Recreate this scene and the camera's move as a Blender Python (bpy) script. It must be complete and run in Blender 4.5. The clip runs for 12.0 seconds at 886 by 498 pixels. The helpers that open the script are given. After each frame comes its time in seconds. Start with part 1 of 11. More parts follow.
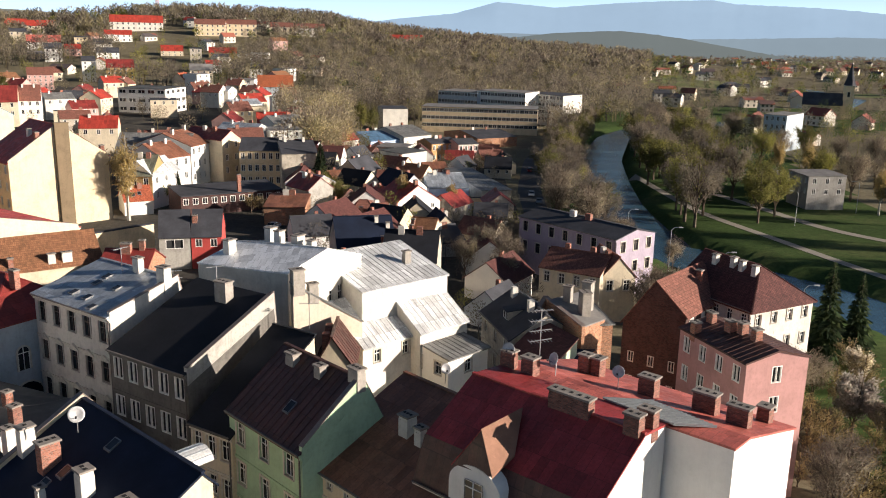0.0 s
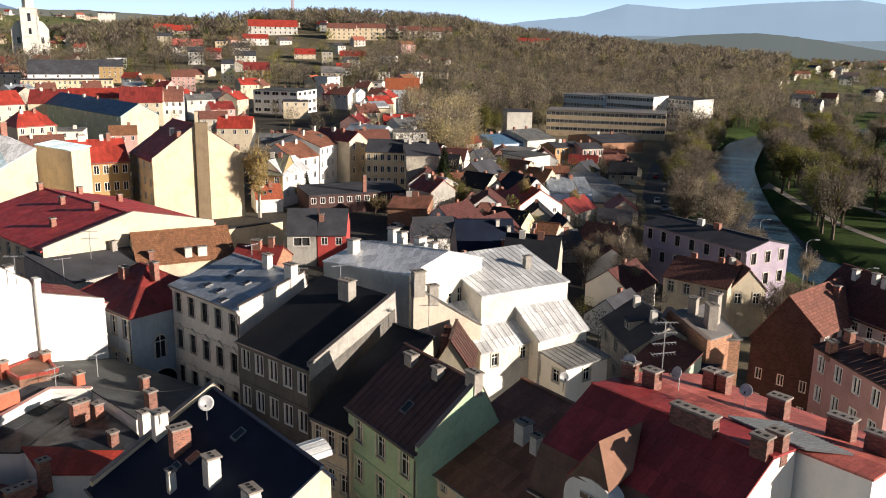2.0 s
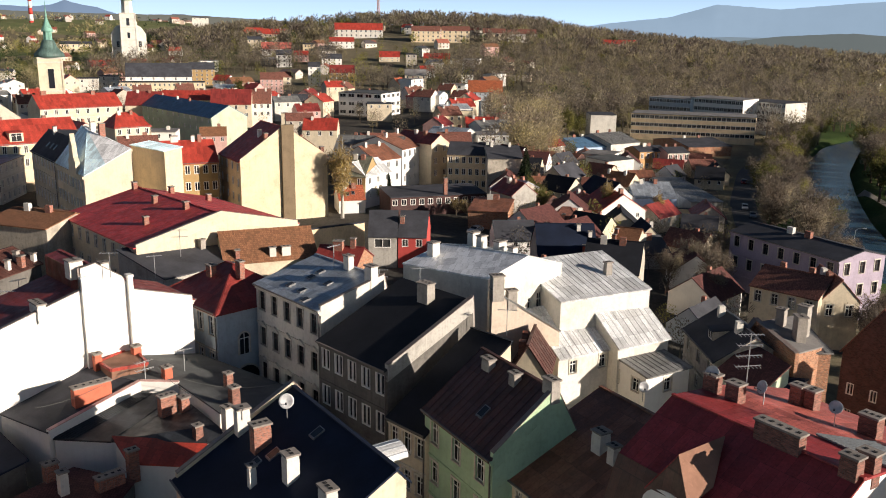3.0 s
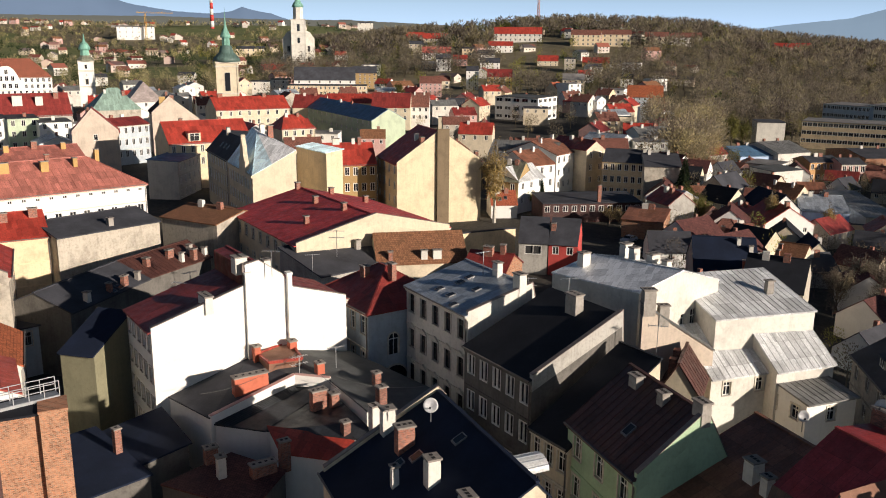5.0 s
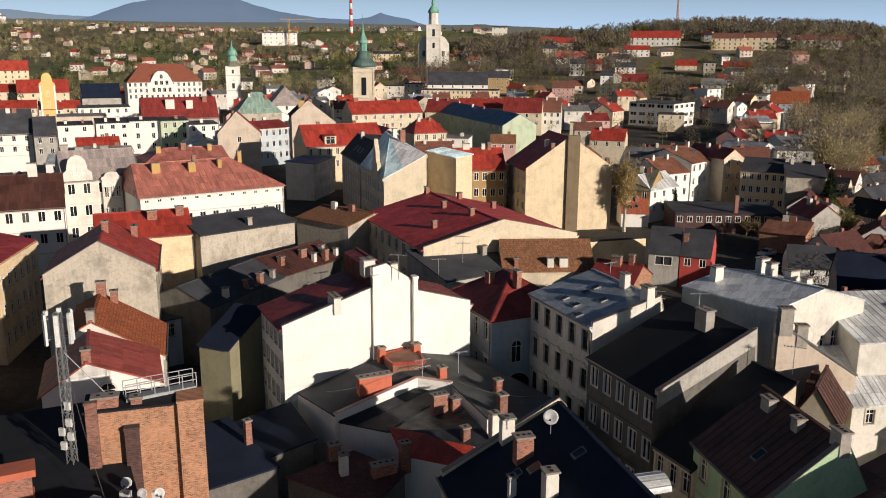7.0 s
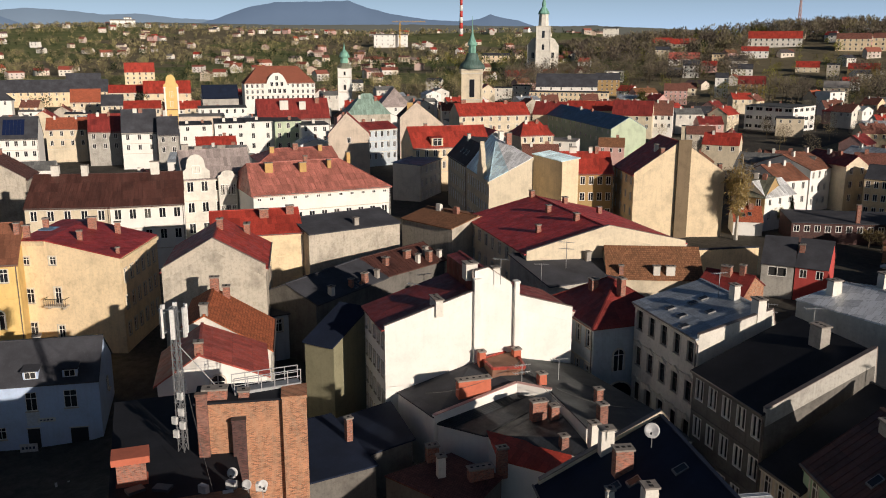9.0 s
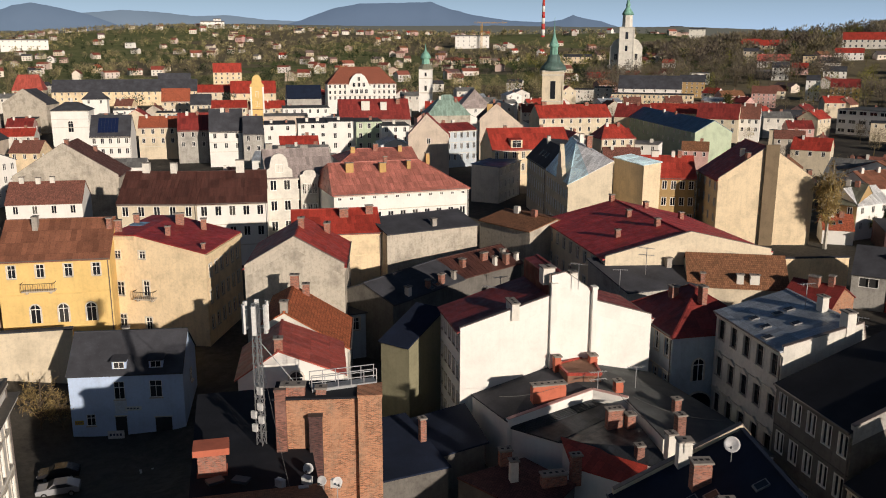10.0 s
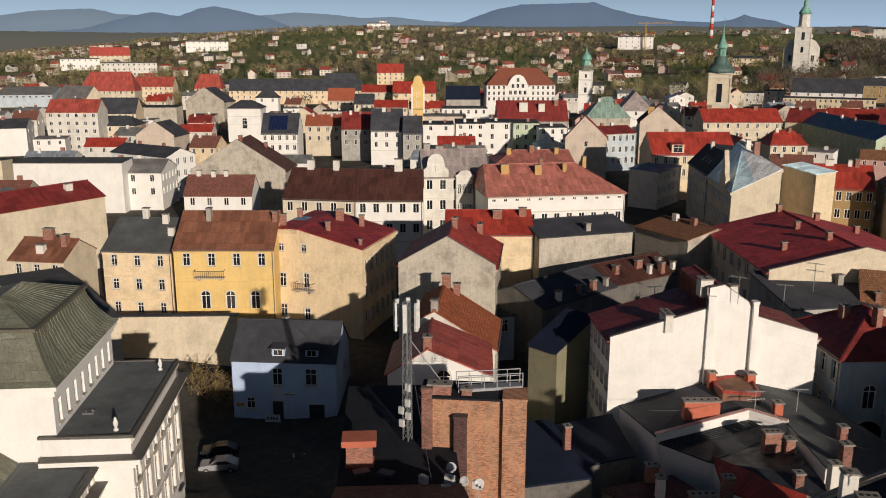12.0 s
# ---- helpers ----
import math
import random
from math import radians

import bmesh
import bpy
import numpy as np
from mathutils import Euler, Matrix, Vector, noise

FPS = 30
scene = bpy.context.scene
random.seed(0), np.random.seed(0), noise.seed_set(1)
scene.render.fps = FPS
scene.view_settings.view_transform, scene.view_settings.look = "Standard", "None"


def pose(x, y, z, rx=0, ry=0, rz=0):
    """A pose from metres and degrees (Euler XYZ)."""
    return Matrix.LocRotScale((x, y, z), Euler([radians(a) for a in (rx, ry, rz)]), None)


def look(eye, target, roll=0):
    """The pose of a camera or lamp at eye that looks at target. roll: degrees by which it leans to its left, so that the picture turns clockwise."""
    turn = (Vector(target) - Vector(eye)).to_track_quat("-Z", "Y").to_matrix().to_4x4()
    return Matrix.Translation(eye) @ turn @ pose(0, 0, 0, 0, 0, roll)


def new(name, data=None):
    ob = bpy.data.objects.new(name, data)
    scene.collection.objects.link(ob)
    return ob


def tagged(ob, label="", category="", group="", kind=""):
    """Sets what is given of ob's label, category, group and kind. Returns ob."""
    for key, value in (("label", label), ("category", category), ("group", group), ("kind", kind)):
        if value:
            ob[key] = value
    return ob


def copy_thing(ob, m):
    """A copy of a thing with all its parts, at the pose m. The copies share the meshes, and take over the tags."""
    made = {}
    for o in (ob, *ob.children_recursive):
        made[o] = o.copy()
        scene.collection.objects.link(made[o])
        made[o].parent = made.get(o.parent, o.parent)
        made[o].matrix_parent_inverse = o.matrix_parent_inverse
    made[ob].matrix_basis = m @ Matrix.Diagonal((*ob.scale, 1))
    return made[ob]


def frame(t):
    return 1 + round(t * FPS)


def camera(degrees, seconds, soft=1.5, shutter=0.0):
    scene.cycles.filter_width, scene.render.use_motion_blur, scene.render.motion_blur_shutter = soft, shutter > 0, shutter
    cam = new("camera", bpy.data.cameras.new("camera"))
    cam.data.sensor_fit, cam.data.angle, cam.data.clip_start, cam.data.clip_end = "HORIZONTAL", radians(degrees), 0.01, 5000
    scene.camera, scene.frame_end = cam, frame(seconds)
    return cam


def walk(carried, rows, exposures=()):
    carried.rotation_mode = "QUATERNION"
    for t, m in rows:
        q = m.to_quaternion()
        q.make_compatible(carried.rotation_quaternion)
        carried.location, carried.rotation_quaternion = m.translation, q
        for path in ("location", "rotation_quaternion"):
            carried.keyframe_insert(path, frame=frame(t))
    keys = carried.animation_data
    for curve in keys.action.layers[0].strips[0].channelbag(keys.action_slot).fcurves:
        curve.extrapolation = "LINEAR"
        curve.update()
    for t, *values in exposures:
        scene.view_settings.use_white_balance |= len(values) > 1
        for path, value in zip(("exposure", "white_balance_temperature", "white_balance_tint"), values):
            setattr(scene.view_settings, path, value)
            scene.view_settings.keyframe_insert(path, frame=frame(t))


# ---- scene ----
cam = camera(54.72, 12.0, 1.0)


def hover(x, y, z, yaw, pitch, roll):
    """The camera's pose: yaw to the left, pitch up, roll in degrees."""
    return pose(x, y, z, 90 + pitch, 0, yaw) @ pose(0, 0, 0, 0, 0, roll)


PATH = (
    (0, -0.000, 0.000, 40.000, 0.009, -13.920, 1.161),
    (0.5, -0.085, -0.016, 40.022, 1.880, -13.794, 1.041),
    (1, -0.098, 0.075, 40.033, 3.993, -13.803, 1.022),
    (1.5, -0.163, 0.144, 40.077, 5.592, -13.862, 1.007),
    (2, -0.131, 0.257, 40.097, 8.256, -13.878, 0.978),
    (2.5, -0.102, 0.270, 40.185, 11.117, -13.852, 0.836),
    (4.5, -0.075, 0.558, 40.546, 21.368, -13.727, 0.603),
    (5, -0.050, 0.563, 40.687, 24.132, -13.691, 0.519),
    (5.5, -0.080, 0.604, 40.782, 26.933, -13.579, 0.478),
    (6, -0.071, 0.680, 40.864, 29.378, -13.509, 0.418),
    (6.5, 0.035, 0.681, 40.957, 31.261, -13.497, 0.324),
    (7, 0.056, 0.794, 40.979, 32.900, -13.470, 0.242),
    (9, 0.131, 0.911, 41.265, 40.050, -13.397, 0.059),
    (9.5, 0.083, 0.922, 41.337, 42.627, -13.352, 0.060),
    (10, 0.058, 0.881, 41.439, 45.319, -13.345, 0.112),
    (10.5, 0.029, 0.916, 41.554, 48.361, -13.379, 0.112),
    (11, -0.003, 0.917, 41.589, 50.906, -13.352, 0.139),
    (11.5, 0.033, 0.912, 41.652, 53.270, -13.344, 0.107),
    (12, -0.071, 1.039, 41.642, 55.755, -13.310, 0.108),
)
walk(cam, [(t, hover(*row)) for t, *row in PATH], ((0, 0.93), (2.5, 0.7), (5.5, 0.24), (7, 0.02), (9.5, -0.08), (12, -0.32)))

# ---------------------------------------------------------------- daylight
SUN_AZ = -101.0   # degrees to the left of +y from which the sun shines
SUN_EL = 14.0
world = bpy.data.worlds.new("world")
scene.world = world
world.use_nodes = True
wn, wl = world.node_tree.nodes, world.node_tree.links
sky_node = wn.new("ShaderNodeTexSky")
sky_node.sky_type, sky_node.sun_disc = "NISHITA", False
sky_node.sun_elevation, sky_node.sun_rotation = radians(SUN_EL), radians(-SUN_AZ)
sky_node.air_density, sky_node.dust_density = 1.0, 0.6
# pale haze all along the horizon, fading upwards
geo_n = wn.new("ShaderNodeTexCoord")
sep_n = wn.new("ShaderNodeSeparateXYZ")
wl.new(geo_n.outputs["Generated"], sep_n.inputs[0])
ramp = wn.new("ShaderNodeValToRGB")
ramp.color_ramp.elements[0].position, ramp.color_ramp.elements[0].color = 0.0, (15.5, 20.5, 26.0, 1)
ramp.color_ramp.elements[1].position, ramp.color_ramp.elements[1].color = 0.11, (0, 0, 0, 1)
wl.new(sep_n.outputs[2], ramp.inputs[0])
add_n = wn.new("ShaderNodeMix")
add_n.data_type, add_n.blend_type = "RGBA", "ADD"
add_n.inputs[0].default_value = 1.0
wl.new(sky_node.outputs[0], add_n.inputs[6])
wl.new(ramp.outputs[0], add_n.inputs[7])
tint_n = wn.new("ShaderNodeMix")
tint_n.data_type, tint_n.blend_type = "RGBA", "MULTIPLY"
tint_n.inputs[0].default_value = 1.0
tint_n.inputs[7].default_value = (0.87, 0.985, 1.19, 1)
wl.new(add_n.outputs[2], tint_n.inputs[6])
wl.new(tint_n.outputs[2], wn["Background"].inputs[0])
wn["Background"].inputs[1].default_value = 0.029
sun = new("sun", bpy.data.lights.new("sun", "SUN"))
sun.data.energy, sun.data.angle, sun.data.color = 5.0, radians(0.6), (1.0, 0.87, 0.75)
sun_dir = Vector((-math.sin(radians(SUN_AZ)) * math.cos(radians(SUN_EL)), math.cos(radians(SUN_AZ)) * math.cos(radians(SUN_EL)), math.sin(radians(SUN_EL))))
sun.matrix_world = look(sun_dir * 300, (0, 0, 0))
scene.view_settings.exposure = 0.0


# ---------------------------------------------------------------- materials
MATS = {}


def nodes_of(name):
    m = bpy.data.materials.new(name)
    m.use_nodes = True
    nt = m.node_tree
    return m, nt.nodes, nt.links, nt.nodes["Principled BSDF"]


def noise_node(N, L, co, scale, detail=4.0, rough=0.6):
    n = N.new("ShaderNodeTexNoise")
    n.inputs["Scale"].default_value = scale
    n.inputs["Detail"].default_value = detail
    n.inputs["Roughness"].default_value = rough
    L.new(co, n.inputs["Vector"])
    return n.outputs["Fac"]


def ramp_node(N, L, fac, stops):
    r = N.new("ShaderNodeValToRGB")
    e = r.color_ramp.elements
    while len(e) < len(stops):
        e.new(0.5)
    for k, (p, c) in enumerate(stops):
        e[k].position = p
        e[k].color = (*c, 1) if len(c) == 3 else c
    L.new(fac, r.inputs["Fac"])
    return r.outputs["Color"]


def mix_node(N, L, fac, a, b, mode="MIX"):
    m = N.new("ShaderNodeMix")
    m.data_type, m.blend_type = "RGBA", mode
    for sock, v in ((m.inputs[0], fac), (m.inputs[6], a), (m.inputs[7], b)):
        if isinstance(v, (int, float)):
            sock.default_value = v
        elif isinstance(v, tuple):
            sock.default_value = (*v, 1)
        else:
            L.new(v, sock)
    return m.outputs[2]


def bump_node(N, L, height, strength, dist, bsdf):
    b = N.new("ShaderNodeBump")
    b.inputs["Strength"].default_value = strength
    b.inputs["Distance"].default_value = dist
    L.new(height, b.inputs["Height"])
    L.new(b.outputs["Normal"], bsdf.inputs["Normal"])


def scaled(c, k):
    return tuple(min(1.0, v * k) for v in c)


def object_co(N, L, stretch=None, jitter=True):
    co = N.new("ShaderNodeTexCoord").outputs["Object"]
    if jitter:
        info = N.new("ShaderNodeObjectInfo")
        mul = N.new("ShaderNodeMath")
        mul.operation = "MULTIPLY"
        mul.inputs[1].default_value = 71.0
        L.new(info.outputs["Random"], mul.inputs[0])
        add = N.new("ShaderNodeVectorMath")
        add.operation = "ADD"
        L.new(co, add.inputs[0])
        L.new(mul.outputs[0], add.inputs[1])
        co = add.outputs[0]
    if stretch:
        mp = N.new("ShaderNodeMapping")
        mp.inputs["Scale"].default_value = stretch
        L.new(co, mp.inputs["Vector"])
        co = mp.outputs[0]
    return co


def plaster(name, base, dirt=0.35, rough=0.9):
    """Painted or bare render: blotches, rain streaks and fine grain."""
    key = ("plaster", name)
    if key in MATS:
        return MATS[key]
    m, N, L, B = nodes_of(name + "_plaster")
    co = object_co(N, L)
    streak = object_co(N, L, (1.6, 1.6, 0.12))
    col = ramp_node(N, L, noise_node(N, L, co, 0.32, 6, 0.65), [(0.3, scaled(base, 1 - dirt * 0.75)), (0.52, base), (0.78, scaled(base, 1.07))])
    col = mix_node(N, L, ramp_node(N, L, noise_node(N, L, streak, 1.1, 5, 0.7), [(0.5, (0, 0, 0)), (0.8, (dirt, dirt, dirt))]), col, scaled(base, 0.42))
    col = mix_node(N, L, ramp_node(N, L, noise_node(N, L, co, 1.7, 6, 0.75), [(0.55, (0, 0, 0)), (0.75, (dirt, dirt, dirt))]), col, (base[0] * 0.62, base[1] * 0.56, base[2] * 0.5))
    spot = ramp_node(N, L, noise_node(N, L, co, 3.0, 6, 0.7), [(0.3, (1 - dirt * 0.45,) * 3), (0.5, (1, 1, 1)), (0.72, (1 + dirt * 0.15,) * 3)])
    col = mix_node(N, L, 1.0, col, spot, "MULTIPLY")
    L.new(col, B.inputs["Base Color"])
    B.inputs["Roughness"].default_value = rough
    bump_node(N, L, noise_node(N, L, co, 14, 5, 0.7), 0.35, 0.02, B)
    MATS[key] = m
    return m


def roof_metal(name, base, wear=(0.3, 0.28, 0.26), worn=0.35, rough=0.42, metallic=0.0):
    """Painted sheet metal: faded fields, rust blooms and dull patches."""
    key = ("metal", name)
    if key in MATS:
        return MATS[key]
    m, N, L, B = nodes_of(name + "_sheet_metal")
    co = object_co(N, L)
    run = object_co(N, L, (2.2, 0.35, 0.35))
    col = ramp_node(N, L, noise_node(N, L, co, 0.35, 5, 0.6), [(0.3, scaled(base, 0.72)), (0.55, base), (0.8, scaled(base, 1.22))])
    col = mix_node(N, L, ramp_node(N, L, noise_node(N, L, run, 1.3, 6, 0.75), [(0.56, (0, 0, 0)), (0.8, (worn, worn, worn))]), col, wear)
    br = N.new("ShaderNodeTexBrick")
    for k, v in (("Scale", 1.0), ("Brick Width", 0.7), ("Row Height", 1.9), ("Mortar Size", 0.015), ("Mortar Smooth", 0.3)):
        br.inputs[k].default_value = v
    br.inputs["Color1"].default_value = (0.74, 0.74, 0.74, 1)
    br.inputs["Color2"].default_value = (1.2, 1.2, 1.2, 1)
    br.inputs["Mortar"].default_value = (0.5, 0.5, 0.5, 1)
    L.new(object_co(N, L, jitter=False), br.inputs["Vector"])
    col = mix_node(N, L, 1.0, col, br.outputs["Color"], "MULTIPLY")
    col = mix_node(N, L, 1.0, col, ramp_node(N, L, noise_node(N, L, co, 4.5, 5, 0.8), [(0.3, (0.65, 0.65, 0.65)), (0.52, (1, 1, 1)), (0.72, (1.3, 1.3, 1.3))]), "MULTIPLY")
    L.new(col, B.inputs["Base Color"])
    L.new(ramp_node(N, L, noise_node(N, L, co, 1.2, 4, 0.6), [(0.3, (rough * 0.75,) * 3), (0.75, (min(1, rough * 1.5),) * 3)]), B.inputs["Roughness"])
    B.inputs["Metallic"].default_value = metallic
    bump_node(N, L, noise_node(N, L, co, 1.6, 4, 0.5), 0.25, 0.05, B)
    MATS[key] = m
    return m


def roof_felt(name, base):
    """Bitumen felt: laps, patches and chalky bloom."""
    key = ("felt", name)
    if key in MATS:
        return MATS[key]
    m, N, L, B = nodes_of(name + "_felt")
    co = object_co(N, L)
    col = ramp_node(N, L, noise_node(N, L, co, 0.28, 6, 0.65), [(0.3, scaled(base, 0.62)), (0.55, base), (0.8, scaled(base, 1.5))])
    col = mix_node(N, L, ramp_node(N, L, noise_node(N, L, co, 2.6, 6, 0.8), [(0.55, (0, 0, 0)), (0.8, (0.4, 0.4, 0.4))]), col, scaled(base, 2.2))
    L.new(col, B.inputs["Base Color"])
    B.inputs["Roughness"].default_value = 0.88
    B.inputs["Specular IOR Level"].default_value = 0.25
    bump_node(N, L, noise_node(N, L, co, 9, 5, 0.7), 0.4, 0.02, B)
    MATS[key] = m
    return m


def roof_tile(name, base):
    """Clay tiles: rows along the eaves, single tiles of different firing, moss."""
    key = ("tile", name)
    if key in MATS:
        return MATS[key]
    m, N, L, B = nodes_of(name + "_tiles")
    co = object_co(N, L, jitter=False)
    br = N.new("ShaderNodeTexBrick")
    br.inputs["Scale"].default_value = 1.0
    br.inputs["Brick Width"].default_value = 0.24
    br.inputs["Row Height"].default_value = 0.3
    br.inputs["Mortar Size"].default_value = 0.02
    br.inputs["Mortar Smooth"].default_value = 0.6
    br.inputs["Color1"].default_value = (*scaled(base, 0.72), 1)
    br.inputs["Color2"].default_value = (*scaled(base, 1.25), 1)
    br.inputs["Mortar"].default_value = (*scaled(base, 0.3), 1)
    L.new(co, br.inputs["Vector"])
    blotch = noise_node(N, L, object_co(N, L), 0.5, 6, 0.7)
    col = mix_node(N, L, ramp_node(N, L, blotch, [(0.45, (0, 0, 0)), (0.75, (0.65, 0.65, 0.65))]), br.outputs["Color"], (base[0] * 0.4, base[1] * 0.5, base[2] * 0.5))
    L.new(col, B.inputs["Base Color"])
    B.inputs["Roughness"].default_value = 0.85
    B.inputs["Specular IOR Level"].default_value = 0.3
    bump_node(N, L, br.outputs["Fac"], -0.6, 0.04, B)
    MATS[key] = m
    return m


def brick_wall(name, base, mortar=(0.3, 0.26, 0.21)):
    key = ("brick", name)
    if key in MATS:
        return MATS[key]
    m, N, L, B = nodes_of(name + "_brickwork")
    co = N.new("ShaderNodeTexCoord").outputs["Object"]
    sep = N.new("ShaderNodeSeparateXYZ")
    L.new(co, sep.inputs[0])
    add = N.new("ShaderNodeMath")
    L.new(sep.outputs[0], add.inputs[0])
    L.new(sep.outputs[1], add.inputs[1])
    comb = N.new("ShaderNodeCombineXYZ")
    L.new(add.outputs[0], comb.inputs[0])
    L.new(sep.outputs[2], comb.inputs[1])
    br = N.new("ShaderNodeTexBrick")
    for k, v in (("Scale", 1.0), ("Brick Width", 0.27), ("Row Height", 0.085), ("Mortar Size", 0.016), ("Mortar Smooth", 0.4)):
        br.inputs[k].default_value = v
    br.inputs["Color1"].default_value = (*scaled(base, 0.45), 1)
    br.inputs["Color2"].default_value = (*scaled(base, 1.6), 1)
    br.inputs["Mortar"].default_value = (*mortar, 1)
    L.new(comb.outputs[0], br.inputs["Vector"])
    big = noise_node(N, L, co, 0.45, 7, 0.7)
    col = mix_node(N, L, ramp_node(N, L, big, [(0.47, (0, 0, 0)), (0.66, (0.6, 0.6, 0.6))]), br.outputs["Color"], (base[0] * 1.5, base[1] * 1.95, base[2] * 2.2))
    col = mix_node(N, L, ramp_node(N, L, noise_node(N, L, co, 1.1, 8, 0.85), [(0.52, (0, 0, 0)), (0.64, (0.6, 0.6, 0.6))]), col, scaled(base, 0.4))
    L.new(col, B.inputs["Base Color"])
    B.inputs["Roughness"].default_value = 0.92
    bump_node(N, L, br.outputs["Fac"], -0.5, 0.02, B)
    MATS[key] = m
    return m


def plain(name, base, rough=0.6, metallic=0.0, vary=0.2, scale=3.0):
    key = ("plain", name)
    if key in MATS:
        return MATS[key]
    m, N, L, B = nodes_of(name)
    co = object_co(N, L)
    L.new(ramp_node(N, L, noise_node(N, L, co, scale, 5, 0.65), [(0.3, scaled(base, 1 - vary)), (0.7, scaled(base, 1 + vary))]), B.inputs["Base Color"])
    B.inputs["Roughness"].default_value = rough
    B.inputs["Metallic"].default_value = metallic
    MATS[key] = m
    return m


def glass_dark():
    key = "pane"
    if key in MATS:
        return MATS[key]
    m, N, L, B = nodes_of("window_glass")
    info = N.new("ShaderNodeObjectInfo").outputs["Random"]
    L.new(ramp_node(N, L, info, [(0.0, (0.012, 0.014, 0.017)), (0.6, (0.022, 0.025, 0.03)), (0.9, (0.05, 0.05, 0.05)), (1.0, (0.12, 0.115, 0.1))]), B.inputs["Base Color"])
    B.inputs["Roughness"].default_value = 0.06
    B.inputs["Specular IOR Level"].default_value = 0.35
    MATS[key] = m
    return m


WALLS = {
    "white": (0.8, 0.78, 0.73), "offwhite": (0.68, 0.65, 0.58), "cream": (0.66, 0.57, 0.42), "paleyellow": (0.75, 0.61, 0.41),
    "yellow": (0.74, 0.52, 0.2), "sand": (0.78, 0.62, 0.4), "orange": (0.58, 0.34, 0.15), "pink": (0.58, 0.36, 0.32), "rose": (0.5, 0.27, 0.25),
    "lilac": (0.4, 0.34, 0.42), "green": (0.4, 0.55, 0.36), "palegreen": (0.5, 0.58, 0.42), "mint": (0.42, 0.52, 0.45), "grey": (0.42, 0.4, 0.36),
    "stone": (0.5, 0.45, 0.37), "pinkstone": (0.62, 0.52, 0.42), "soot": (0.15, 0.14, 0.125), "blue": (0.48, 0.6, 0.8), "paleblue": (0.5, 0.56, 0.6), "red": (0.5, 0.07, 0.06),
    "ochre": (0.4, 0.27, 0.12), "olive": (0.23, 0.215, 0.135), "concrete": (0.4, 0.38, 0.35), "umber": (0.19, 0.14, 0.085)}
ROOFS = {
    "vividred": ("metal", (0.52, 0.055, 0.05)), "maroon": ("tile", (0.12, 0.045, 0.04)), "redclay": ("metal", (0.42, 0.085, 0.06)), "redmetal": ("metal", (0.4, 0.05, 0.032)), "darkred": ("metal", (0.24, 0.036, 0.03)), "crimson": ("metal", (0.35, 0.042, 0.042)), "pinkmetal": ("metal", (0.5, 0.13, 0.1)), "fadedred": ("metal", (0.47, 0.17, 0.13)), "pinkgrey": ("metal", (0.36, 0.3, 0.28)), "greenpatina": ("metal", (0.26, 0.37, 0.31)),
    "brown": ("metal", (0.085, 0.034, 0.026)), "rust": ("metal", (0.25, 0.105, 0.062)), "whitemetal": ("shiny", (0.95, 0.95, 0.94)), "silver": ("shiny", (0.66, 0.67, 0.67)), "zinc": ("shiny", (0.42, 0.46, 0.5)),
    "bluemetal": ("metal", (0.1, 0.2, 0.32)), "paleblue": ("shiny", (0.7, 0.9, 0.97)), "copper": ("metal", (0.2, 0.2, 0.145)), "greymetal": ("metal", (0.2, 0.2, 0.19)),
    "charcoal": ("metal", (0.03, 0.034, 0.04)), "black": ("felt", (0.016, 0.018, 0.024)), "grey": ("felt", (0.095, 0.1, 0.1)), "slate": ("felt", (0.058, 0.06, 0.07)), "palegrey": ("felt", (0.22, 0.21, 0.2)), "flatgrey": ("felt", (0.145, 0.155, 0.155)),
    "navy": ("felt", (0.01, 0.017, 0.038)), "tile": ("tile", (0.42, 0.115, 0.06)), "halltile": ("tile", (0.3, 0.1, 0.062)), "browntile": ("tile", (0.27, 0.125, 0.065)), "orangetile": ("tile", (0.4, 0.115, 0.05)), "darktile": ("tile", (0.23, 0.095, 0.07))}


def wall_mat(k):
    if k == "brick":
        return brick_wall("red_brown", (0.34, 0.138, 0.07), (0.36, 0.27, 0.19))
    if k == "darkbrick":
        return brick_wall("dark_red", (0.08, 0.032, 0.028), (0.07, 0.055, 0.05))
    dirt = {"white": 0.12, "offwhite": 0.32, "soot": 0.55, "stone": 0.6, "grey": 0.55, "sand": 0.35, "concrete": 0.45, "yellow": 0.2, "blue": 0.2}.get(k, 0.3)
    return plaster(k, WALLS[k], dirt)


def roof_mat(k):
    kind, base = ROOFS[k]
    if kind == "felt":
        return roof_felt(k, base)
    if kind == "tile":
        return roof_tile(k, base)
    if kind == "shiny":
        return roof_metal(k, base, (0.1, 0.16, 0.26) if k == "zinc" else (0.2, 0.24, 0.3), 0.75 if k == "zinc" else 0.2, 0.4, 0.25 if k == "zinc" else 0.05)
    wear = {"rust": (0.3, 0.12, 0.06), "brown": (0.2, 0.08, 0.05), "copper": (0.36, 0.52, 0.43)}.get(k, scaled(base, 1.6))
    return roof_metal(k, base, wear, 0.85 if k == "copper" else 0.45, 0.5)


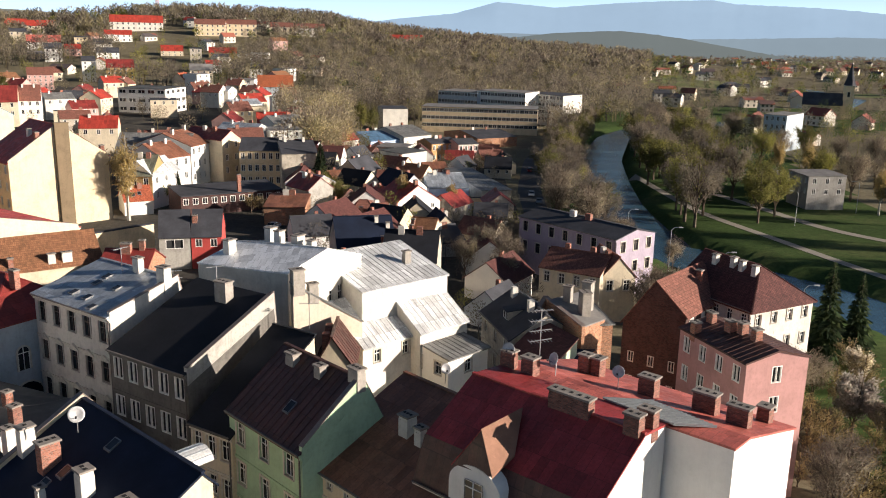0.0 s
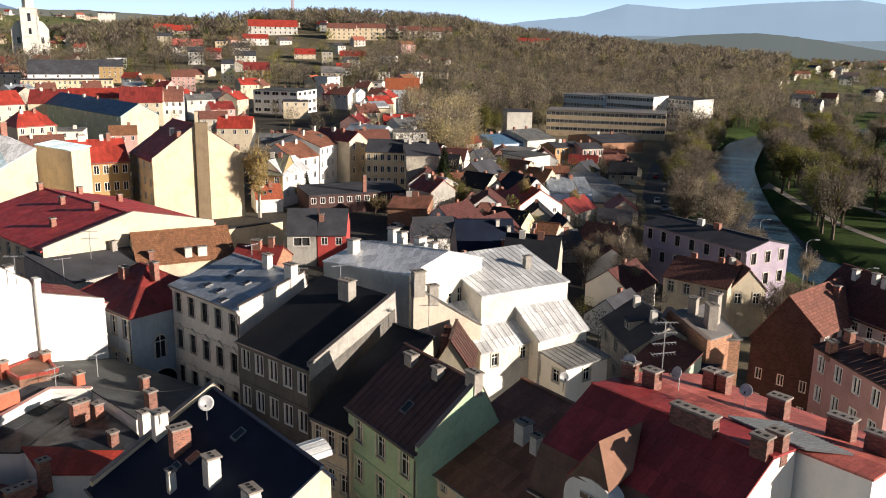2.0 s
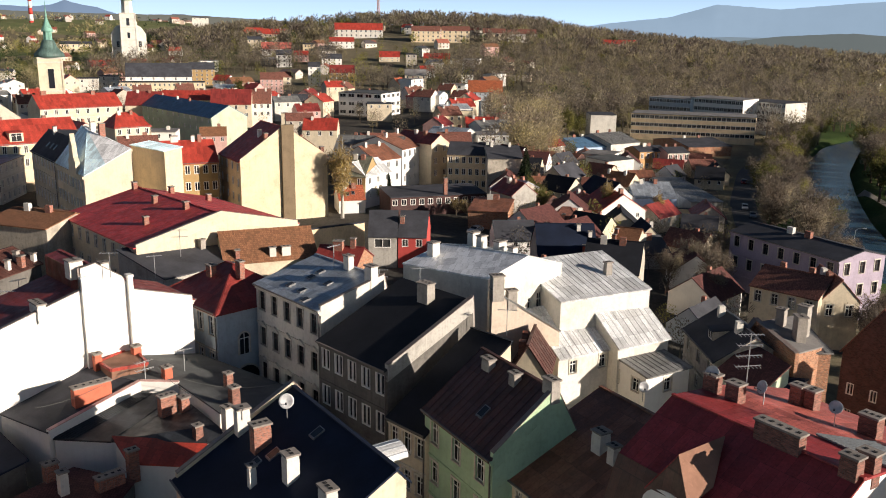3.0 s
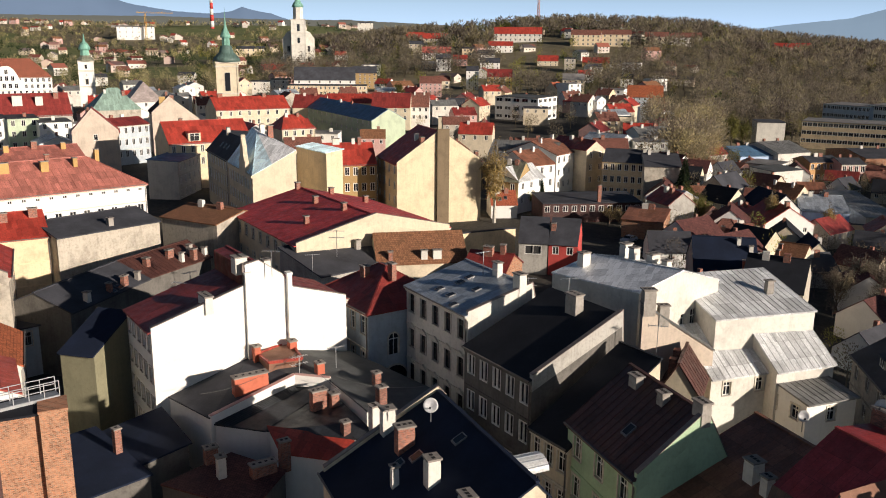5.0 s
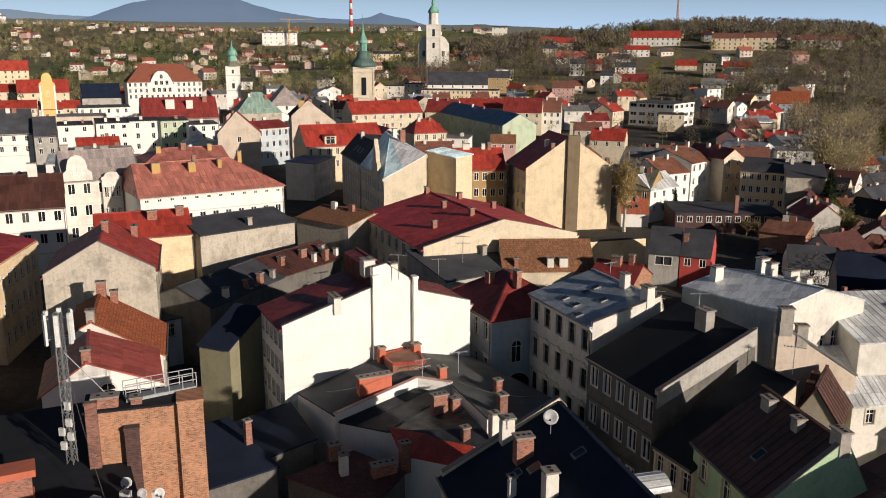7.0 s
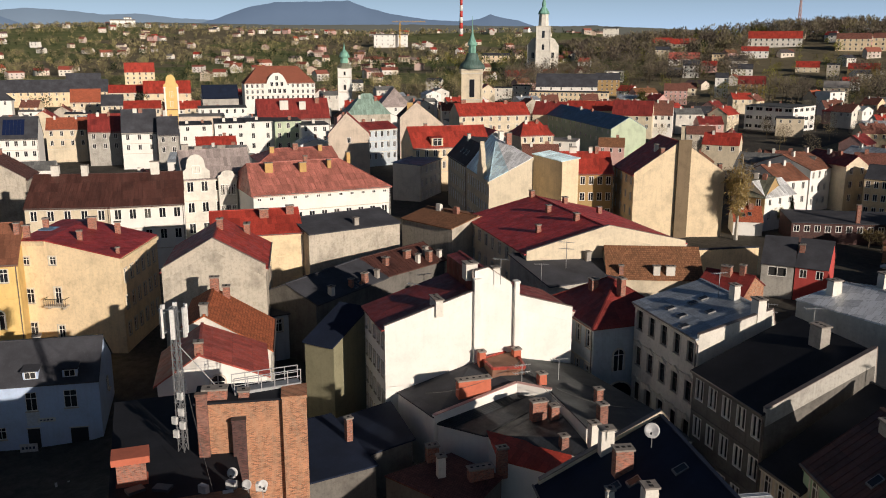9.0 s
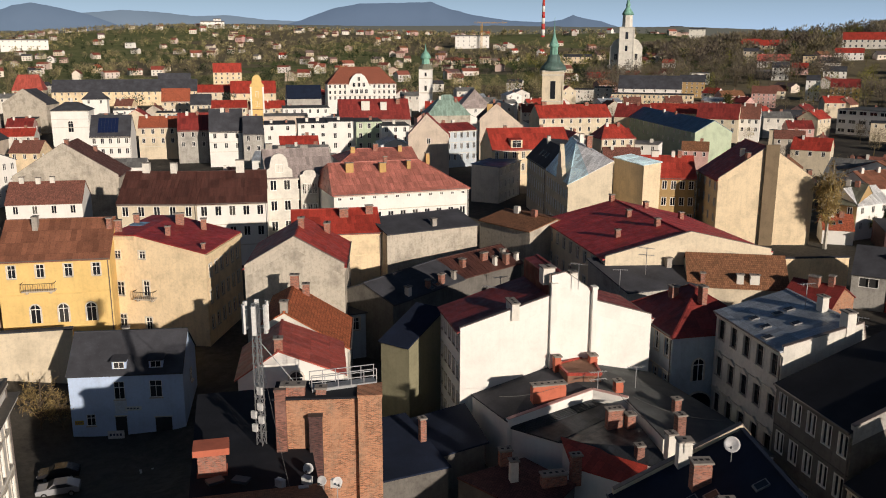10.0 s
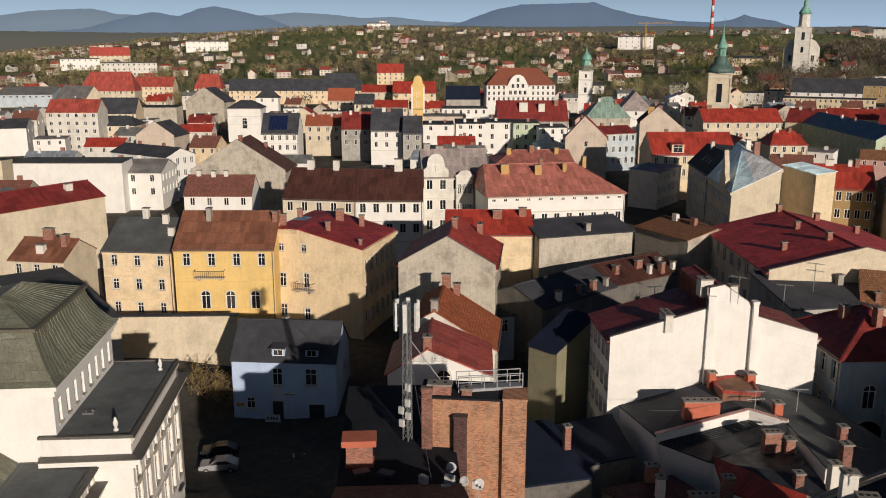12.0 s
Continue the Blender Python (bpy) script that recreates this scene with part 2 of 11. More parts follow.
# ---------------------------------------------------------------- geometry
class Geo:
    """Vertices and faces of one mesh."""

    def __init__(self):
        self.v, self.f = [], []

    def poly(self, *pts):
        n = len(self.v)
        self.v.extend(tuple(p) for p in pts)
        self.f.append(tuple(range(n, n + len(pts))))

    def box(self, x0, x1, y0, y1, z0, z1):
        n = len(self.v)
        self.v.extend([(x0, y0, z0), (x1, y0, z0), (x1, y1, z0), (x0, y1, z0), (x0, y0, z1), (x1, y0, z1), (x1, y1, z1), (x0, y1, z1)])
        self.f.extend(tuple(n + k for k in q) for q in ((0, 3, 2, 1), (4, 5, 6, 7), (0, 1, 5, 4), (1, 2, 6, 5), (2, 3, 7, 6), (3, 0, 4, 7)))

    def slab(self, top, down):
        """A plate: its upper outline, and the vector to its lower one."""
        n, k = len(self.v), len(top)
        self.v.extend(tuple(p) for p in top)
        self.v.extend(tuple(Vector(p) + Vector(down)) for p in top)
        self.f.append(tuple(range(n, n + k)))
        self.f.append(tuple(range(n + 2 * k - 1, n + k - 1, -1)))
        for j in range(k):
            i = (j + 1) % k
            self.f.append((n + j, n + k + j, n + k + i, n + i))

    def bar(self, a, b, w, h=None):
        """A square bar from a to b."""
        a, b = Vector(a), Vector(b)
        d = (b - a).normalized()
        s = d.cross(Vector((0, 0, 1)) if abs(d.z) < 0.95 else Vector((1, 0, 0))).normalized() * (w / 2)
        u = s.cross(d).normalized() * ((h or w) / 2)
        n = len(self.v)
        for p in (a, b):
            self.v.extend(tuple(p + q) for q in (-s - u, s - u, s + u, -s + u))
        self.f.extend(tuple(n + k for k in q) for q in ((0, 1, 2, 3), (7, 6, 5, 4), (0, 4, 5, 1), (1, 5, 6, 2), (2, 6, 7, 3), (3, 7, 4, 0)))

    def lathe(self, prof, segs=12, cx=0.0, cy=0.0, turn=0.0):
        """A turned or faceted body from (radius, height) rows."""
        n = len(self.v)
        for r, z in prof:
            for k in range(segs):
                a = turn + 2 * math.pi * k / segs
                self.v.append((cx + r * math.cos(a), cy + r * math.sin(a), z))
        for j in range(len(prof) - 1):
            for k in range(segs):
                i = (k + 1) % segs
                self.f.append((n + j * segs + k, n + j * segs + i, n + (j + 1) * segs + i, n + (j + 1) * segs + k))
        self.f.append(tuple(range(n + segs - 1, n - 1, -1)))
        self.f.append(tuple(range(n + (len(prof) - 1) * segs, n + len(prof) * segs)))

    def mesh(self, name, mat, smooth=False):
        me = bpy.data.meshes.new(name)
        me.from_pydata(self.v, [], self.f)
        if mat:
            me.materials.append(mat)
        if smooth:
            me.polygons.foreach_set("use_smooth", [True] * len(me.polygons))
        me.update()
        return me


def part(name, geo, mat, parent=None, label="", m=None, smooth=False):
    me = geo if isinstance(geo, bpy.types.Mesh) else geo.mesh(name, mat, smooth)
    ob = new(name, me)
    ob.parent = parent
    if m is not None:
        ob.matrix_local = m
    if label:
        tagged(ob, label)
    return ob


CACHE = {}
PLACED = []   # middle and reach of each house, to keep trees and filler off them
PLOTS = []    # footprint of each house: middle, half sizes, turn


def sash(g, xs, zs, front, back, glass=None):
    """A window frame as one connected lattice: bars between the xs and zs, open (or glazed) fields between them."""
    n, cols = len(g.v), len(xs)
    for y in (front, back):
        for z in zs:
            for x in xs:
                g.v.append((x, y, z))
    lay = cols * len(zs)

    def at(i, j, b):
        return n + b * lay + j * cols + i
    for j in range(len(zs) - 1):
        for i in range(cols - 1):
            if i % 2 and j % 2:
                for (a, b), (c, d) in (((i, j), (i + 1, j)), ((i + 1, j), (i + 1, j + 1)), ((i + 1, j + 1), (i, j + 1)), ((i, j + 1), (i, j))):
                    g.f.append((at(a, b, 0), at(c, d, 0), at(c, d, 1), at(a, b, 1)))
                if glass is not None:
                    glass.append(len(g.f))
                    g.f.append((at(i, j, 1), at(i + 1, j, 1), at(i + 1, j + 1, 1), at(i, j + 1, 1)))
            else:
                g.f.append((at(i, j, 0), at(i + 1, j, 0), at(i + 1, j + 1, 0), at(i, j + 1, 0)))


def window_meshes(w, h, style):
    key = (round(w, 2), round(h, 2), style)
    if key in CACHE:
        return CACHE[key]
    g = Geo()
    fr = plain("white_window_paint", (0.82, 0.8, 0.76), 0.5) if style not in ("dark", "hood") else plain("brown_window_paint", (0.09, 0.055, 0.04), 0.5)
    t, m = 0.055, 0.028
    sash(g, [-w / 2, -w / 2 + t, -m, m, w / 2 - t, w / 2] if w > 0.75 else [-w / 2, -w / 2 + t, w / 2 - t, w / 2], [0, t, h * 0.66, h * 0.66 + 0.07, h - t, h] if h > 1.0 else [0, t, h - t, h], 0.0, 0.08)
    pane = Geo()
    pane.box(-w / 2 + 0.02, w / 2 - 0.02, 0.05, 0.075, 0.02, h - 0.02)
    sill = Geo()
    sill.box(-w / 2 - 0.1, w / 2 + 0.1, -0.24, -0.004, -0.1, 0.0)
    trim = Geo()
    if style in ("trim", "hood", "dark"):
        for x0, x1 in ((-w / 2 - 0.16, -w / 2 - 0.01), (w / 2 + 0.01, w / 2 + 0.16)):
            trim.box(x0, x1, -0.2, -0.125, 0, h + 0.02)
        trim.box(-w / 2 - 0.16, w / 2 + 0.16, -0.21, -0.125, h + 0.025, h + 0.22)
        if style == "hood":
            trim.slab([(-w / 2 - 0.3, -0.36, h + 0.3), (w / 2 + 0.3, -0.36, h + 0.3), (0, -0.36, h + 0.75)], (0, 0.235, 0))
    CACHE[key] = (g.mesh("window", fr), pane.mesh("pane", glass_dark()), sill.mesh("sill", plain("window_sill_stone", (0.45, 0.42, 0.37), 0.8)), trim.mesh("surround", plain("moulded_trim", (0.6, 0.56, 0.48), 0.85)) if trim.v else None)
    return CACHE[key]


def plain_window(w, h):
    """A window of a distant house: frame and glass in one mesh."""
    key = ("far window", round(w, 2), round(h, 2))
    if key not in CACHE:
        g = Geo()
        glass = []
        sash(g, [-w / 2 - 0.08, -w / 2 + 0.02, -0.04, 0.04, w / 2 - 0.02, w / 2 + 0.08], [-0.06, 0.03, h - 0.02, h + 0.08], -0.13, 0.06, glass)
        me = g.mesh("window", plain("white_window_paint", (0.82, 0.8, 0.76), 0.5))
        me.materials.append(glass_dark())
        me.polygons.foreach_set("material_index", [1 if k in glass else 0 for k in range(len(g.f))])
        CACHE[key] = me
    return CACHE[key]


def add_window(parent, m, w, h, style, sill=True, far=False):
    if far:
        return part("window", plain_window(w, h), None, parent, m=m)
    a, b, c, d = window_meshes(w, h, style)
    ob = part("window", a, None, parent, m=m)
    part("pane", b, None, ob)
    if sill:
        part("sill", c, None, ob)
    if d:
        part("surround", d, None, ob)
    return ob


def arched_opening(parent, m, w, h, glazed=True):
    """A round-headed window or doorway with a moulded surround."""
    key = ("arch", w, h, glazed)
    if key not in CACHE:
        def outline(r, z0):
            return [(-r, z0)] + [(-r * math.cos(math.pi * k / 10), h - w / 2 + r * math.sin(math.pi * k / 10)) for k in range(11)] + [(r, z0)]
        a, b = outline(w / 2, 0.0), outline(w / 2 + 0.16, 0.0)
        g = Geo()
        for k in range(len(a) - 1):
            g.slab([(a[k][0], -0.14, a[k][1]), (a[k + 1][0], -0.14, a[k + 1][1]), (b[k + 1][0], -0.14, b[k + 1][1]), (b[k][0], -0.14, b[k][1])], (0, 0.136, 0))
        pane = Geo()
        pane.slab([(x, -0.03, z) for x, z in a], (0, 0.026, 0))
        bars = Geo()
        if glazed:
            bars.box(-0.04, 0.04, -0.07, -0.034, 0, h - 0.05)
            bars.box(-w / 2, w / 2, -0.068, -0.034, h - w / 2 - 0.05, h - w / 2 + 0.03)
            bars.box(-w / 2, -w / 2 + 0.08, -0.068, -0.034, 0, h - w / 2)
            bars.box(w / 2 - 0.08, w / 2, -0.068, -0.034, 0, h - w / 2)
        CACHE[key] = (g.mesh("arched_window", plain("moulded_trim", (0.6, 0.56, 0.48), 0.85)), pane.mesh("pane", glass_dark()), bars.mesh("glazing_bar", plain("white_window_paint", (0.7, 0.68, 0.63), 0.5)) if glazed else None)
    a, b, c = CACHE[key]
    ob = part("arched_window" if glazed else "archway", a, None, parent, m=m)
    # an archway gets a flat dark panel that stands for the passage's shade
    part("pane" if glazed else "dark_passage", b, None, ob)
    if c:
        part("glazing_bar", c, None, ob)


def balcony(parent, m, w, d=1.1):
    g = Geo()
    g.box(-w / 2, w / 2, -d, 0, -0.18, 0)
    for s in (-1, 1):
        g.box(s * w * 0.36 - 0.12, s * w * 0.36 + 0.12, -d * 0.7, 0, -0.5, -0.18)
    ob = part("balcony", g, wall_mat("stone"), parent, m=m)
    g = Geo()
    iron = plain("dark_iron", (0.03, 0.03, 0.03), 0.5, 0.4)
    g.bar((-w / 2, -d, 1.0), (w / 2, -d, 1.0), 0.06)
    g.bar((-w / 2, -d, 1.0), (-w / 2, 0, 1.0), 0.06)
    g.bar((w / 2, -d, 1.0), (w / 2, 0, 1.0), 0.06)
    part("handrail", g, iron, ob)
    n = int(w / 0.3)
    for k in range(n + 1):
        g = Geo()
        g.bar((-w / 2 + w * k / n, -d, 0), (-w / 2 + w * k / n, -d, 1.0), 0.04)
        part("baluster", g, iron, ob)


def wall_panel(g, org, ux, length, z0, z1, holes, depth=0.24):
    """An upright wall face from org along ux, with recessed openings (u0, u1, v0, v1)."""
    ux = Vector(ux)
    inn = Vector((-ux.y, ux.x, 0)) * depth

    def at(u, z, back=False):
        p = Vector(org) + ux * u
        p.z = z
        return p + inn if back else p
    us = sorted({0.0, length, *[h[0] for h in holes], *[h[1] for h in holes]})
    zs = sorted({z0, z1, *[h[2] for h in holes], *[h[3] for h in holes]})
    for j in range(len(zs) - 1):
        run = None
        zc = (zs[j] + zs[j + 1]) / 2
        live = [h for h in holes if h[2] < zc < h[3]]
        for i in range(len(us) - 1):
            uc = (us[i] + us[i + 1]) / 2
            hole = any(h[0] < uc < h[1] for h in live)
            if not hole and run is None:
                run = us[i]
            if run is not None and (hole or i == len(us) - 2):
                end = us[i] if hole else us[i + 1]
                g.poly(at(run, zs[j]), at(end, zs[j]), at(end, zs[j + 1]), at(run, zs[j + 1]))
                run = None
    for a, b, c, d in holes:
        g.poly(at(a, c), at(b, c), at(b, c, 1), at(a, c, 1))
        g.poly(at(b, c), at(b, d), at(b, d, 1), at(b, c, 1))
        g.poly(at(b, d), at(a, d), at(a, d, 1), at(b, d, 1))
        g.poly(at(a, d), at(a, c), at(a, c, 1), at(a, d, 1))
        g.poly(at(a, c, 1), at(b, c, 1), at(b, d, 1), at(a, d, 1))


def seam_rows(g, quad, step, w=0.04, h=0.04):
    """Standing seams down a roof plane: quad is eave start, eave end, top end, top start."""
    a, b, c, d = [Vector(p) for p in quad]
    n = max(1, int((b - a).length / step))
    nor = (b - a).cross(d - a).normalized() * (h / 2)
    for k in range(n + 1):
        s = k / n
        g.bar(a.lerp(b, s) + nor, d.lerp(c, s) + nor, w, h)


def chimney(parent, x, y, zb, zt, w=0.7, d=0.7, kind="brick", pots=2, rz=0.0):
    """A chimney stack with a projecting cap and flue openings."""
    key = ("chimney", round(w, 2), round(d, 2), round(zt - zb, 1), kind, pots)
    if key not in CACHE:
        h = zt - zb
        g = Geo()
        g.box(-w / 2, w / 2, -d / 2, d / 2, 0, h - 0.42)
        g.box(-w / 2 + 0.02, w / 2 - 0.02, -d / 2 + 0.02, d / 2 - 0.02, h - 0.42, h - 0.14)
        cap = Geo()
        cap.box(-w / 2 - 0.09, w / 2 + 0.09, -d / 2 - 0.09, d / 2 + 0.09, h - 0.14, h)
        pot = Geo()
        along = w >= d
        for k in range(pots):
            s = (k + 0.5) / pots - 0.5
            cx, cy = (s * w, 0) if along else (0, s * d)
            # low black box: the darkness of a flue hole put into its colour
            pot.box(cx - 0.12, cx + 0.12, cy - 0.12, cy + 0.12, h + 0.002, h + 0.03)
        mat = {"brick": brick_wall("chimney", (0.3, 0.1, 0.06), (0.25, 0.2, 0.17)), "white": plaster("chimney_white", (0.7, 0.67, 0.6), 0.3), "grey": plaster("chimney_grey", (0.36, 0.33, 0.29), 0.5),
               "red": plaster("chimney_red", (0.5, 0.14, 0.08), 0.25), "dark": brick_wall("sooty", (0.22, 0.085, 0.06), (0.14, 0.11, 0.09)), "ochre": plaster("chimney_ochre", (0.5, 0.32, 0.12), 0.3)}[kind]
        CACHE[key] = (g.mesh("chimney", mat), cap.mesh("cap", plaster("chimney_cap", (0.27, 0.24, 0.21), 0.5)), pot.mesh("flue_opening", plain("flue_hole_black", (0.012, 0.011, 0.01), 0.9)) if pots else None)
    a, b, c = CACHE[key]
    ob = part("chimney", a, None, parent, m=pose(x, y, zb, 0, 0, rz))
    if pots:
        part("cap", b, None, ob)
    if c and pots > 0:
        part("flue_opening", c, None, ob)
    return ob


def profile_z(prof, d, y):
    f = min(1.0, max(0.0, y / d + 0.5))
    for (f0, z0), (f1, z1) in zip(prof, prof[1:]):
        if f <= f1 + 1e-9:
            return z0 + (z1 - z0) * (f - f0) / max(1e-6, f1 - f0)
    return prof[-1][1]


def house(name, label, x, y, w, d, rot, eave, prof, wall="white", cover="redmetal", z0=0.0, hip=(0, 0), wins=(), size=(1.0, 1.7), storey=3.4, style="trim",
          chims=(), fire="", fire_wall="", over=0.35, seam=0.7, cornice=True, dorm=(), sky=(), group="", base=1.0, roof_label="", category="house", flues=(), arches=(), balc=(), solar=(), low_cover=""):
    """One house. prof: the roof's outline from front to back, (fraction of depth, height over the eaves). hip: how far the roof's ends lean in.
    wins: (side, columns, rows, storeys left out at the top). fire: ends with a raised fire wall. chims: (x, y, height over roof, w, d, kind, pots)."""
    e = new(name)
    e.matrix_world = pose(x, y, z0, 0, 0, rot)
    tagged(e, label, category, group)
    far = math.hypot(x, y) > 165 or style == "plain"
    PLACED.append((x, y, 0.62 * max(w, d)))
    PLOTS.append((x, y, w / 2, d / 2, rot))
    X, Y = w / 2, d / 2
    top = [-Y + f * d for f, _ in prof]
    g = Geo()
    sides = {"f": ((-X, -Y), (1, 0), w, eave + prof[0][1]), "r": ((X, -Y), (0, 1), d, eave + min(prof[0][1], prof[-1][1])),
             "b": ((X, Y), (-1, 0), w, eave + prof[-1][1]), "l": ((-X, Y), (0, -1), d, eave + min(prof[0][1], prof[-1][1]))}
    spots = []
    for s, (org, ux, length, zt) in sides.items():
        holes = []
        for side, cols, rows, skip, *rest in wins:
            if side != s:
                continue
            ww, hh = rest[0] if rest else size
            gap = length / cols
            ww = min(ww, gap - 0.3)
            for r in range(rows):
                zz = zt - 0.75 - hh - (r + skip) * storey
                if zz < 0.5:
                    continue
                for c in range(cols):
                    u = (c + 0.5) * gap
                    holes.append((u - ww / 2, u + ww / 2, zz, zz + hh))
                    ang = math.degrees(math.atan2(ux[1], ux[0]))
                    inn = Vector((-ux[1], ux[0], 0)) * 0.12
                    p = Vector((org[0] + ux[0] * u, org[1] + ux[1] * u, zz)) + inn
                    spots.append((pose(p.x, p.y, p.z, 0, 0, ang), ww, hh))
        wall_panel(g, (*org, 0), (*ux, 0), length, -3.0, zt, holes)
    if not (hip[0] and hip[1]):
        zl = eave + min(prof[0][1], prof[-1][1])
        for sx, hp in ((-1, hip[0]), (1, hip[1])):
            if hp:
                continue
            pts = [(sx * X, -Y, zl)] + [(sx * X, -Y + f * d, eave + z) for f, z in prof if eave + z > zl + 1e-6 or 0 < f < 1] + [(sx * X, Y, zl)]
            if len(pts) > 2:
                g.poly(*(pts[::-1] if sx < 0 else pts))
    part("wall", g, wall_mat(wall), e)
    # roof planes
    r, sm, ridge_caps, fold = Geo(), Geo(), [], []
    oxl = 0.12 if "l" not in fire else -0.02
    oxr = 0.12 if "r" not in fire else -0.02
    th = 0.16
    metal = seam < 20 and cover in ("silver", "zinc", "brown", "copper", "paleblue", "greymetal", "fadedred")
    if hip[0] or hip[1]:
        pk = max(range(len(prof)), key=lambda k: prof[k][1])
        zr, yr, o = eave + prof[pk][1], top[pk], over
        kf = prof[pk][1] - prof[0][1]
        zf = eave + prof[0][1] - o * kf / max(0.5, yr + Y)
        L0, R0 = -X - (o if hip[0] else oxl), X + (o if hip[1] else oxr)
        a, b, c, q = (L0, -Y - o, zf), (R0, -Y - o, zf), (R0, Y + o, zf), (L0, Y + o, zf)
        rl, rr = (-X + hip[0] if hip[0] else L0, yr, zr), (X - hip[1] if hip[1] else R0, yr, zr)
        planes = [[a, b, rr, rl], [c, q, rl, rr]]
        if hip[0]:
            planes.append([q, a, rl])
        if hip[1]:
            planes.append([b, c, rr])
        hv = [a, b, c, q, rl, rr]
        r.v = [tuple(p) for p in hv] + [(p[0], p[1], p[2] - th) for p in hv]
        for pl in planes:
            ids = [hv.index(p) for p in pl]
            r.f.append(tuple(ids))
            r.f.append(tuple(k + 6 for k in ids[::-1]))
        rim = [0, 1] + ([] if hip[1] else []) + ([2, 3] if hip[1] else [5, 2, 3]) + ([] if hip[0] else [4])
        r.f.extend((k, m_, m_ + 6, k + 6) for k, m_ in zip(rim[::-1], rim[::-1][1:] + rim[::-1][:1]))
        for pl in planes:
            if metal and len(pl) == 4:
                r_n = max(2, int((Vector(pl[1]) - Vector(pl[0])).length / seam))
                for k in range(1, r_n):
                    s = k / r_n
                    lo = Vector(pl[0]).lerp(Vector(pl[1]), s)
                    s0 = abs(Vector(pl[3]).x - pl[0][0]) / max(0.1, abs(pl[1][0] - pl[0][0]))
                    s1 = 1 - abs(Vector(pl[2]).x - pl[1][0]) / max(0.1, abs(pl[1][0] - pl[0][0]))
                    fr = min(1.0, s / s0 if s0 > 0.01 else 1.0, (1 - s) / (1 - s1) if s1 < 0.99 else 1.0)
                    ridge = Vector((lo.x, pl[3][1], pl[3][2]))
                    sm.bar(lo + Vector((0, 0, 0.02)), lo.lerp(ridge, fr) + Vector((0, 0, 0.02)), 0.05, 0.06)
        if abs(rr[0] - rl[0]) > 0.2:
            ridge_caps.append((Vector(rl) + Vector((0, 0, 0.04)), Vector(rr) + Vector((0, 0, 0.04)), 0.28))
        for p0, p1 in ((a, rl), (q, rl)) if hip[0] else ():
            ridge_caps.append((Vector(p0) + Vector((0, 0, 0.03)), Vector(p1) + Vector((0, 0, 0.03)), 0.2))
        for p0, p1 in ((b, rr), (c, rr)) if hip[1] else ():
            ridge_caps.append((Vector(p0) + Vector((0, 0, 0.03)), Vector(p1) + Vector((0, 0, 0.03)), 0.2))
    else:
        for k in range(len(prof) - 1):
            y0, z_0, y1, z_1 = top[k], eave + prof[k][1], top[k + 1], eave + prof[k + 1][1]
            sl = (z_1 - z_0) / max(0.05, y1 - y0)
            if k == 0:
                y0, z_0 = y0 - over, z_0 - over * sl
            if k == len(prof) - 2:
                y1, z_1 = y1 + over, z_1 + over * sl
            lift = 0.02
            pl = [(-X - oxl, y0, z_0 + lift), (X + oxr, y0, z_0 + lift), (X + oxr, y1, z_1 + lift), (-X - oxl, y1, z_1 + lift)]
            if not fold:
                fold.append((y0, z_0 + lift))
            fold.append((y1, z_1 + lift))
            if metal:
                seam_rows(sm, pl, seam)
        pk = max(range(len(prof)), key=lambda k: prof[k][1])
        if 0 < pk < len(prof) - 1:
            ridge_caps.append(((-X - oxl, top[pk], eave + prof[pk][1] + 0.06), (X + oxr, top[pk], eave + prof[pk][1] + 0.06), 0.3))
        k2 = len(fold)
        r.v = [(sx, yy, zz - dz) for dz in (0, th) for sx in (-X - oxl, X + oxr) for yy, zz in fold]
        for k in range(k2 - 1):
            r.f.extend([(k, k2 + k, k2 + k + 1, k + 1), (2 * k2 + k + 1, 3 * k2 + k + 1, 3 * k2 + k, 2 * k2 + k), (k + 1, 2 * k2 + k + 1, 2 * k2 + k, k), (k2 + k, 3 * k2 + k, 3 * k2 + k + 1, k2 + k + 1)])
        r.f.extend([(0, 2 * k2, 3 * k2, k2), (k2 - 1, 2 * k2 - 1, 4 * k2 - 1, 3 * k2 - 1)])
    roof_ob = part("roof", r, roof_mat(cover), e, roof_label)
    # darker sheet over the steep slope: brown cladding with its shade painted in
    if low_cover:
        q = Geo()
        q.slab([(-X - oxl - 0.01, *fold[0]), (X + oxr + 0.01, *fold[0]), (X + oxr + 0.01, *fold[1]), (-X - oxl - 0.01, *fold[1])], (0, 0.05, -0.05))
        for k in range(len(q.v)):
            q.v[k] = (q.v[k][0], q.v[k][1] - 0.06, q.v[k][2] + 0.02)
        part("lower_slope", q, roof_mat(low_cover), e, "dark brown steep lower slope")
    if math.hypot(x, y) < 260 and style != "plain":
        for p0, p1, rw in ridge_caps:
            q = Geo()
            q.bar(p0, p1, rw, 0.12)
            part("ridge_cap", q, roof_mat(cover), roof_ob)
    if sm.v:
        tagged(part("standing_seam", sm, roof_mat(cover), e), kind="stuff")
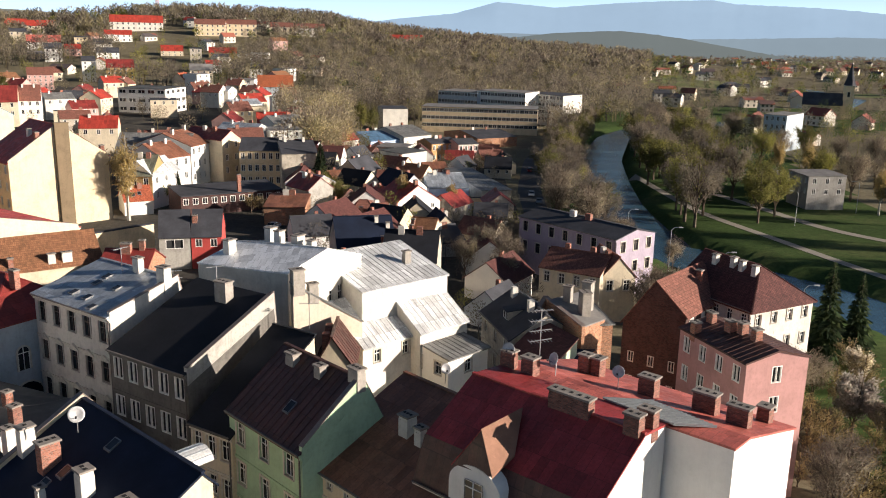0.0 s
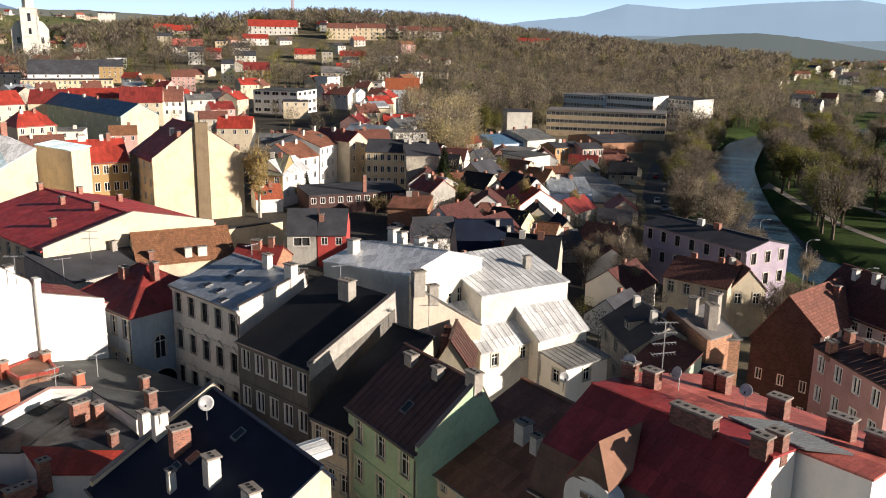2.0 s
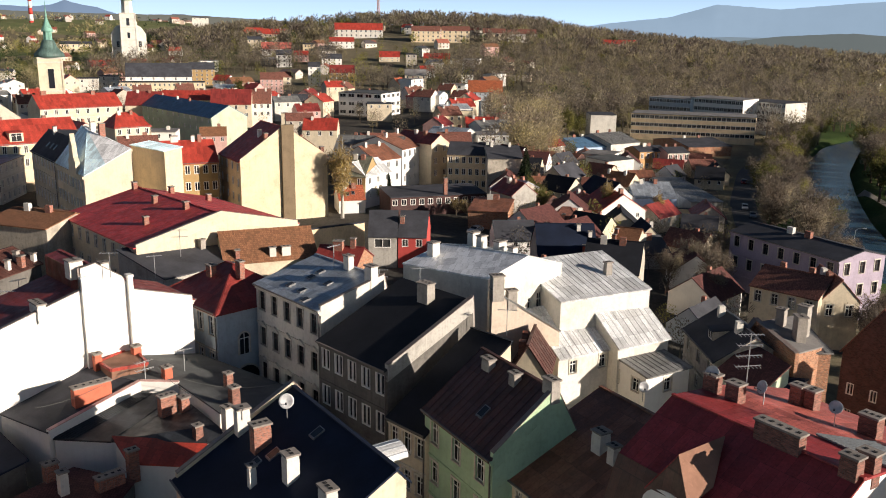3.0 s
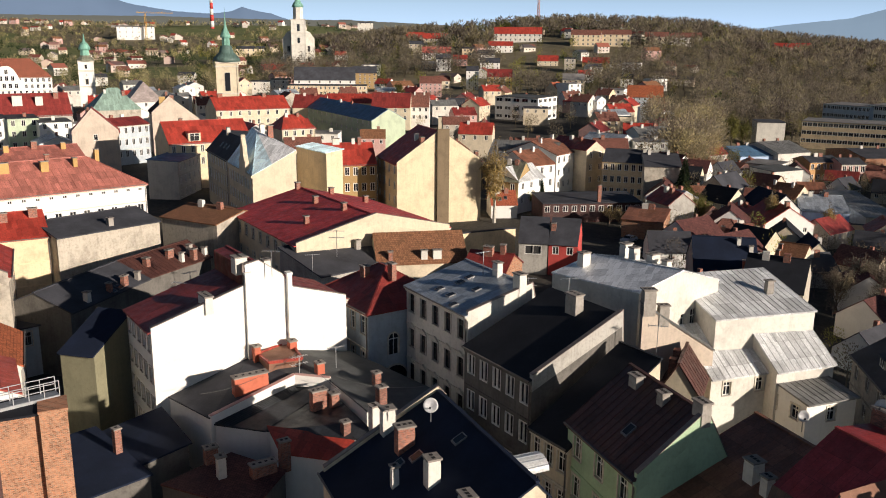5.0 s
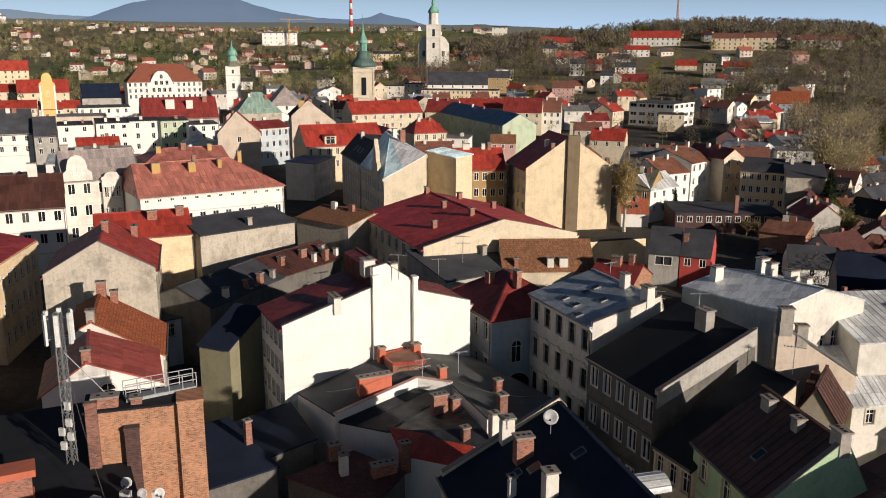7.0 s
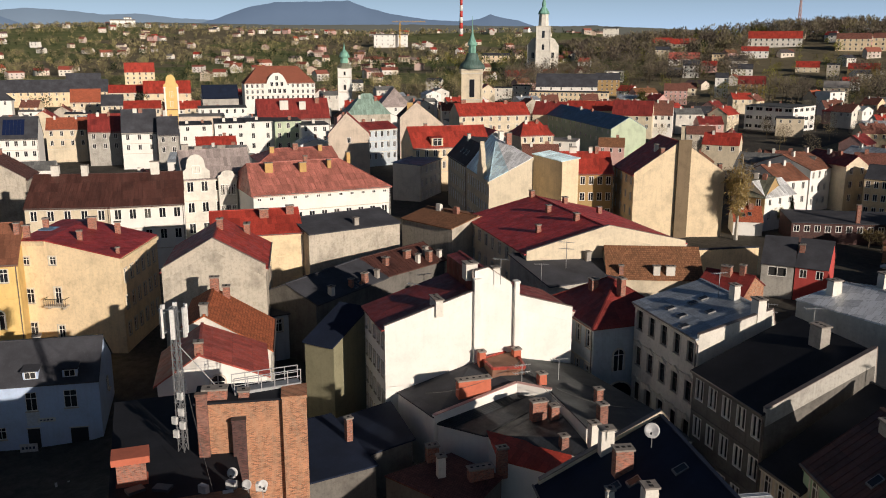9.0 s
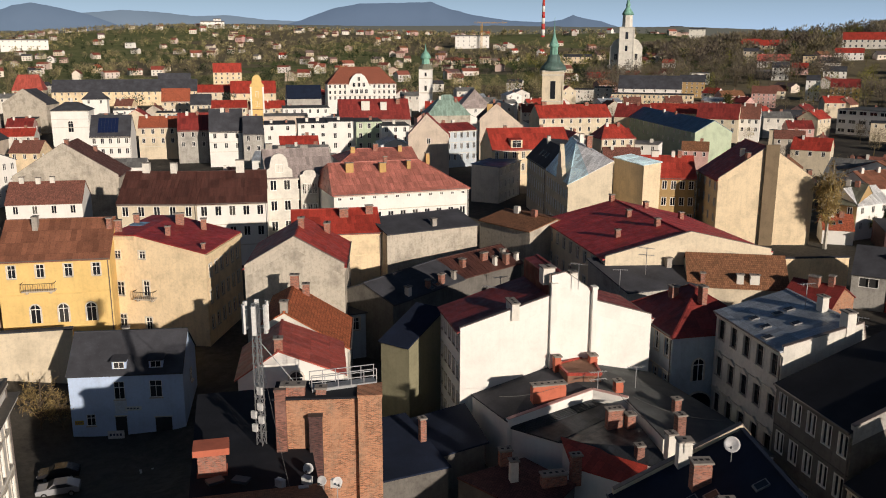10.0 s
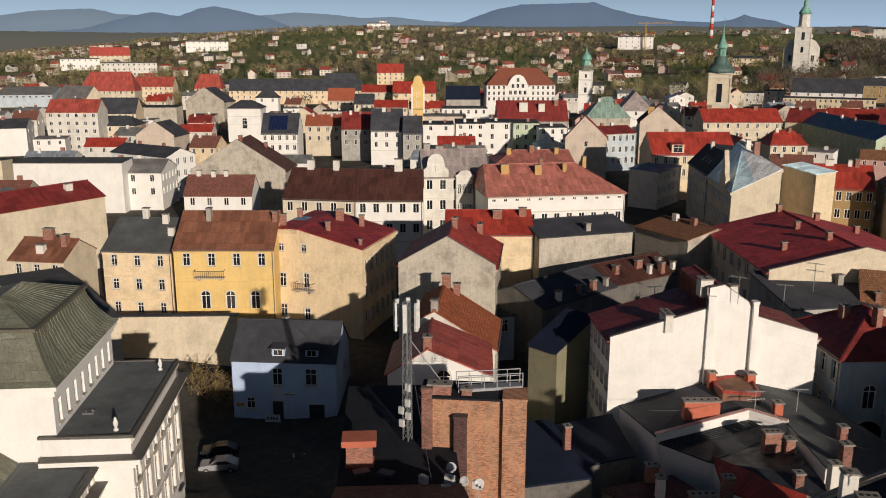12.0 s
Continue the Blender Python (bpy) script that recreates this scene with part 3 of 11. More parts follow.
    # fire walls
    for s, sx in (("l", -1), ("r", 1)):
        if s in fire:
            fw = Geo()
            inner, outer = sx * (X - 0.34), sx * (X + 0.012)
            lo, hi = min(inner, outer), max(inner, outer)
            pts = [(yy, eave + z + 0.38) for yy, (f, z) in zip(top, prof)]
            for (ya, za), (yb, zb) in zip(pts, pts[1:]):
                n = len(fw.v)
                bot = 1.6
                fw.v.extend([(lo, ya, za - bot), (hi, ya, za - bot), (hi, yb, zb - bot), (lo, yb, zb - bot), (lo, ya, za), (hi, ya, za), (hi, yb, zb), (lo, yb, zb)])
                fw.f.extend(tuple(n + k for k in q) for q in ((0, 3, 2, 1), (4, 5, 6, 7), (0, 1, 5, 4), (1, 2, 6, 5), (2, 3, 7, 6), (3, 0, 4, 7)))
            part("fire_wall", fw, wall_mat(fire_wall or wall), e)
            cp = Geo()
            for (ya, za), (yb, zb) in zip(pts, pts[1:]):
                cp.bar(((lo + hi) / 2, ya, za + 0.03), ((lo + hi) / 2, yb, zb + 0.03), hi - lo + 0.12, 0.06)
            part("coping", cp, plain("coping_sheet", (0.2, 0.16, 0.14), 0.5), e)
    # eaves: moulding and gutter
    if cornice:
        c = Geo()
        zc = eave + prof[0][1]
        moulding = plain("moulded_trim", (0.6, 0.56, 0.48), 0.85) if wall in ("offwhite", "white", "cream", "paleyellow", "paleblue", "pink") else wall_mat(wall)
        sec = [(-0.004, -0.62), (-0.16, -0.62), (-0.16, -0.4), (-0.3, -0.36), (-0.3, -0.2), (-0.004, -0.2)]
        c.v = [(sx * (X + 0.02), -Y + yy, zc + zz) for sx in (-1, 1) for yy, zz in sec]
        c.f = [tuple(range(5, -1, -1)), tuple(range(6, 12))] + [(k, (k + 1) % 6, 6 + (k + 1) % 6, 6 + k) for k in range(6)]
        part("cornice", c, moulding, e)
        for k in range(1, 3):
            if zc - storey * k - 0.3 > 2:
                c = Geo()
                c.box(-X, X, -Y - 0.1, -Y - 0.004, zc - storey * k - 0.42, zc - storey * k - 0.24)
                part("string_course", c, moulding, e)
        sheet_grey = plain("gutter_sheet", (0.13, 0.11, 0.1), 0.45)
        gt = Geo()
        gt.bar((-X, -Y - over - 0.06, zc - 0.14), (X, -Y - over - 0.06, zc - 0.14), 0.13, 0.11)
        part("gutter", gt, sheet_grey, e)
        gt = Geo()
        gt.bar((X - 0.2, -Y - 0.12, zc - 0.3), (X - 0.2, -Y - 0.12, 0.2), 0.1)
        part("downpipe", gt, sheet_grey, e)
    for m, ww, hh in spots:
        add_window(e, m, ww, hh, style, far=far)
    for cx, cy, h, cw, cd, kind, pots in chims:
        zr = eave + profile_z(prof, d, cy)
        chimney(e, cx, cy, zr - 0.9, zr + h, cw, cd, kind, pots)
    # flues built against the end wall: (place along it, width, top, how proud)
    for fy, fw, ft, pr, *fm in flues:
        q = Geo()
        q.box(-X - pr, -X - 0.004, fy * d - Y - fw / 2, fy * d - Y + fw / 2, -1, ft - 0.25)
        q.box(-X - pr - 0.06, -X + 0.3, fy * d - Y - fw / 2 - 0.06, fy * d - Y + fw / 2 + 0.06, ft - 0.25, ft)
        part("flue", q, wall_mat(fm[0] if fm else fire_wall or wall), e)
    # arched openings: (side, share of the length, sill, width, height, glazed)
    for s, share, az, aw, ah, glazed in arches:
        org, ux, length, zt = sides[s]
        m = pose(org[0] + ux[0] * length * share, org[1] + ux[1] * length * share, az, 0, 0, math.degrees(math.atan2(ux[1], ux[0])))
        arched_opening(e, m, aw, ah, glazed)
    # balconies on the front: (share of the length, floor, width)
    for *sd, share, bz, bw in balc:
        org, ux, length, zt = sides[sd[0] if sd else "f"]
        m = pose(org[0] + ux[0] * length * share, org[1] + ux[1] * length * share, bz, 0, 0, math.degrees(math.atan2(ux[1], ux[0])))
        balcony(e, m @ pose(0, -0.004, 0), bw)
    # solar panels: (x, y of the lower corner, columns, rows)
    for px, py, nc, nr in solar:
        for i in range(nc):
            for j in range(nr):
                xa, ya = px + i * 1.08, py + j * 1.5
                za, zb = eave + profile_z(prof, d, ya) + 0.16, eave + profile_z(prof, d, ya + 1.45) + 0.16
                q = Geo()
                q.slab([(xa, ya, za), (xa + 1.02, ya, za), (xa + 1.02, ya + 1.45, zb), (xa, ya + 1.45, zb)], (0, 0, -0.06))
                part("solar_panel", q, plain("solar_cells", (0.012, 0.02, 0.06), 0.15), e)
    # dormers: (x, y, width, height)
    for dx, dy, dw, dh in dorm:
        zr = eave + profile_z(prof, d, dy)
        back = dy
        while back < Y and eave + profile_z(prof, d, back) < zr + dh:
            back += 0.2
        q = Geo()
        q.box(dx - dw / 2, dx + dw / 2, dy, back, zr - 0.6, zr + dh - 0.25)
        dob = part("dormer", q, wall_mat(wall), e)
        q = Geo()
        q.slab([(dx - dw / 2 - 0.15, dy - 0.25, zr + dh - 0.22), (dx + dw / 2 + 0.15, dy - 0.25, zr + dh - 0.22), (dx + dw / 2 + 0.15, back, zr + dh), (dx - dw / 2 - 0.15, back, zr + dh)], (0, 0, -0.12))
        part("dormer_roof", q, roof_mat(cover), dob)
        add_window(dob, pose(dx, dy - 0.09, zr + 0.08), dw * 0.75, dh - 0.5, "plain", False)
    # roof lights: (x, y)
    for sx, sy in sky:
        s0 = eave + profile_z(prof, d, sy - 0.45)
        s1 = eave + profile_z(prof, d, sy + 0.45)
        q = Geo()
        q.slab([(sx - 0.4, sy - 0.45, s0 + 0.14), (sx + 0.4, sy - 0.45, s0 + 0.14), (sx + 0.4, sy + 0.45, s1 + 0.14), (sx - 0.4, sy + 0.45, s1 + 0.14)], (0, 0, -0.2))
        sob = part("roof_light", q, plain("roof_light_frame", (0.2, 0.2, 0.2), 0.4, 0.4), e)
        q = Geo()
        q.slab([(sx - 0.32, sy - 0.37, s0 + 0.15 + 0.08 * (s1 - s0) / 0.9), (sx + 0.32, sy - 0.37, s0 + 0.15 + 0.08 * (s1 - s0) / 0.9), (sx + 0.32, sy + 0.37, s1 + 0.15 - 0.08 * (s1 - s0) / 0.9), (sx - 0.32, sy + 0.37, s1 + 0.15 - 0.08 * (s1 - s0) / 0.9)], (0, 0, -0.01))
        part("pane", q, glass_dark(), sob)
    return e


# ---------------------------------------------------------------- land
RIVER = [(96.0, 40.0), (90.0, 100.0), (82.0, 132.0), (73.0, 156.0), (60.0, 170.0), (49.0, 192.0), (49.0, 240.0), (54.0, 285.0), (62.0, 340.0), (82.0, 420.0), (104.0, 462.0), (160.0, 505.0), (260.0, 590.0), (360.0, 760.0), (380.0, 1000.0)]
HILLS = [(-300, 1080, 52, 380, 300, 16), (-1950, 1480, 58, 850, 800, 52), (-980, 1650, 52, 520, 420, 32), (-2150, 950, 42, 600, 700, 66), (60, 1350, 18, 500, 260, -5), (-1000, 620, 6, 500, 300, 0)]


def near_line(x, y, pts):
    best = 1e9
    for (xa, ya), (xb, yb) in zip(pts, pts[1:]):
        dx, dy = xb - xa, yb - ya
        s = max(0.0, min(1.0, ((x - xa) * dx + (y - ya) * dy) / (dx * dx + dy * dy)))
        best = min(best, math.hypot(x - xa - s * dx, y - ya - s * dy))
    return best


def land_z(x, y):
    """The ground's height: terrace of the old town, river plain, hills beyond."""
    z = 0.0
    for hx, hy, hh, ra, rb, az in HILLS:
        a = radians(az)
        u = (x - hx) * math.cos(a) + (y - hy) * math.sin(a)
        v = -(x - hx) * math.sin(a) + (y - hy) * math.cos(a)
        z += hh * math.exp(-(u / ra) ** 2 - (v / rb) ** 2)
    side = 1 / (1 + math.exp(-(x - 8 + 0.12 * max(0.0, y - 60)) / 9.0))
    z -= (4.5 + 1.3 / (1 + math.exp(-(y - 210) / 15.0))) * side
    z -= 4.0 * math.exp(-((x + 92) / 17) ** 4 - ((y - 36) / 15) ** 4)
    if y > 30 and x > -50:
        k = near_line(x, y, RIVER)
        if k < 11:
            z -= 3.0 * min(1.0, (11 - k) / 3.0)
    return z


def ground_materials():
    out = []
    for nm, stops in (("wood_floor", [(0.35, (0.15, 0.125, 0.085)), (0.5, (0.19, 0.165, 0.105)), (0.75, (0.26, 0.225, 0.15))]),
                      ("town_paving", [(0.35, (0.055, 0.052, 0.047)), (0.55, (0.09, 0.083, 0.07)), (0.75, (0.15, 0.135, 0.1))]),
                      ("park_lawn", [(0.3, (0.034, 0.058, 0.016)), (0.5, (0.056, 0.092, 0.025)), (0.72, (0.12, 0.13, 0.05))]),
                      ("spring_grass", [(0.3, (0.12, 0.14, 0.06)), (0.5, (0.17, 0.19, 0.08)), (0.72, (0.27, 0.25, 0.13))])):
        m, N, L, B = nodes_of(nm)
        co = N.new("ShaderNodeTexCoord").outputs["Object"]
        soil = ramp_node(N, L, noise_node(N, L, co, 0.04, 8, 0.65), stops)
        fine = ramp_node(N, L, noise_node(N, L, co, 0.9, 8, 0.75), [(0.3, (0.6, 0.6, 0.6)), (0.7, (1.3, 1.3, 1.3))])
        L.new(mix_node(N, L, 1.0, soil, fine, "MULTIPLY"), B.inputs["Base Color"])
        B.inputs["Roughness"].default_value = 0.95
        B.inputs["Specular IOR Level"].default_value = 0.08
        bump_node(N, L, noise_node(N, L, co, 2.0, 6, 0.7), 0.5, 0.15, B)
        out.append(m)
    return out


def axis(near, step, far, grow=1.16):
    v, s = [0.0], step
    while v[-1] < far:
        if v[-1] > near:
            s *= grow
        v.append(v[-1] + s)
    return v


gx = [-v for v in axis(300, 6, 5400)[::-1][:-1]] + axis(190, 5, 4900)
gy = [-v for v in axis(40, 12, 3000, 1.4)[::-1][:-1]] + axis(520, 5, 5400, 1.1)
land = Geo()
land.v = [(x, y, land_z(x, y)) for y in gy for x in gx]
nx = len(gx)
land.f = [(j * nx + i, j * nx + i + 1, (j + 1) * nx + i + 1, (j + 1) * nx + i) for j in range(len(gy) - 1) for i in range(nx - 1)]
land_ob = part("ground", land, None, smooth=True)
for m in ground_materials():
    land_ob.data.materials.append(m)


def cover_of(x, y):
    """0 wood floor and gardens, 1 paved town, 2 mown grass, 3 far meadow."""
    if x > -40 and 30 < y < 620:
        k = near_line(x, y, RIVER)
        if x > 40 + 0.05 * y and k < 75:
            return 2
        if k < 20:
            return 2
    d = math.hypot(x, y)
    if x < 22 and d < 620 and y > -80 and not (x > -110 and y > 330):
        return 1
    if d > 800 and noise.noise((x * 0.003, y * 0.003, 4.0)) > (-0.08 if x < -500 else 0.12):
        return 3
    return 0


idx = []
for j in range(len(gy) - 1):
    for i in range(nx - 1):
        idx.append(cover_of((gx[i] + gx[i + 1]) / 2, (gy[j] + gy[j + 1]) / 2))
land_ob.data.polygons.foreach_set("material_index", idx)
tagged(land_ob, "paved town ground, grassy river banks and wooded hills", "ground", kind="structure")


def ribbon(name, pts, half, z, mat, label, category, follow=False):
    """A flat strip along a line of points."""
    g = Geo()
    row = []
    for k in range(len(pts) - 1):
        n = max(2, int(math.hypot(pts[k + 1][0] - pts[k][0], pts[k + 1][1] - pts[k][1]) / 5))
        for s in range(n):
            f = s / n
            row.append((pts[k][0] + (pts[k + 1][0] - pts[k][0]) * f, pts[k][1] + (pts[k + 1][1] - pts[k][1]) * f))
    row.append(pts[-1])
    for _ in range(6):
        row = [row[0]] + [((a[0] + 2 * b[0] + c[0]) / 4, (a[1] + 2 * b[1] + c[1]) / 4) for a, b, c in zip(row, row[1:], row[2:])] + [row[-1]]
    for k, (x, y) in enumerate(row):
        a, b = row[max(0, k - 1)], row[min(len(row) - 1, k + 1)]
        d = Vector((b[0] - a[0], b[1] - a[1])).normalized()
        for s in (-1, -0.33, 0.33, 1):
            px, py = x - d.y * half * s, y + d.x * half * s
            g.v.append((px, py, land_z(px, py) + z if follow else z))
    for k in range(len(row) - 1):
        for c in range(3):
            g.f.append((k * 4 + c + 1, k * 4 + c, k * 4 + 4 + c, k * 4 + 5 + c))
    return tagged(part(name, g, mat, smooth=True), label, category, kind="structure")


def water_material():
    m, N, L, B = nodes_of("river_water")
    co = N.new("ShaderNodeTexCoord").outputs["Object"]
    # part of the sky's blue reflection is painted into the base colour
    L.new(ramp_node(N, L, noise_node(N, L, co, 0.15, 6, 0.7), [(0.4, (0.03, 0.075, 0.12)), (0.62, (0.05, 0.11, 0.16)), (0.74, (0.25, 0.32, 0.36))]), B.inputs["Base Color"])
    B.inputs["Roughness"].default_value = 0.2
    bump_node(N, L, noise_node(N, L, co, 0.9, 6, 0.7), 0.3, 0.2, B)
    return m


ROAD = [(26.0, 130.0), (24.0, 190.0), (26.0, 260.0), (34.0, 330.0), (60.0, 420.0), (95.0, 560.0)]
ribbon("river_water", RIVER, 8.0, -6.3, water_material(), "blue rippled river between grassy banks", "river")
pale = plain("pale_path", (0.3, 0.27, 0.22), 0.9)
ribbon("park_path", [(66, 300), (70, 232), (76, 207), (82, 182), (87, 164), (93, 148), (104, 120)], 1.3, 0.08, pale, "pale gravel path through the river park", "path", True)
ribbon("park_path", [(84, 262), (92, 234), (95, 212), (106, 194), (140, 165)], 1.6, 0.08, pale, "pale path between park trees", "path", True)
ribbon("river_road", ROAD, 3.6, 0.08, plain("asphalt", (0.06, 0.06, 0.062), 0.9), "grey asphalt road beside the river", "road", True)


# ---------------------------------------------------------------- town houses
house('tenement_house', 'ornate off-white plaster town house with pale zinc roof', -33.96, 83.13, 12.78, 8.31, -34.71, 14.0, [(0.0, 0.0), (0.95, 1.9), (1.0, 0.0)], chims=((0.79, 3.22, 1.6, 1.0, 0.7, 'white', 2), (5.89, 2.5, 1.8, 1.2, 0.9, 'white', 3)), sky=((-1.38, -0.25), (-1.59, 1.13), (-1.88, -2.54), (0.62, -2.67), (1.87, -0.2), (2.97, -3.78)), wall='offwhite', cover='zinc', fire='r', wins=(('f', 5, 3, 0),), size=(1.15, 2.1), storey=4.1, style='hood', seam=50)
house('tenement_house', 'sooty grey town house with black felt roof', -22.85, 75.0, 10.36, 10.83, -33.03, 12.0, [(0.0, 0.0), (0.97, 4.2), (1.0, 0.0)], chims=((0.58, 3.21, 1.9, 1.5, 1.0, 'grey', 3),), wall='soot', cover='black', fire='r', fire_wall='grey', wins=(('f', 5, 3, 0),), size=(1.15, 1.95), storey=3.7, style='plain')
house('tenement_house', 'low cream town house with black felt roof', -15.97, 69.02, 4.89, 10.48, -32.59, 8.5, [(0.0, 0.0), (0.97, 5.6), (1.0, 0.0)], wall='cream', cover='black', wins=(('f', 3, 2, 0),), size=(0.95, 1.8), storey=3.5, style='trim')
house('tenement_house', 'green plaster town house with dark red metal roof', -10.74, 63.13, 10.3, 7.74, -46.08, 10.5, [(0.0, 0.0), (0.72, 4.15), (1.0, 0.0)], chims=((-2.74, 0.75, 0.9, 1.1, 0.7, 'grey', 3), (1.0, 0.81, 0.9, 0.8, 0.7, 'grey', 2), (4.65, 1.59, 1.0, 1.2, 0.8, 'grey', 3)), sky=((0.76, -1.95),), wall='green', cover='brown', fire='r', wins=(('f', 3, 3, 0),), size=(1.15, 1.9), storey=3.5, style='trim')
house('tenement_house', 'cream house with rusty sheet metal roof', -2.13, 58.83, 12.42, 10.5, -45.69, 8.5, [(0.0, 0.0), (0.97, 4.3), (1.0, 0.0)], chims=((-0.69, 0.29, 1.6, 1.0, 1.0, 'white', 3), (1.07, 0.01, 1.4, 0.7, 0.7, 'white', 2)), wall='cream', cover='rust', wins=(('f', 6, 1, 0, (0.5, 0.5)), ('f', 5, 1, 1, (1.1, 1.8))), storey=1.8, style='trim')
house('mansard_house', 'red roofed house with mansard front and white end wall', 6.61, 53.06, 14.0, 9.0, -42.0, 10.0, [(0, 0), (0.12, 2.9), (0.68, 6.0), (1, 5.75)], wall='white', cover='crimson', low_cover='brown', wins=(('f', 6, 2, 0),), over=0.3, style='trim', seam=50, chims=((1.53, 1.54, 1.2, 3.2, 0.8, 'dark', 5), (6.29, 1.53, 1.3, 1.1, 0.8, 'dark', 2), (6.5, 3.0, 1.3, 1.1, 0.8, 'dark', 2)))
house('rear_wing', 'white rear wing with flat red metal roof', 14.96, 58.95, 18.7, 10.5, -42.0, 15.55, [(0, 0), (0.2, 0), (1, -2.2)], wall='white', cover='pinkmetal', over=0.15, cornice=False, seam=50, chims=((-8.85, -4.75, 1.5, 1.1, 0.8, 'dark', 2), (-6.85, -4.75, 1.5, 1.1, 0.9, 'dark', 2), (-5.54, 0.85, 1.6, 0.9, 0.9, 'brick', 2), (-4.53, 1.06, 1.6, 0.8, 0.9, 'dark', 2), (0.63, -0.32, 1.6, 1.3, 0.9, 'dark', 3), (4.79, 0.33, 1.6, 1.7, 0.9, 'dark', 3), (7.58, -0.55, 1.5, 1.5, 0.8, 'dark', 3), (7.72, 3.76, 1.3, 0.9, 0.9, 'dark', 1)))
house('courtyard_house', 'white wing with silver standing seam roof', -6.91, 94.55, 11.96, 9.0, 40.75, 13.5, [(0.0, 0.0), (1.0, 2.2)], chims=((3.01, -0.61, 1.5, 0.8, 0.6, 'grey', 2),), wall='offwhite', cover='silver', over=0.2, wins=(), cornice=False)
house('courtyard_house', 'white wing with sloping silver metal roof', -7.2, 88.67, 7.84, 5.5, 43.6, 8.5, [(0.0, 0.0), (1.0, 3.4)], chims=((-1.18, 2.15, 1.3, 1.15, 0.7, 'brick', 0), (0.78, 2.15, 1.3, 1.15, 0.7, 'white', 0)), wall='offwhite', cover='silver', wins=(('f', 2, 1, 0),), size=(0.9, 1.4), cornice=False)
house('courtyard_house', 'white rear wing with silver metal roof', -1.61, 91.94, 7.17, 5.5, 43.87, 9.0, [(0.0, 0.0), (1.0, 3.6)], chims=((-2.15, 2.05, 1.3, 0.7, 0.7, 'white', 0), (1.58, 2.05, 1.3, 0.7, 0.7, 'white', 0)), wall='offwhite', cover='silver', cornice=False)
house('courtyard_house', 'small white house with grey metal roof', 0.86, 89.11, 6.17, 6.0, 44.47, 7.0, [(0.0, 0.0), (1.0, 0.8)], wall='white', cover='greymetal', wins=(('f', 1, 1, 0), ('l', 2, 1, 0)), size=(1.0, 1.4), cornice=False)
house('chimney_wall', 'stained cream fire wall with chimney tower', -11.71, 83.54, 0.6, 7.6, -58.4, 11.0, [(0, 5), (1, 0)], wall='pinkstone', cover='greymetal', over=0.1, cornice=False, chims=((0, -3.2, 1.8, 1.0, 1.2, 'grey', 3), (0, -1.6, 1.2, 0.8, 1.0, 'grey', 2)))
house('courtyard_house', 'small cream rear house with rusty gabled roof', -10.34, 80.12, 6.0, 3.51, 91.43, 9.2, [(0.0, 0.0), (0.55, 2.78), (1.0, 0.0)], chims=((-1.5, 0.88, 1.3, 0.85, 0.7, 'brick', 0), (1.08, 0.88, 1.3, 0.85, 0.7, 'brick', 0)), wall='cream', cover='brown', cornice=False)
house('courtyard_house', 'low lean-to with black felt roof', -55.17, 54.88, 9.0, 7.0, 148.4, 4.0, [(0, 1.4), (1, 0)], wall='soot', cover='navy', cornice=False)
house('courtyard_house', 'grey plaster house with dark felt roof', 10.13, 94.98, 10.62, 8.0, -74.59, 8.0, [(0.0, 0.0), (0.5, 2.6), (1.0, 0.0)], chims=((-3.19, -0.7, 1.3, 0.7, 0.7, 'white', 0), (2.34, -0.7, 1.3, 0.7, 0.7, 'white', 0)), dorm=((0.49, -3.0, 1.6, 1.4),), wall='stone', cover='slate', wins=(('f', 3, 2, 0),), size=(0.9, 1.4), storey=3)
house('brick_house', 'rear brick house with tall grey chimney', 16.78, 94.96, 3.73, 7.0, 12.61, 9.0, [(0.0, 0.0), (1.0, 0.6)], chims=((-1.36, -2.68, 3.6, 1.0, 1.4, 'grey', 3),), wall='brick', cover='greymetal', cornice=False)
house('courtyard_house', 'low house with black felt roof', 12.52, 87.16, 7.09, 8.0, -16.02, 6.5, [(0.0, 0.0), (0.5, 1.18), (1.0, 0.0)], chims=((-1.77, 0.7, 1.3, 0.85, 0.7, 'brick', 0), (1.28, 0.7, 1.3, 0.85, 0.7, 'brick', 0)), wall='stone', cover='navy', cornice=False)
house('apartment_house', 'rose plaster apartment house with dark patched roof', 30.4, 81.9, 10.8, 7.2, -71.0, 13.8, [(0.0, 0.0), (0.5, 0.9), (1.0, 0.0)], z0=-3, chims=((-3.27, -3.27, 1.2, 0.8, 0.8, 'brick', 2), (-4.07, -0.83, 1.2, 1.0, 0.6, 'brick', 2), (-1.09, -0.7, 1.2, 1.0, 0.8, 'brick', 2), (0.14, -0.16, 1.2, 0.8, 0.8, 'brick', 2), (2.21, -0.14, 1.2, 0.8, 0.8, 'brick', 1)), wall='rose', cover='brown', wins=(('f', 4, 3, 0), ('r', 1, 3, 0)), size=(1.0, 1.6), storey=3.1, style='plain', cornice=False, over=0.2)
house('apartment_house', 'dark brick gabled house with brown red tile roof', 30.0, 104.3, 13.0, 8.2, 50.0, 11.5, [(0, 0), (0.5, 3.5), (1, -2.3)], z0=-3, wall='darkbrick', cover='darktile', wins=(('l', 3, 2, 1, (0.7, 1.3)), ('f', 4, 2, 0)), storey=3.2, style='plain', cornice=False, chims=((2.5, -1.5, 1.2, 0.7, 0.7, 'brick', 1),))
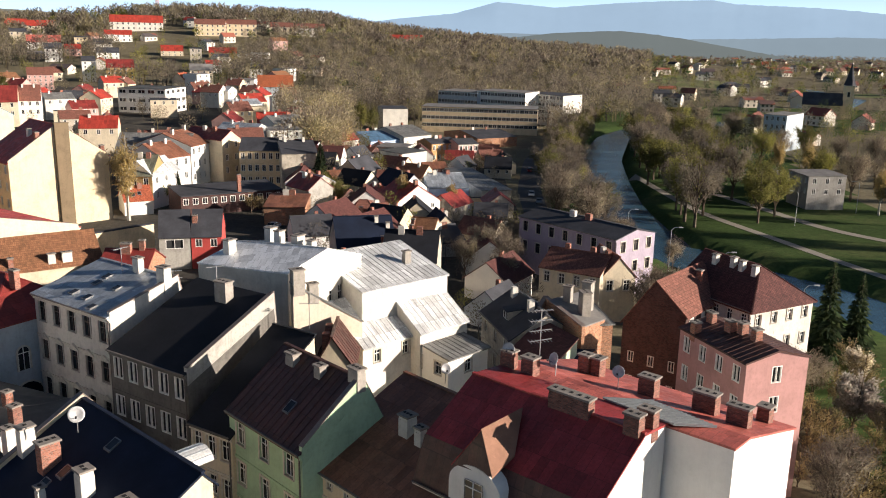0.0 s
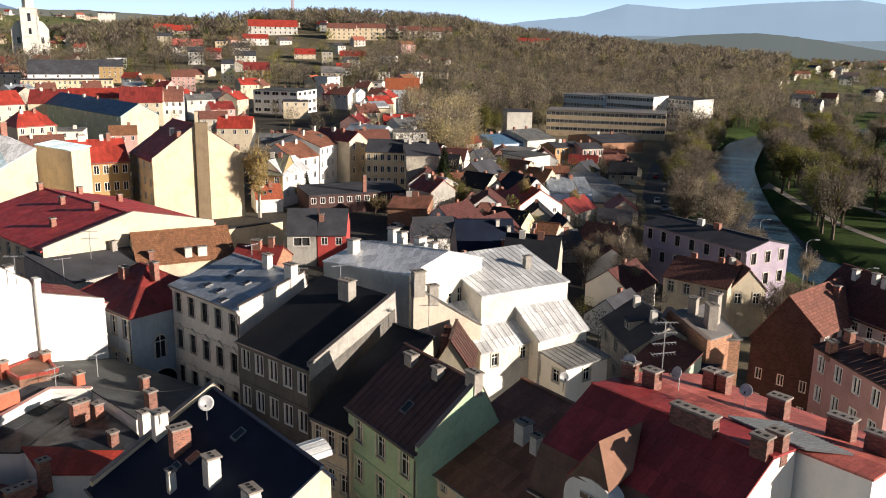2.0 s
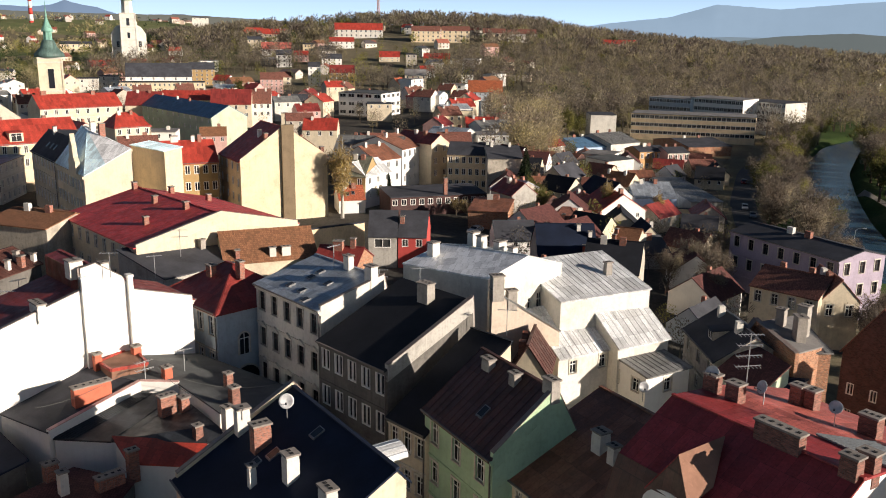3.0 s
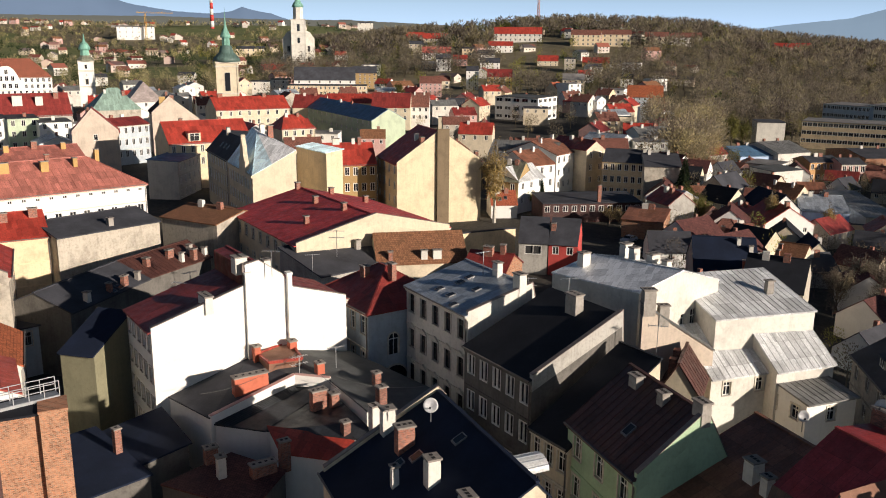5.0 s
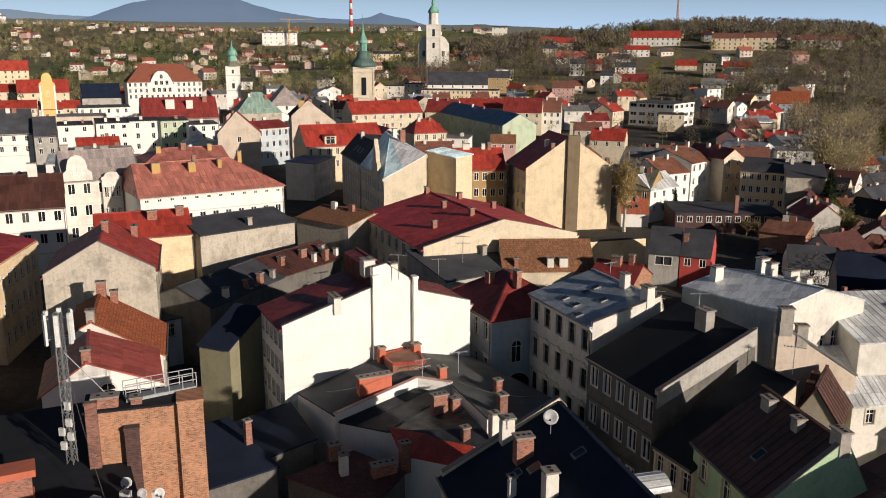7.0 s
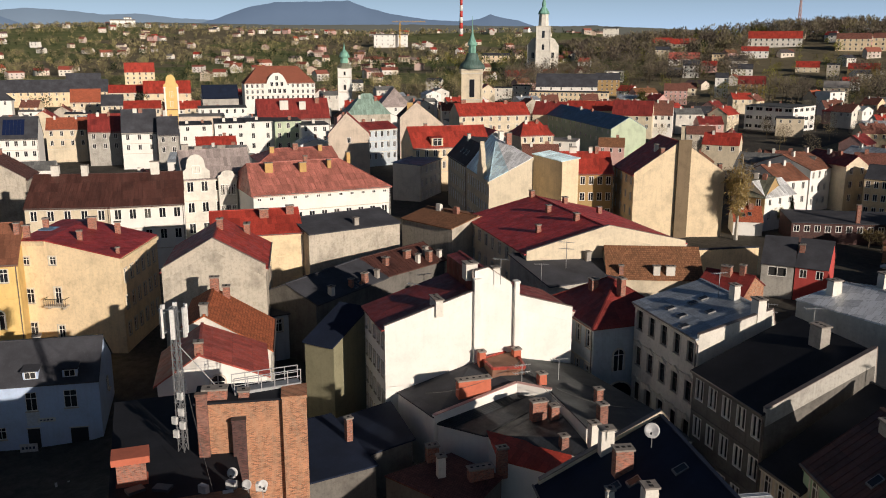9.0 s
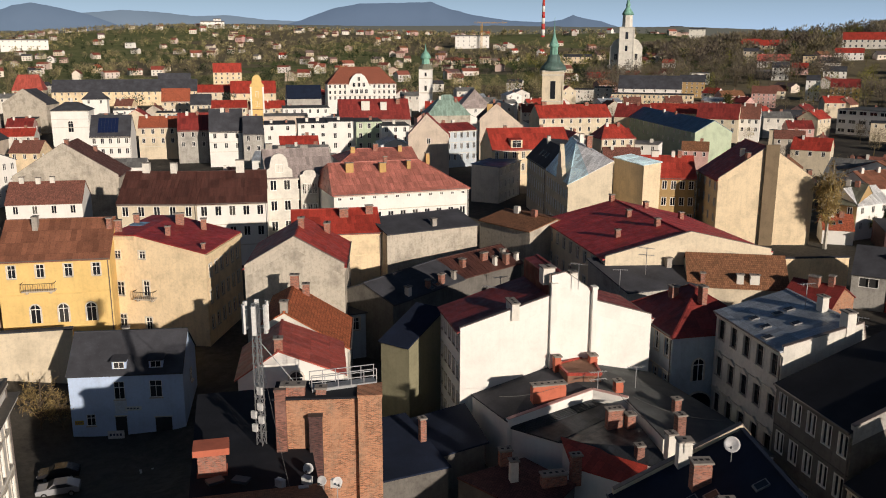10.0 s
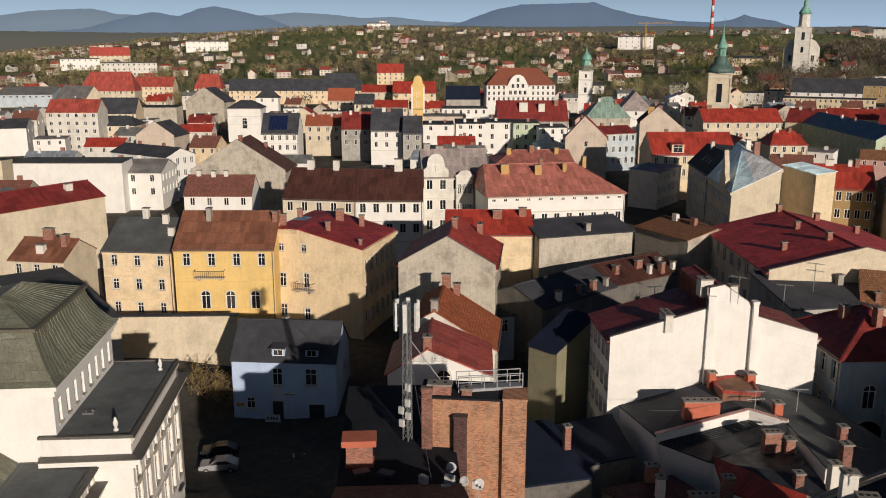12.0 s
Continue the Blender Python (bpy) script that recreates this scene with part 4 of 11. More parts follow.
house('apartment_house', 'long dark red house with many chimneys', 38.53, 106.12, 13.33, 11.0, -60.93, 13.0, [(0.0, 0.0), (0.5, 4.0), (1.0, 0.0)], z0=-4, chims=((-3.47, -1.31, 1.2, 0.7, 0.7, 'white', 1), (-0.71, -1.02, 1.2, 0.7, 0.7, 'white', 1), (0.82, -1.15, 1.2, 0.7, 0.7, 'white', 1), (3.03, -1.3, 1.2, 0.7, 0.7, 'white', 1)), wall='offwhite', cover='maroon', hip=(0, 4), wins=(('r', 4, 2, 0), ('f', 6, 2, 0)), size=(0.9, 1.4))
house('office_building', 'lilac plaster office building with black roof', 26.56, 157.37, 24.22, 10.6, -50.78, 10.5, [(0.0, 0.0), (0.5, 1.2), (1.0, 0.0)], z0=-4, chims=((-2.42, -0.7, 1.3, 1.2999999999999998, 0.7, 'white', 0), (1.45, -0.7, 1.3, 1.2999999999999998, 0.7, 'brick', 0)), wall='lilac', cover='slate', wins=(('f', 7, 2, 0), ('r', 3, 2, 0)), size=(1.2, 1.9), storey=3.8, style='dark')
house('small_house', 'white gabled cottage with dark red roof', 22.67, 136.53, 10.49, 9.0, -31.48, 8.0, [(0.0, 0.0), (0.5, 2.31), (1.0, 0.0)], z0=-4, chims=((-2.62, 0.7, 1.3, 0.85, 0.7, 'brick', 0), (1.89, 0.7, 1.3, 0.85, 0.7, 'brick', 0)), wall='cream', cover='darktile', wins=(('f', 4, 1, 0),), cornice=False)
house('small_house', 'yellow gabled cottage beside the river road', 27.25, 136.07, 9.0, 5.72, 100.93, 7.5, [(0.0, 0.0), (0.5, 3.11), (1.0, 0.0)], z0=-4, chims=((-1.35, 0.7, 1.3, 1.15, 0.7, 'brick', 0), (0.9, 0.7, 1.3, 1.15, 0.7, 'white', 0)), wall='cream', cover='darktile', wins=(('l', 2, 1, 0),), cornice=False)
house('tenement_house', 'tall white house with blank end wall and red metal roof', -56.16, 72.09, 9.0, 21.22, 148.39, 13.0, [(0.0, -0.0), (0.31, 2.01), (0.35, 3.5), (0.47, 5.29), (0.54, 5.01), (0.54, 2.9), (1.0, -0.0)], chims=((-3.71, 4.8, 1.0, 2.2, 0.8, 'white', 4), (-2.93, 0.82, 1.0, 1.3, 1.3, 'white', 3), (-4.0, -1.63, 1.0, 0.8, 0.8, 'white', 1)), wall='white', cover='darkred', fire='l', wins=(('b', 5, 4, 0),), size=(0.8, 1.5), storey=3.2, flues=((0.53, 0.7, 17.6, 0.4), (0.32, 0.5, 17.0, 0.5)))
house('corner_house', 'pale blue arcade corner house with dark red roof', -46.58, 86.97, 11.7, 10.64, -31.29, 11.5, [(0.0, 0.0), (0.5, 3.4), (1.0, 0.0)], chims=((2.87, -0.42, 1.2, 1.0, 0.6, 'brick', 2), (-0.92, -1.88, 1.2, 1.0, 0.8, 'brick', 2)), hip=(5, 5), wall='paleblue', cover='darkred', wins=(('f', 5, 2, 0),), arches=(('r', 0.3, 6.0, 1.3, 2.5, True), ('r', 0.32, 0, 3.4, 4.6, False)), size=(1.0, 2.1), storey=4.2, style='trim')
house('tenement_house', 'town house with big navy felt roof', -23.08, 49.13, 15.8, 10.0, -42.0, 9.0, [(0, 0), (0.93, 5.1), (1, 4.3)], wall='cream', cover='navy', fire='l', fire_wall='cream', sky=((-2.0, 0.2), (-2.6, -1.0), (-0.6, 2.9)), chims=((-3.8, 0.03, 1.9, 0.9, 1.3, 'brick', 3), (-7.03, -0.1, 2.0, 0.8, 1.0, 'white', 1), (1.57, -0.08, 2.0, 0.9, 0.9, 'white', 2), (-0.78, -1.89, 1.6, 0.5, 0.5, 'white', 1), (6.0, 0.44, 1.2, 1.2, 0.8, 'white', 3)))
house('courtyard_house', 'olive house with navy felt roof', -68.04, 63.35, 4.0, 6.33, -170.3, 9.5, [(0.0, 2.5), (1.0, 0.0)], wall='olive', cover='navy', wins=(('r', 2, 2, 1),), size=(0.6, 1.1), style='dark', cornice=False)
house('courtyard_house', 'low shed with black felt roof', -55.85, 49.79, 6.52, 10.0, 70.54, 4.5, [(0.0, 0.0), (1.0, 0.8)], chims=((2.76, -0.27, 2.4, 0.6, 0.6, 'brick', 1),), wall='soot', cover='navy', cornice=False)
# pale blue wall colour stands for white walls lying in shade
house('courtyard_house', 'white courtyard house with its shade painted pale blue', -88.91, 74.55, 10.4, 8.0, 69.26, 6.5, [(0.0, 0.0), (1.0, 0.5)], wall='paleblue', cover='slate', cornice=False, wins=(('f', 3, 1, 0),))
brick_tower = house('brick_house', 'tall patched brick fire wall house with flat black roof', -51.89, 38.27, 6.43, 2.6, 49.78, 15.0, [(0.0, 0.0), (1.0, 0.1)], chims=((-1.76, -0.8, 0.9, 1.8, 0.9, 'brick', 2), (0.38, -0.8, 0.6, 0.8, 0.7, 'brick', 1)), wall='brick', cover='black', cornice=False)
house('tenement_house', 'low house with flat black felt roof', -56.1, 34.74, 8.86, 18.64, 59.1, 10.5, [(0.0, 0.0), (1.0, 0.3)], wall='pink', cover='black', cornice=False)
house('tenement_house', 'white gabled house with faded red metal roof', -69.06, 47.73, 9.34, 10.04, 143.49, 10.5, [(0, 0), (0.61, 2.6), (1, 0)], wall='white', cover='redclay', cornice=False, seam=50, arches=(('l', 0.55, 9.6, 1.3, 1.3, True),), chims=((-4.17, 1.09, 1.2, 0.8, 0.8, 'brick', 2),))
house('tenement_house', 'old white gabled house with worn orange tile roof', -78.21, 56.54, 11.0, 9.0, 139.6, 9.0, [(0, 0), (0.75, 4.2), (1, 3)], wall='offwhite', cover='orangetile', chims=((-5.0, 2.3, 1.2, 0.8, 0.8, 'grey', 1), (5.0, 2.06, 1.6, 0.8, 1.0, 'brick', 2), (4.61, 0.71, 1.4, 0.8, 0.8, 'brick', 2)))
house('tenement_house', 'grey gabled house with red metal roof', -93.86, 66.44, 15.0, 12.6, 139.56, 14.0, [(0.0, 0.0), (0.5, 3.64), (1.0, 0.0)], chims=((6.21, -3.4, 1.4, 1.6, 0.8, 'brick', 4), (0.8, -0.25, 1.4, 0.8, 0.8, 'brick', 2)), wall='stone', cover='redmetal', fire='l')
house('tenement_house', 'narrow house with bright red metal roof', -109.3, 84.28, 13.74, 12.0, 56.26, 13.0, [(0.0, 0.0), (0.5, 2.74), (1.0, 0.0)], chims=((5.48, -1.31, 1.3, 1.2, 0.8, 'brick', 3), (1.34, -1.91, 1.3, 1.4, 0.8, 'brick', 3)), wall='sand', cover='redmetal', wins=())
house('tenement_house', 'weathered grey house with dark flat roof', -102.45, 95.7, 16.35, 13.0, 74.13, 13.0, [(0.0, 0.0), (0.5, 1.4), (1.0, 0.0)], chims=((0.66, -5.3, 1.2, 0.8, 0.8, 'grey', 2),), wall='stone', cover='slate', cornice=False)
house('tenement_house', 'weathered brown house with flat roof', -91.24, 111.99, 12.17, 12.0, -5.71, 12.5, [(0.0, 0.0), (0.5, 1.2), (1.0, 0.0)], chims=((-2.43, -0.7, 1.3, 1.0, 0.7, 'white', 0), (1.7, -0.7, 1.3, 1.0, 0.7, 'brick', 0)), wall='stone', cover='browntile', cornice=False)
house('courtyard_house', 'small house with patched blue metal roof', -88.51, 94.26, 14.27, 9.0, 89.83, 8.5, [(0.0, 0.0), (0.5, 2.0), (1.0, 0.0)], chims=((-4.09, -2.45, 1.2, 0.8, 0.8, 'brick', 2), (0.84, -2.22, 1.2, 1.2, 0.6, 'brick', 3), (1.65, -3.75, 1.4, 0.6, 0.6, 'white', 1), (4.49, -2.79, 1.5, 0.7, 0.7, 'grey', 1), (3.93, -4.0, 1.6, 0.8, 0.8, 'brick', 2), (6.63, -3.81, 1.2, 0.6, 0.6, 'white', 1)), wall='soot', cover='brown', cornice=False)
house('courtyard_house', 'old courtyard house with brown roofs', -87.3, 79.09, 16.04, 10.0, 98.78, 8.5, [(0.0, 0.0), (0.5, 2.0), (1.0, 0.0)], chims=((-4.18, -4.5, 1.3, 0.7, 0.7, 'white', 1), (0.28, -4.42, 1.2, 0.6, 0.6, 'brick', 1), (3.38, -4.5, 1.4, 0.9, 0.6, 'brick', 2), (6.28, -4.5, 1.2, 0.6, 0.6, 'grey', 1)), sky=((2.19, -4.46), (0.72, -4.63)), wall='soot', cover='slate', cornice=False)
blue_house = house('small_house', 'pale blue house with dark roof and dormers', -96.94, 43.55, 13.1, 8.8, 51.76, 8.1, [(0.0, 0.0), (0.5, 3.6), (1.0, 0.0)], z0=-4.0, chims=((-1.0, 1.4, 1.3, 0.8, 0.7, 'white', 1),), dorm=((-0.7, -4.1, 1.6, 1.3), (3.5, -4.1, 1.6, 1.3)), wall='blue', cover='slate', wins=(), cornice=False)
house('tenement_house', 'yellow plaster house with rusty brown roof', -121.56, 45.68, 14.34, 13.0, 56.23, 13.5, [(0.0, 0.0), (0.5, 4.2), (1.0, 0.0)], chims=((-3.06, -1.3, 1.6, 0.7, 1.2, 'grey', 2), (6.67, -1.68, 1.4, 0.7, 0.7, 'brick', 2)), wall='yellow', cover='rust', wins=(('f', 4, 1, 0, (1.0, 1.8)),), storey=4.6, style='trim', arches=(('f', 0.3, 4.6, 1.3, 2.6, True), ('f', 0.55, 4.6, 1.3, 2.6, True), ('f', 0.8, 4.6, 1.3, 2.6, True)), balc=((0.36, 9.4, 4.2),))
house('tenement_house', 'sand plaster house with dark grey roof', -131.15, 36.64, 10.48, 13.0, 50.36, 12.5, [(0.0, 0.0), (0.5, 3.6), (1.0, 0.0)], chims=((-1.01, 0.05, 1.6, 0.9, 0.7, 'white', 2), (2.45, -0.91, 1.4, 0.9, 0.7, 'white', 2), (4.21, -3.3, 1.2, 0.9, 0.7, 'white', 2)), wall='sand', cover='grey', wins=(('f', 3, 3, 0),), size=(0.9, 1.6), storey=3.6)
house('boundary_wall', 'long bare brick and plaster boundary wall', -112.9, 33.9, 16.4, 0.7, 58.12, 9.9, [(0.0, 0.0), (1.0, 0.05)], z0=-4.0, wall='cream', cover='slate', over=0.1, cornice=False)
house('courtyard_house', 'hall with low dark grey felt roof', -121.11, 19.81, 9.24, 29.66, 92.09, 9.0, [(0.0, 0.0), (0.5, 0.5), (1.0, 0.0)], wall='cream', cover='grey', cornice=False)
house('tenement_house', 'cream blank walled house with red metal roof', -169.1, 24.24, 26.51, 10.0, 113.14, 14.0, [(0.0, 0.0), (0.5, 2.4), (1.0, 0.0)], chims=((7.83, -1.94, 1.2, 1.4, 0.9, 'white', 3),), wall='cream', cover='darkred', wins=(('r', 3, 2, 0),), cornice=False)
house('small_house', 'rust roofed house with brick chimneys', -142.48, 23.95, 9.05, 9.0, 47.2, 10.0, [(0.0, 0.0), (0.5, 2.4), (1.0, 0.0)], chims=((-0.03, -2.83, 1.2, 1.2, 1.0, 'white', 2), (-0.33, 0.0, 1.6, 1.6, 0.9, 'brick', 3), (3.1, -1.18, 1.6, 0.9, 1.2, 'brick', 2)), wall='cream', cover='rust', cornice=False, wins=(('f', 3, 2, 0),))
house('tenement_house', 'long white house with parapet wall', -234.43, 45.82, 27.32, 8.0, 56.58, 13.0, [(0.0, 0.0), (1.0, 0.3)], wall='white', cover='grey', cornice=False, wins=())
house('tenement_house', 'white street house with dark roof', -249.57, 70.08, 23.83, 10.0, 23.54, 12.0, [(0.0, 0.0), (0.5, 2.0), (1.0, 0.0)], chims=((-5.96, 0.7, 1.3, 0.85, 0.7, 'brick', 0), (4.29, 0.7, 1.3, 0.85, 0.7, 'brick', 0)), wall='white', cover='slate', wins=(('r', 4, 3, 0), ('f', 4, 2, 0)), cornice=False)
house('tenement_house', 'white street house with grey patched roof', -233.36, 59.99, 19.55, 14.0, 56.51, 10.0, [(0.0, 0.0), (0.5, 2.5), (1.0, 0.0)], chims=((-2.93, 0.7, 1.3, 1.15, 0.7, 'brick', 0), (1.95, 0.7, 1.3, 1.15, 0.7, 'white', 0)), wall='white', cover='palegrey', wins=(('r', 5, 2, 0), ('f', 4, 2, 0)), cornice=False)
house('tenement_house', 'low house with brown roof and white gable', -196.22, 71.07, 15.72, 10.0, 56.4, 8.0, [(0.0, 0.0), (0.5, 3.89), (1.0, 0.0)], chims=((-5.33, 0.01, 1.2, 1.0, 0.8, 'white', 2), (-1.83, -0.2, 1.2, 1.0, 0.8, 'white', 2), (1.09, -0.04, 1.2, 1.0, 0.8, 'white', 2)), wall='white', cover='darktile', cornice=False, wins=(('f', 4, 1, 0),))
house('tenement_house', 'pale gabled house with blank wall and brown roof', -211.63, 82.92, 14.0, 23.9, 144.12, 11.0, [(0.0, 0.0), (0.5, 7.67), (1.0, 0.0)], chims=((-4.16, -0.24, 1.2, 1.4, 0.8, 'brick', 3), (5.16, -4.41, 1.2, 1.0, 0.8, 'brick', 2)), wall='stone', cover='brown', fire='l')
house('theatre', 'white neo-baroque theatre wing with flat grey roof', -71.11, 16.07, 15.8, 6.6, 150.8, 13.0, [(0, 0), (1, 0.1)], wall='white', cover='flatgrey', over=0.15, wins=(('f', 6, 1, 0.3, (1.2, 2.2)), ('f', 6, 1, 1, (1.2, 2.8)), ('f', 6, 1, 2, (1.2, 2.4))), storey=3.9, style='trim', sky=((-3.5, 1.0),))
house('theatre', 'low white theatre front with flat grey roof', -60.97, 7.69, 10.6, 5.5, 150.8, 10.8, [(0, 0), (1, 0.1)], wall='white', cover='flatgrey', over=0.4, wins=(('f', 4, 1, 0, (1.2, 2.4)), ('f', 4, 1, 1, (1.2, 2.8))), storey=3.9, style='trim')
house('theatre', 'theatre foyer with green copper roof', -64.06, 2.66, 11.0, 6.0, 150.8, 11.0, [(0, 0), (0.5, 2.2), (1, 0)], wall='white', cover='copper', over=0.4)
house('tenement_house', 'white house with wide faded red metal roof', -136.1, 119.25, 28.44, 20, 65.7, 13.0, [(0, 0), (0.45, 5.01), (1, 0.0)], wall='white', cover='fadedred', wins=(('f', 12, 1, 0, (0.7, 0.5)), ('f', 11, 1, 1, (1.1, 2.0)), ('f', 11, 1, 2, (1.1, 2.0))), storey=3.2, hip=(1, 8), seam=1.3, chims=((-9.4, -3.6, 1.8, 1.6, 0.9, 'ochre', 2), (-2.5, -4, 1.8, 1.4, 0.9, 'ochre', 2), (-1.1, -1.3, 1.2, 0.8, 0.6, 'brick', 2), (3.3, -3.4, 1.6, 0.8, 0.8, 'ochre', 1), (8.2, -1.4, 1.6, 0.8, 0.8, 'ochre', 1)))
baroque = house('tenement_house', 'pale cream neo-baroque house with pale pinkish grey roof', -152.15, 106.99, 14.06, 12, 63, 15.0, [(0, 0), (0.5, 5.03), (1, 0.0)], wall='offwhite', cover='pinkgrey', wins=(('f', 5, 1, 0, (1.2, 2.0)), ('f', 5, 1, 1, (1.2, 2.0)), ('f', 5, 1, 2, (1.2, 2.0))), storey=4.3, style='hood', chims=((-2.8, 0.7, 1.3, 1.6, 0.7, 'grey', 3), (1.9, 0.7, 1.3, 1.6, 0.7, 'grey', 3), (-5.6, 0.3, 1.5, 1.4, 0.8, 'grey', 2)))
house('tenement_house', 'pale house with brown metal roof', -148.0, 88.96, 13.0, 14.0, 56.38, 12.5, [(0.0, 0.0), (0.5, 5.0), (1.0, 0.0)], chims=((1.57, -0.05, 2.2, 1.6, 1.0, 'white', 3),), wall='white', cover='brown', wins=(('f', 5, 2, 0),), size=(1.1, 1.8), storey=4)
house('tenement_house', 'pale house with dark brown metal roof', -156.03, 79.02, 14.85, 14.0, 46.44, 12.5, [(0.0, 0.0), (0.5, 5.0), (1.0, 0.0)], chims=((-3.61, 0.05, 1.8, 1.4, 0.9, 'white', 2), (1.74, -0.01, 1.8, 1.2, 0.9, 'white', 2)), wall='cream', cover='brown', wins=(('f', 5, 2, 0),), size=(1.1, 1.8), storey=4)
house('tenement_house', 'cream end wall wing with pale blue metal roof', -103.49, 163.24, 14.04, 4.0, -29.49, 17.0, [(0.0, 0.0), (1.0, 0.5)], wall='paleyellow', cover='paleblue', cornice=False)
house('tenement_house', 'dark red roofed house with cream end wall', -70.17, 115.19, 28.16, 25.02, 146.29, 13.0, [(0.0, 0.0), (0.5, 3.0), (1.0, 0.0)], chims=((2.16, 2.43, 1.2, 0.8, 0.7, 'brick', 2), (-6.19, 7.58, 1.2, 0.7, 0.7, 'brick', 2), (-6.27, 1.47, 1.2, 0.8, 0.7, 'brick', 2), (13.58, 0.66, 1.2, 0.8, 0.7, 'brick', 2), (10.49, -4.16, 1.2, 0.8, 0.7, 'brick', 2), (4.97, -7.87, 1.2, 0.8, 0.7, 'brick', 2)), wall='cream', cover='vividred', seam=0.9, fire='l', wins=(('b', 9, 3, 0),), size=(1.0, 1.7), storey=3.8)
house('courtyard_house', 'low wing with dark felt roof', -58.36, 106.44, 25.48, 10.0, 66.31, 10.5, [(0.0, 0.0), (1.0, 2.0)], chims=((-2.7, 0.45, 1.4, 0.8, 0.6, 'grey', 1), (1.29, 0.73, 1.4, 0.9, 0.6, 'grey', 1), (2.42, 0.83, 1.4, 0.9, 0.6, 'grey', 1)), wall='grey', cover='slate', cornice=False)
house('courtyard_house', 'rear house with worn brown tile roof', -52.88, 109.45, 12.91, 9.0, 35.85, 10.5, [(0.0, 0.0), (0.5, 3.2), (1.0, 0.0)], chims=((-4.55, -4.0, 1.2, 0.6, 0.6, 'brick', 1), (0.24, -4.0, 1.2, 0.9, 0.6, 'white', 1), (2.11, -4.0, 1.2, 1.2, 0.6, 'white', 2)), wall='cream', cover='browntile', cornice=False)
house('courtyard_house', 'small rear house with dark red roof', -41.29, 109.51, 6.37, 8.0, 1.07, 10.0, [(0.0, 0.0), (0.5, 2.0), (1.0, 0.0)], chims=((-0.32, -0.59, 1.3, 1.3, 0.9, 'brick', 2), (1.6, 0.01, 1.3, 0.7, 0.7, 'brick', 1)), wall='brick', cover='darkred', cornice=False)
# the dark brown flue stands for a shaded, stained recess in the end wall
house('tenement_house', 'tall yellow end wall house with red roof', -84.82, 180.99, 16.0, 20.15, 133.91, 14.0, [(0.0, 0.0), (0.5, 6.99), (1.0, 0.0)], chims=((-7.0, 3.92, 1.5, 1.4, 0.8, 'brick', 3), (-1.85, 3.57, 1.5, 1.0, 0.8, 'white', 2), (-7.5, -8.95, 1.5, 1.0, 0.8, 'brick', 2)), wall='paleyellow', cover='redmetal', fire='l', flues=((0.47, 2.8, 21.5, 0.7, 'umber'),), wins=(('b', 4, 3, 0),), style='dark')
house('tenement_house', 'ochre house with bright red metal roof', -102.69, 174.27, 11.68, 12.0, 38.82, 13.0, [(0.0, 0.0), (0.5, 4.2), (1.0, 0.0)], chims=((2.78, -0.06, 1.4, 0.8, 1.2, 'brick', 2), (-2.67, -0.06, 1.2, 1.6, 0.8, 'white', 3), (1.37, -0.04, 1.2, 0.8, 0.8, 'white', 1)), wall='ochre', cover='redmetal', wins=(('f', 6, 3, 0),), size=(1.0, 1.8), storey=3.7, style='dark')
house('small_house', 'grey half of a house with wide window', -47.27, 147.03, 5.1, 9.0, 14.98, 6.0, [(0.0, 0.0), (0.55, 3.6), (1.0, 0.0)], wall='grey', cover='slate', wins=(('f', 1, 1, 0, (2.8, 1.5)),), storey=3, style='plain', cornice=False)
house('small_house', 'red painted half of a house with felt roof', -41.73, 148.25, 5.04, 9.0, 9.7, 6.0, [(0.0, 0.0), (0.55, 3.6), (1.0, 0.0)], chims=((-2.02, -1.91, 1.2, 0.8, 0.8, 'brick', 2),), wall='red', cover='slate', wins=(('f', 2, 1, 0, (1.0, 1.3)),), storey=3, style='plain', cornice=False)
house('garden_wall', 'long sand coloured garden wall', -58.24, 149.28, 13.89, 0.5, 50.0, 5.5, [(0.0, 0.0), (1.0, 0.05)], wall='sand', cover='slate', over=0.1, cornice=False)
# unseen house, added to throw its shadow over the yard
house('tenement_house', 'unseen added town house with brown tile roof that shades the yard', -42.77, 26.77, 8.86, 12.0, 59.1, 11.0, [(0, 0), (0.35, 2.8), (1, 0)], wall='cream', cover='browntile', wins=(('f', 4, 3, 0),))
house('tenement_house', 'white house with black roof and roof lights', -374.46, 47.33, 20.92, 14.0, 69.77, 11.0, [(0.0, 0.0), (0.5, 3.0), (1.0, 0.0)], chims=((-2.09, -0.7, 1.3, 1.2999999999999998, 0.7, 'white', 0), (1.26, -0.7, 1.3, 1.2999999999999998, 0.7, 'brick', 0)), wall='white', cover='slate', wins=(('r', 2, 2, 0),), cornice=False)
house('apartment_block', 'off-white apartment block with red roof and balconies', -359.57, 72.85, 19.55, 11, 57.2, 17.0, [(0, 0), (0.5, 4.42), (1, 0.0)], wall='offwhite', cover='redclay', storey=3, cornice=False, wins=(('f', 6, 5, 0, (1.1, 1.4)),), chims=((-4.5, 0.7, 1.3, 0.85, 0.7, 'brick', 0), (3.2, 0.7, 1.3, 0.85, 0.7, 'brick', 0)), balc=())
house('tenement_house', 'pale yellow house with long black roof', -427.56, 105.94, 17.91, 12.0, 57.19, 10.8, [(0.0, 0.0), (0.5, 6.73), (1.0, 0.0)], z0=0.2, wall='paleyellow', cover='slate', cornice=False, wins=(('f', 6, 2, 0),))
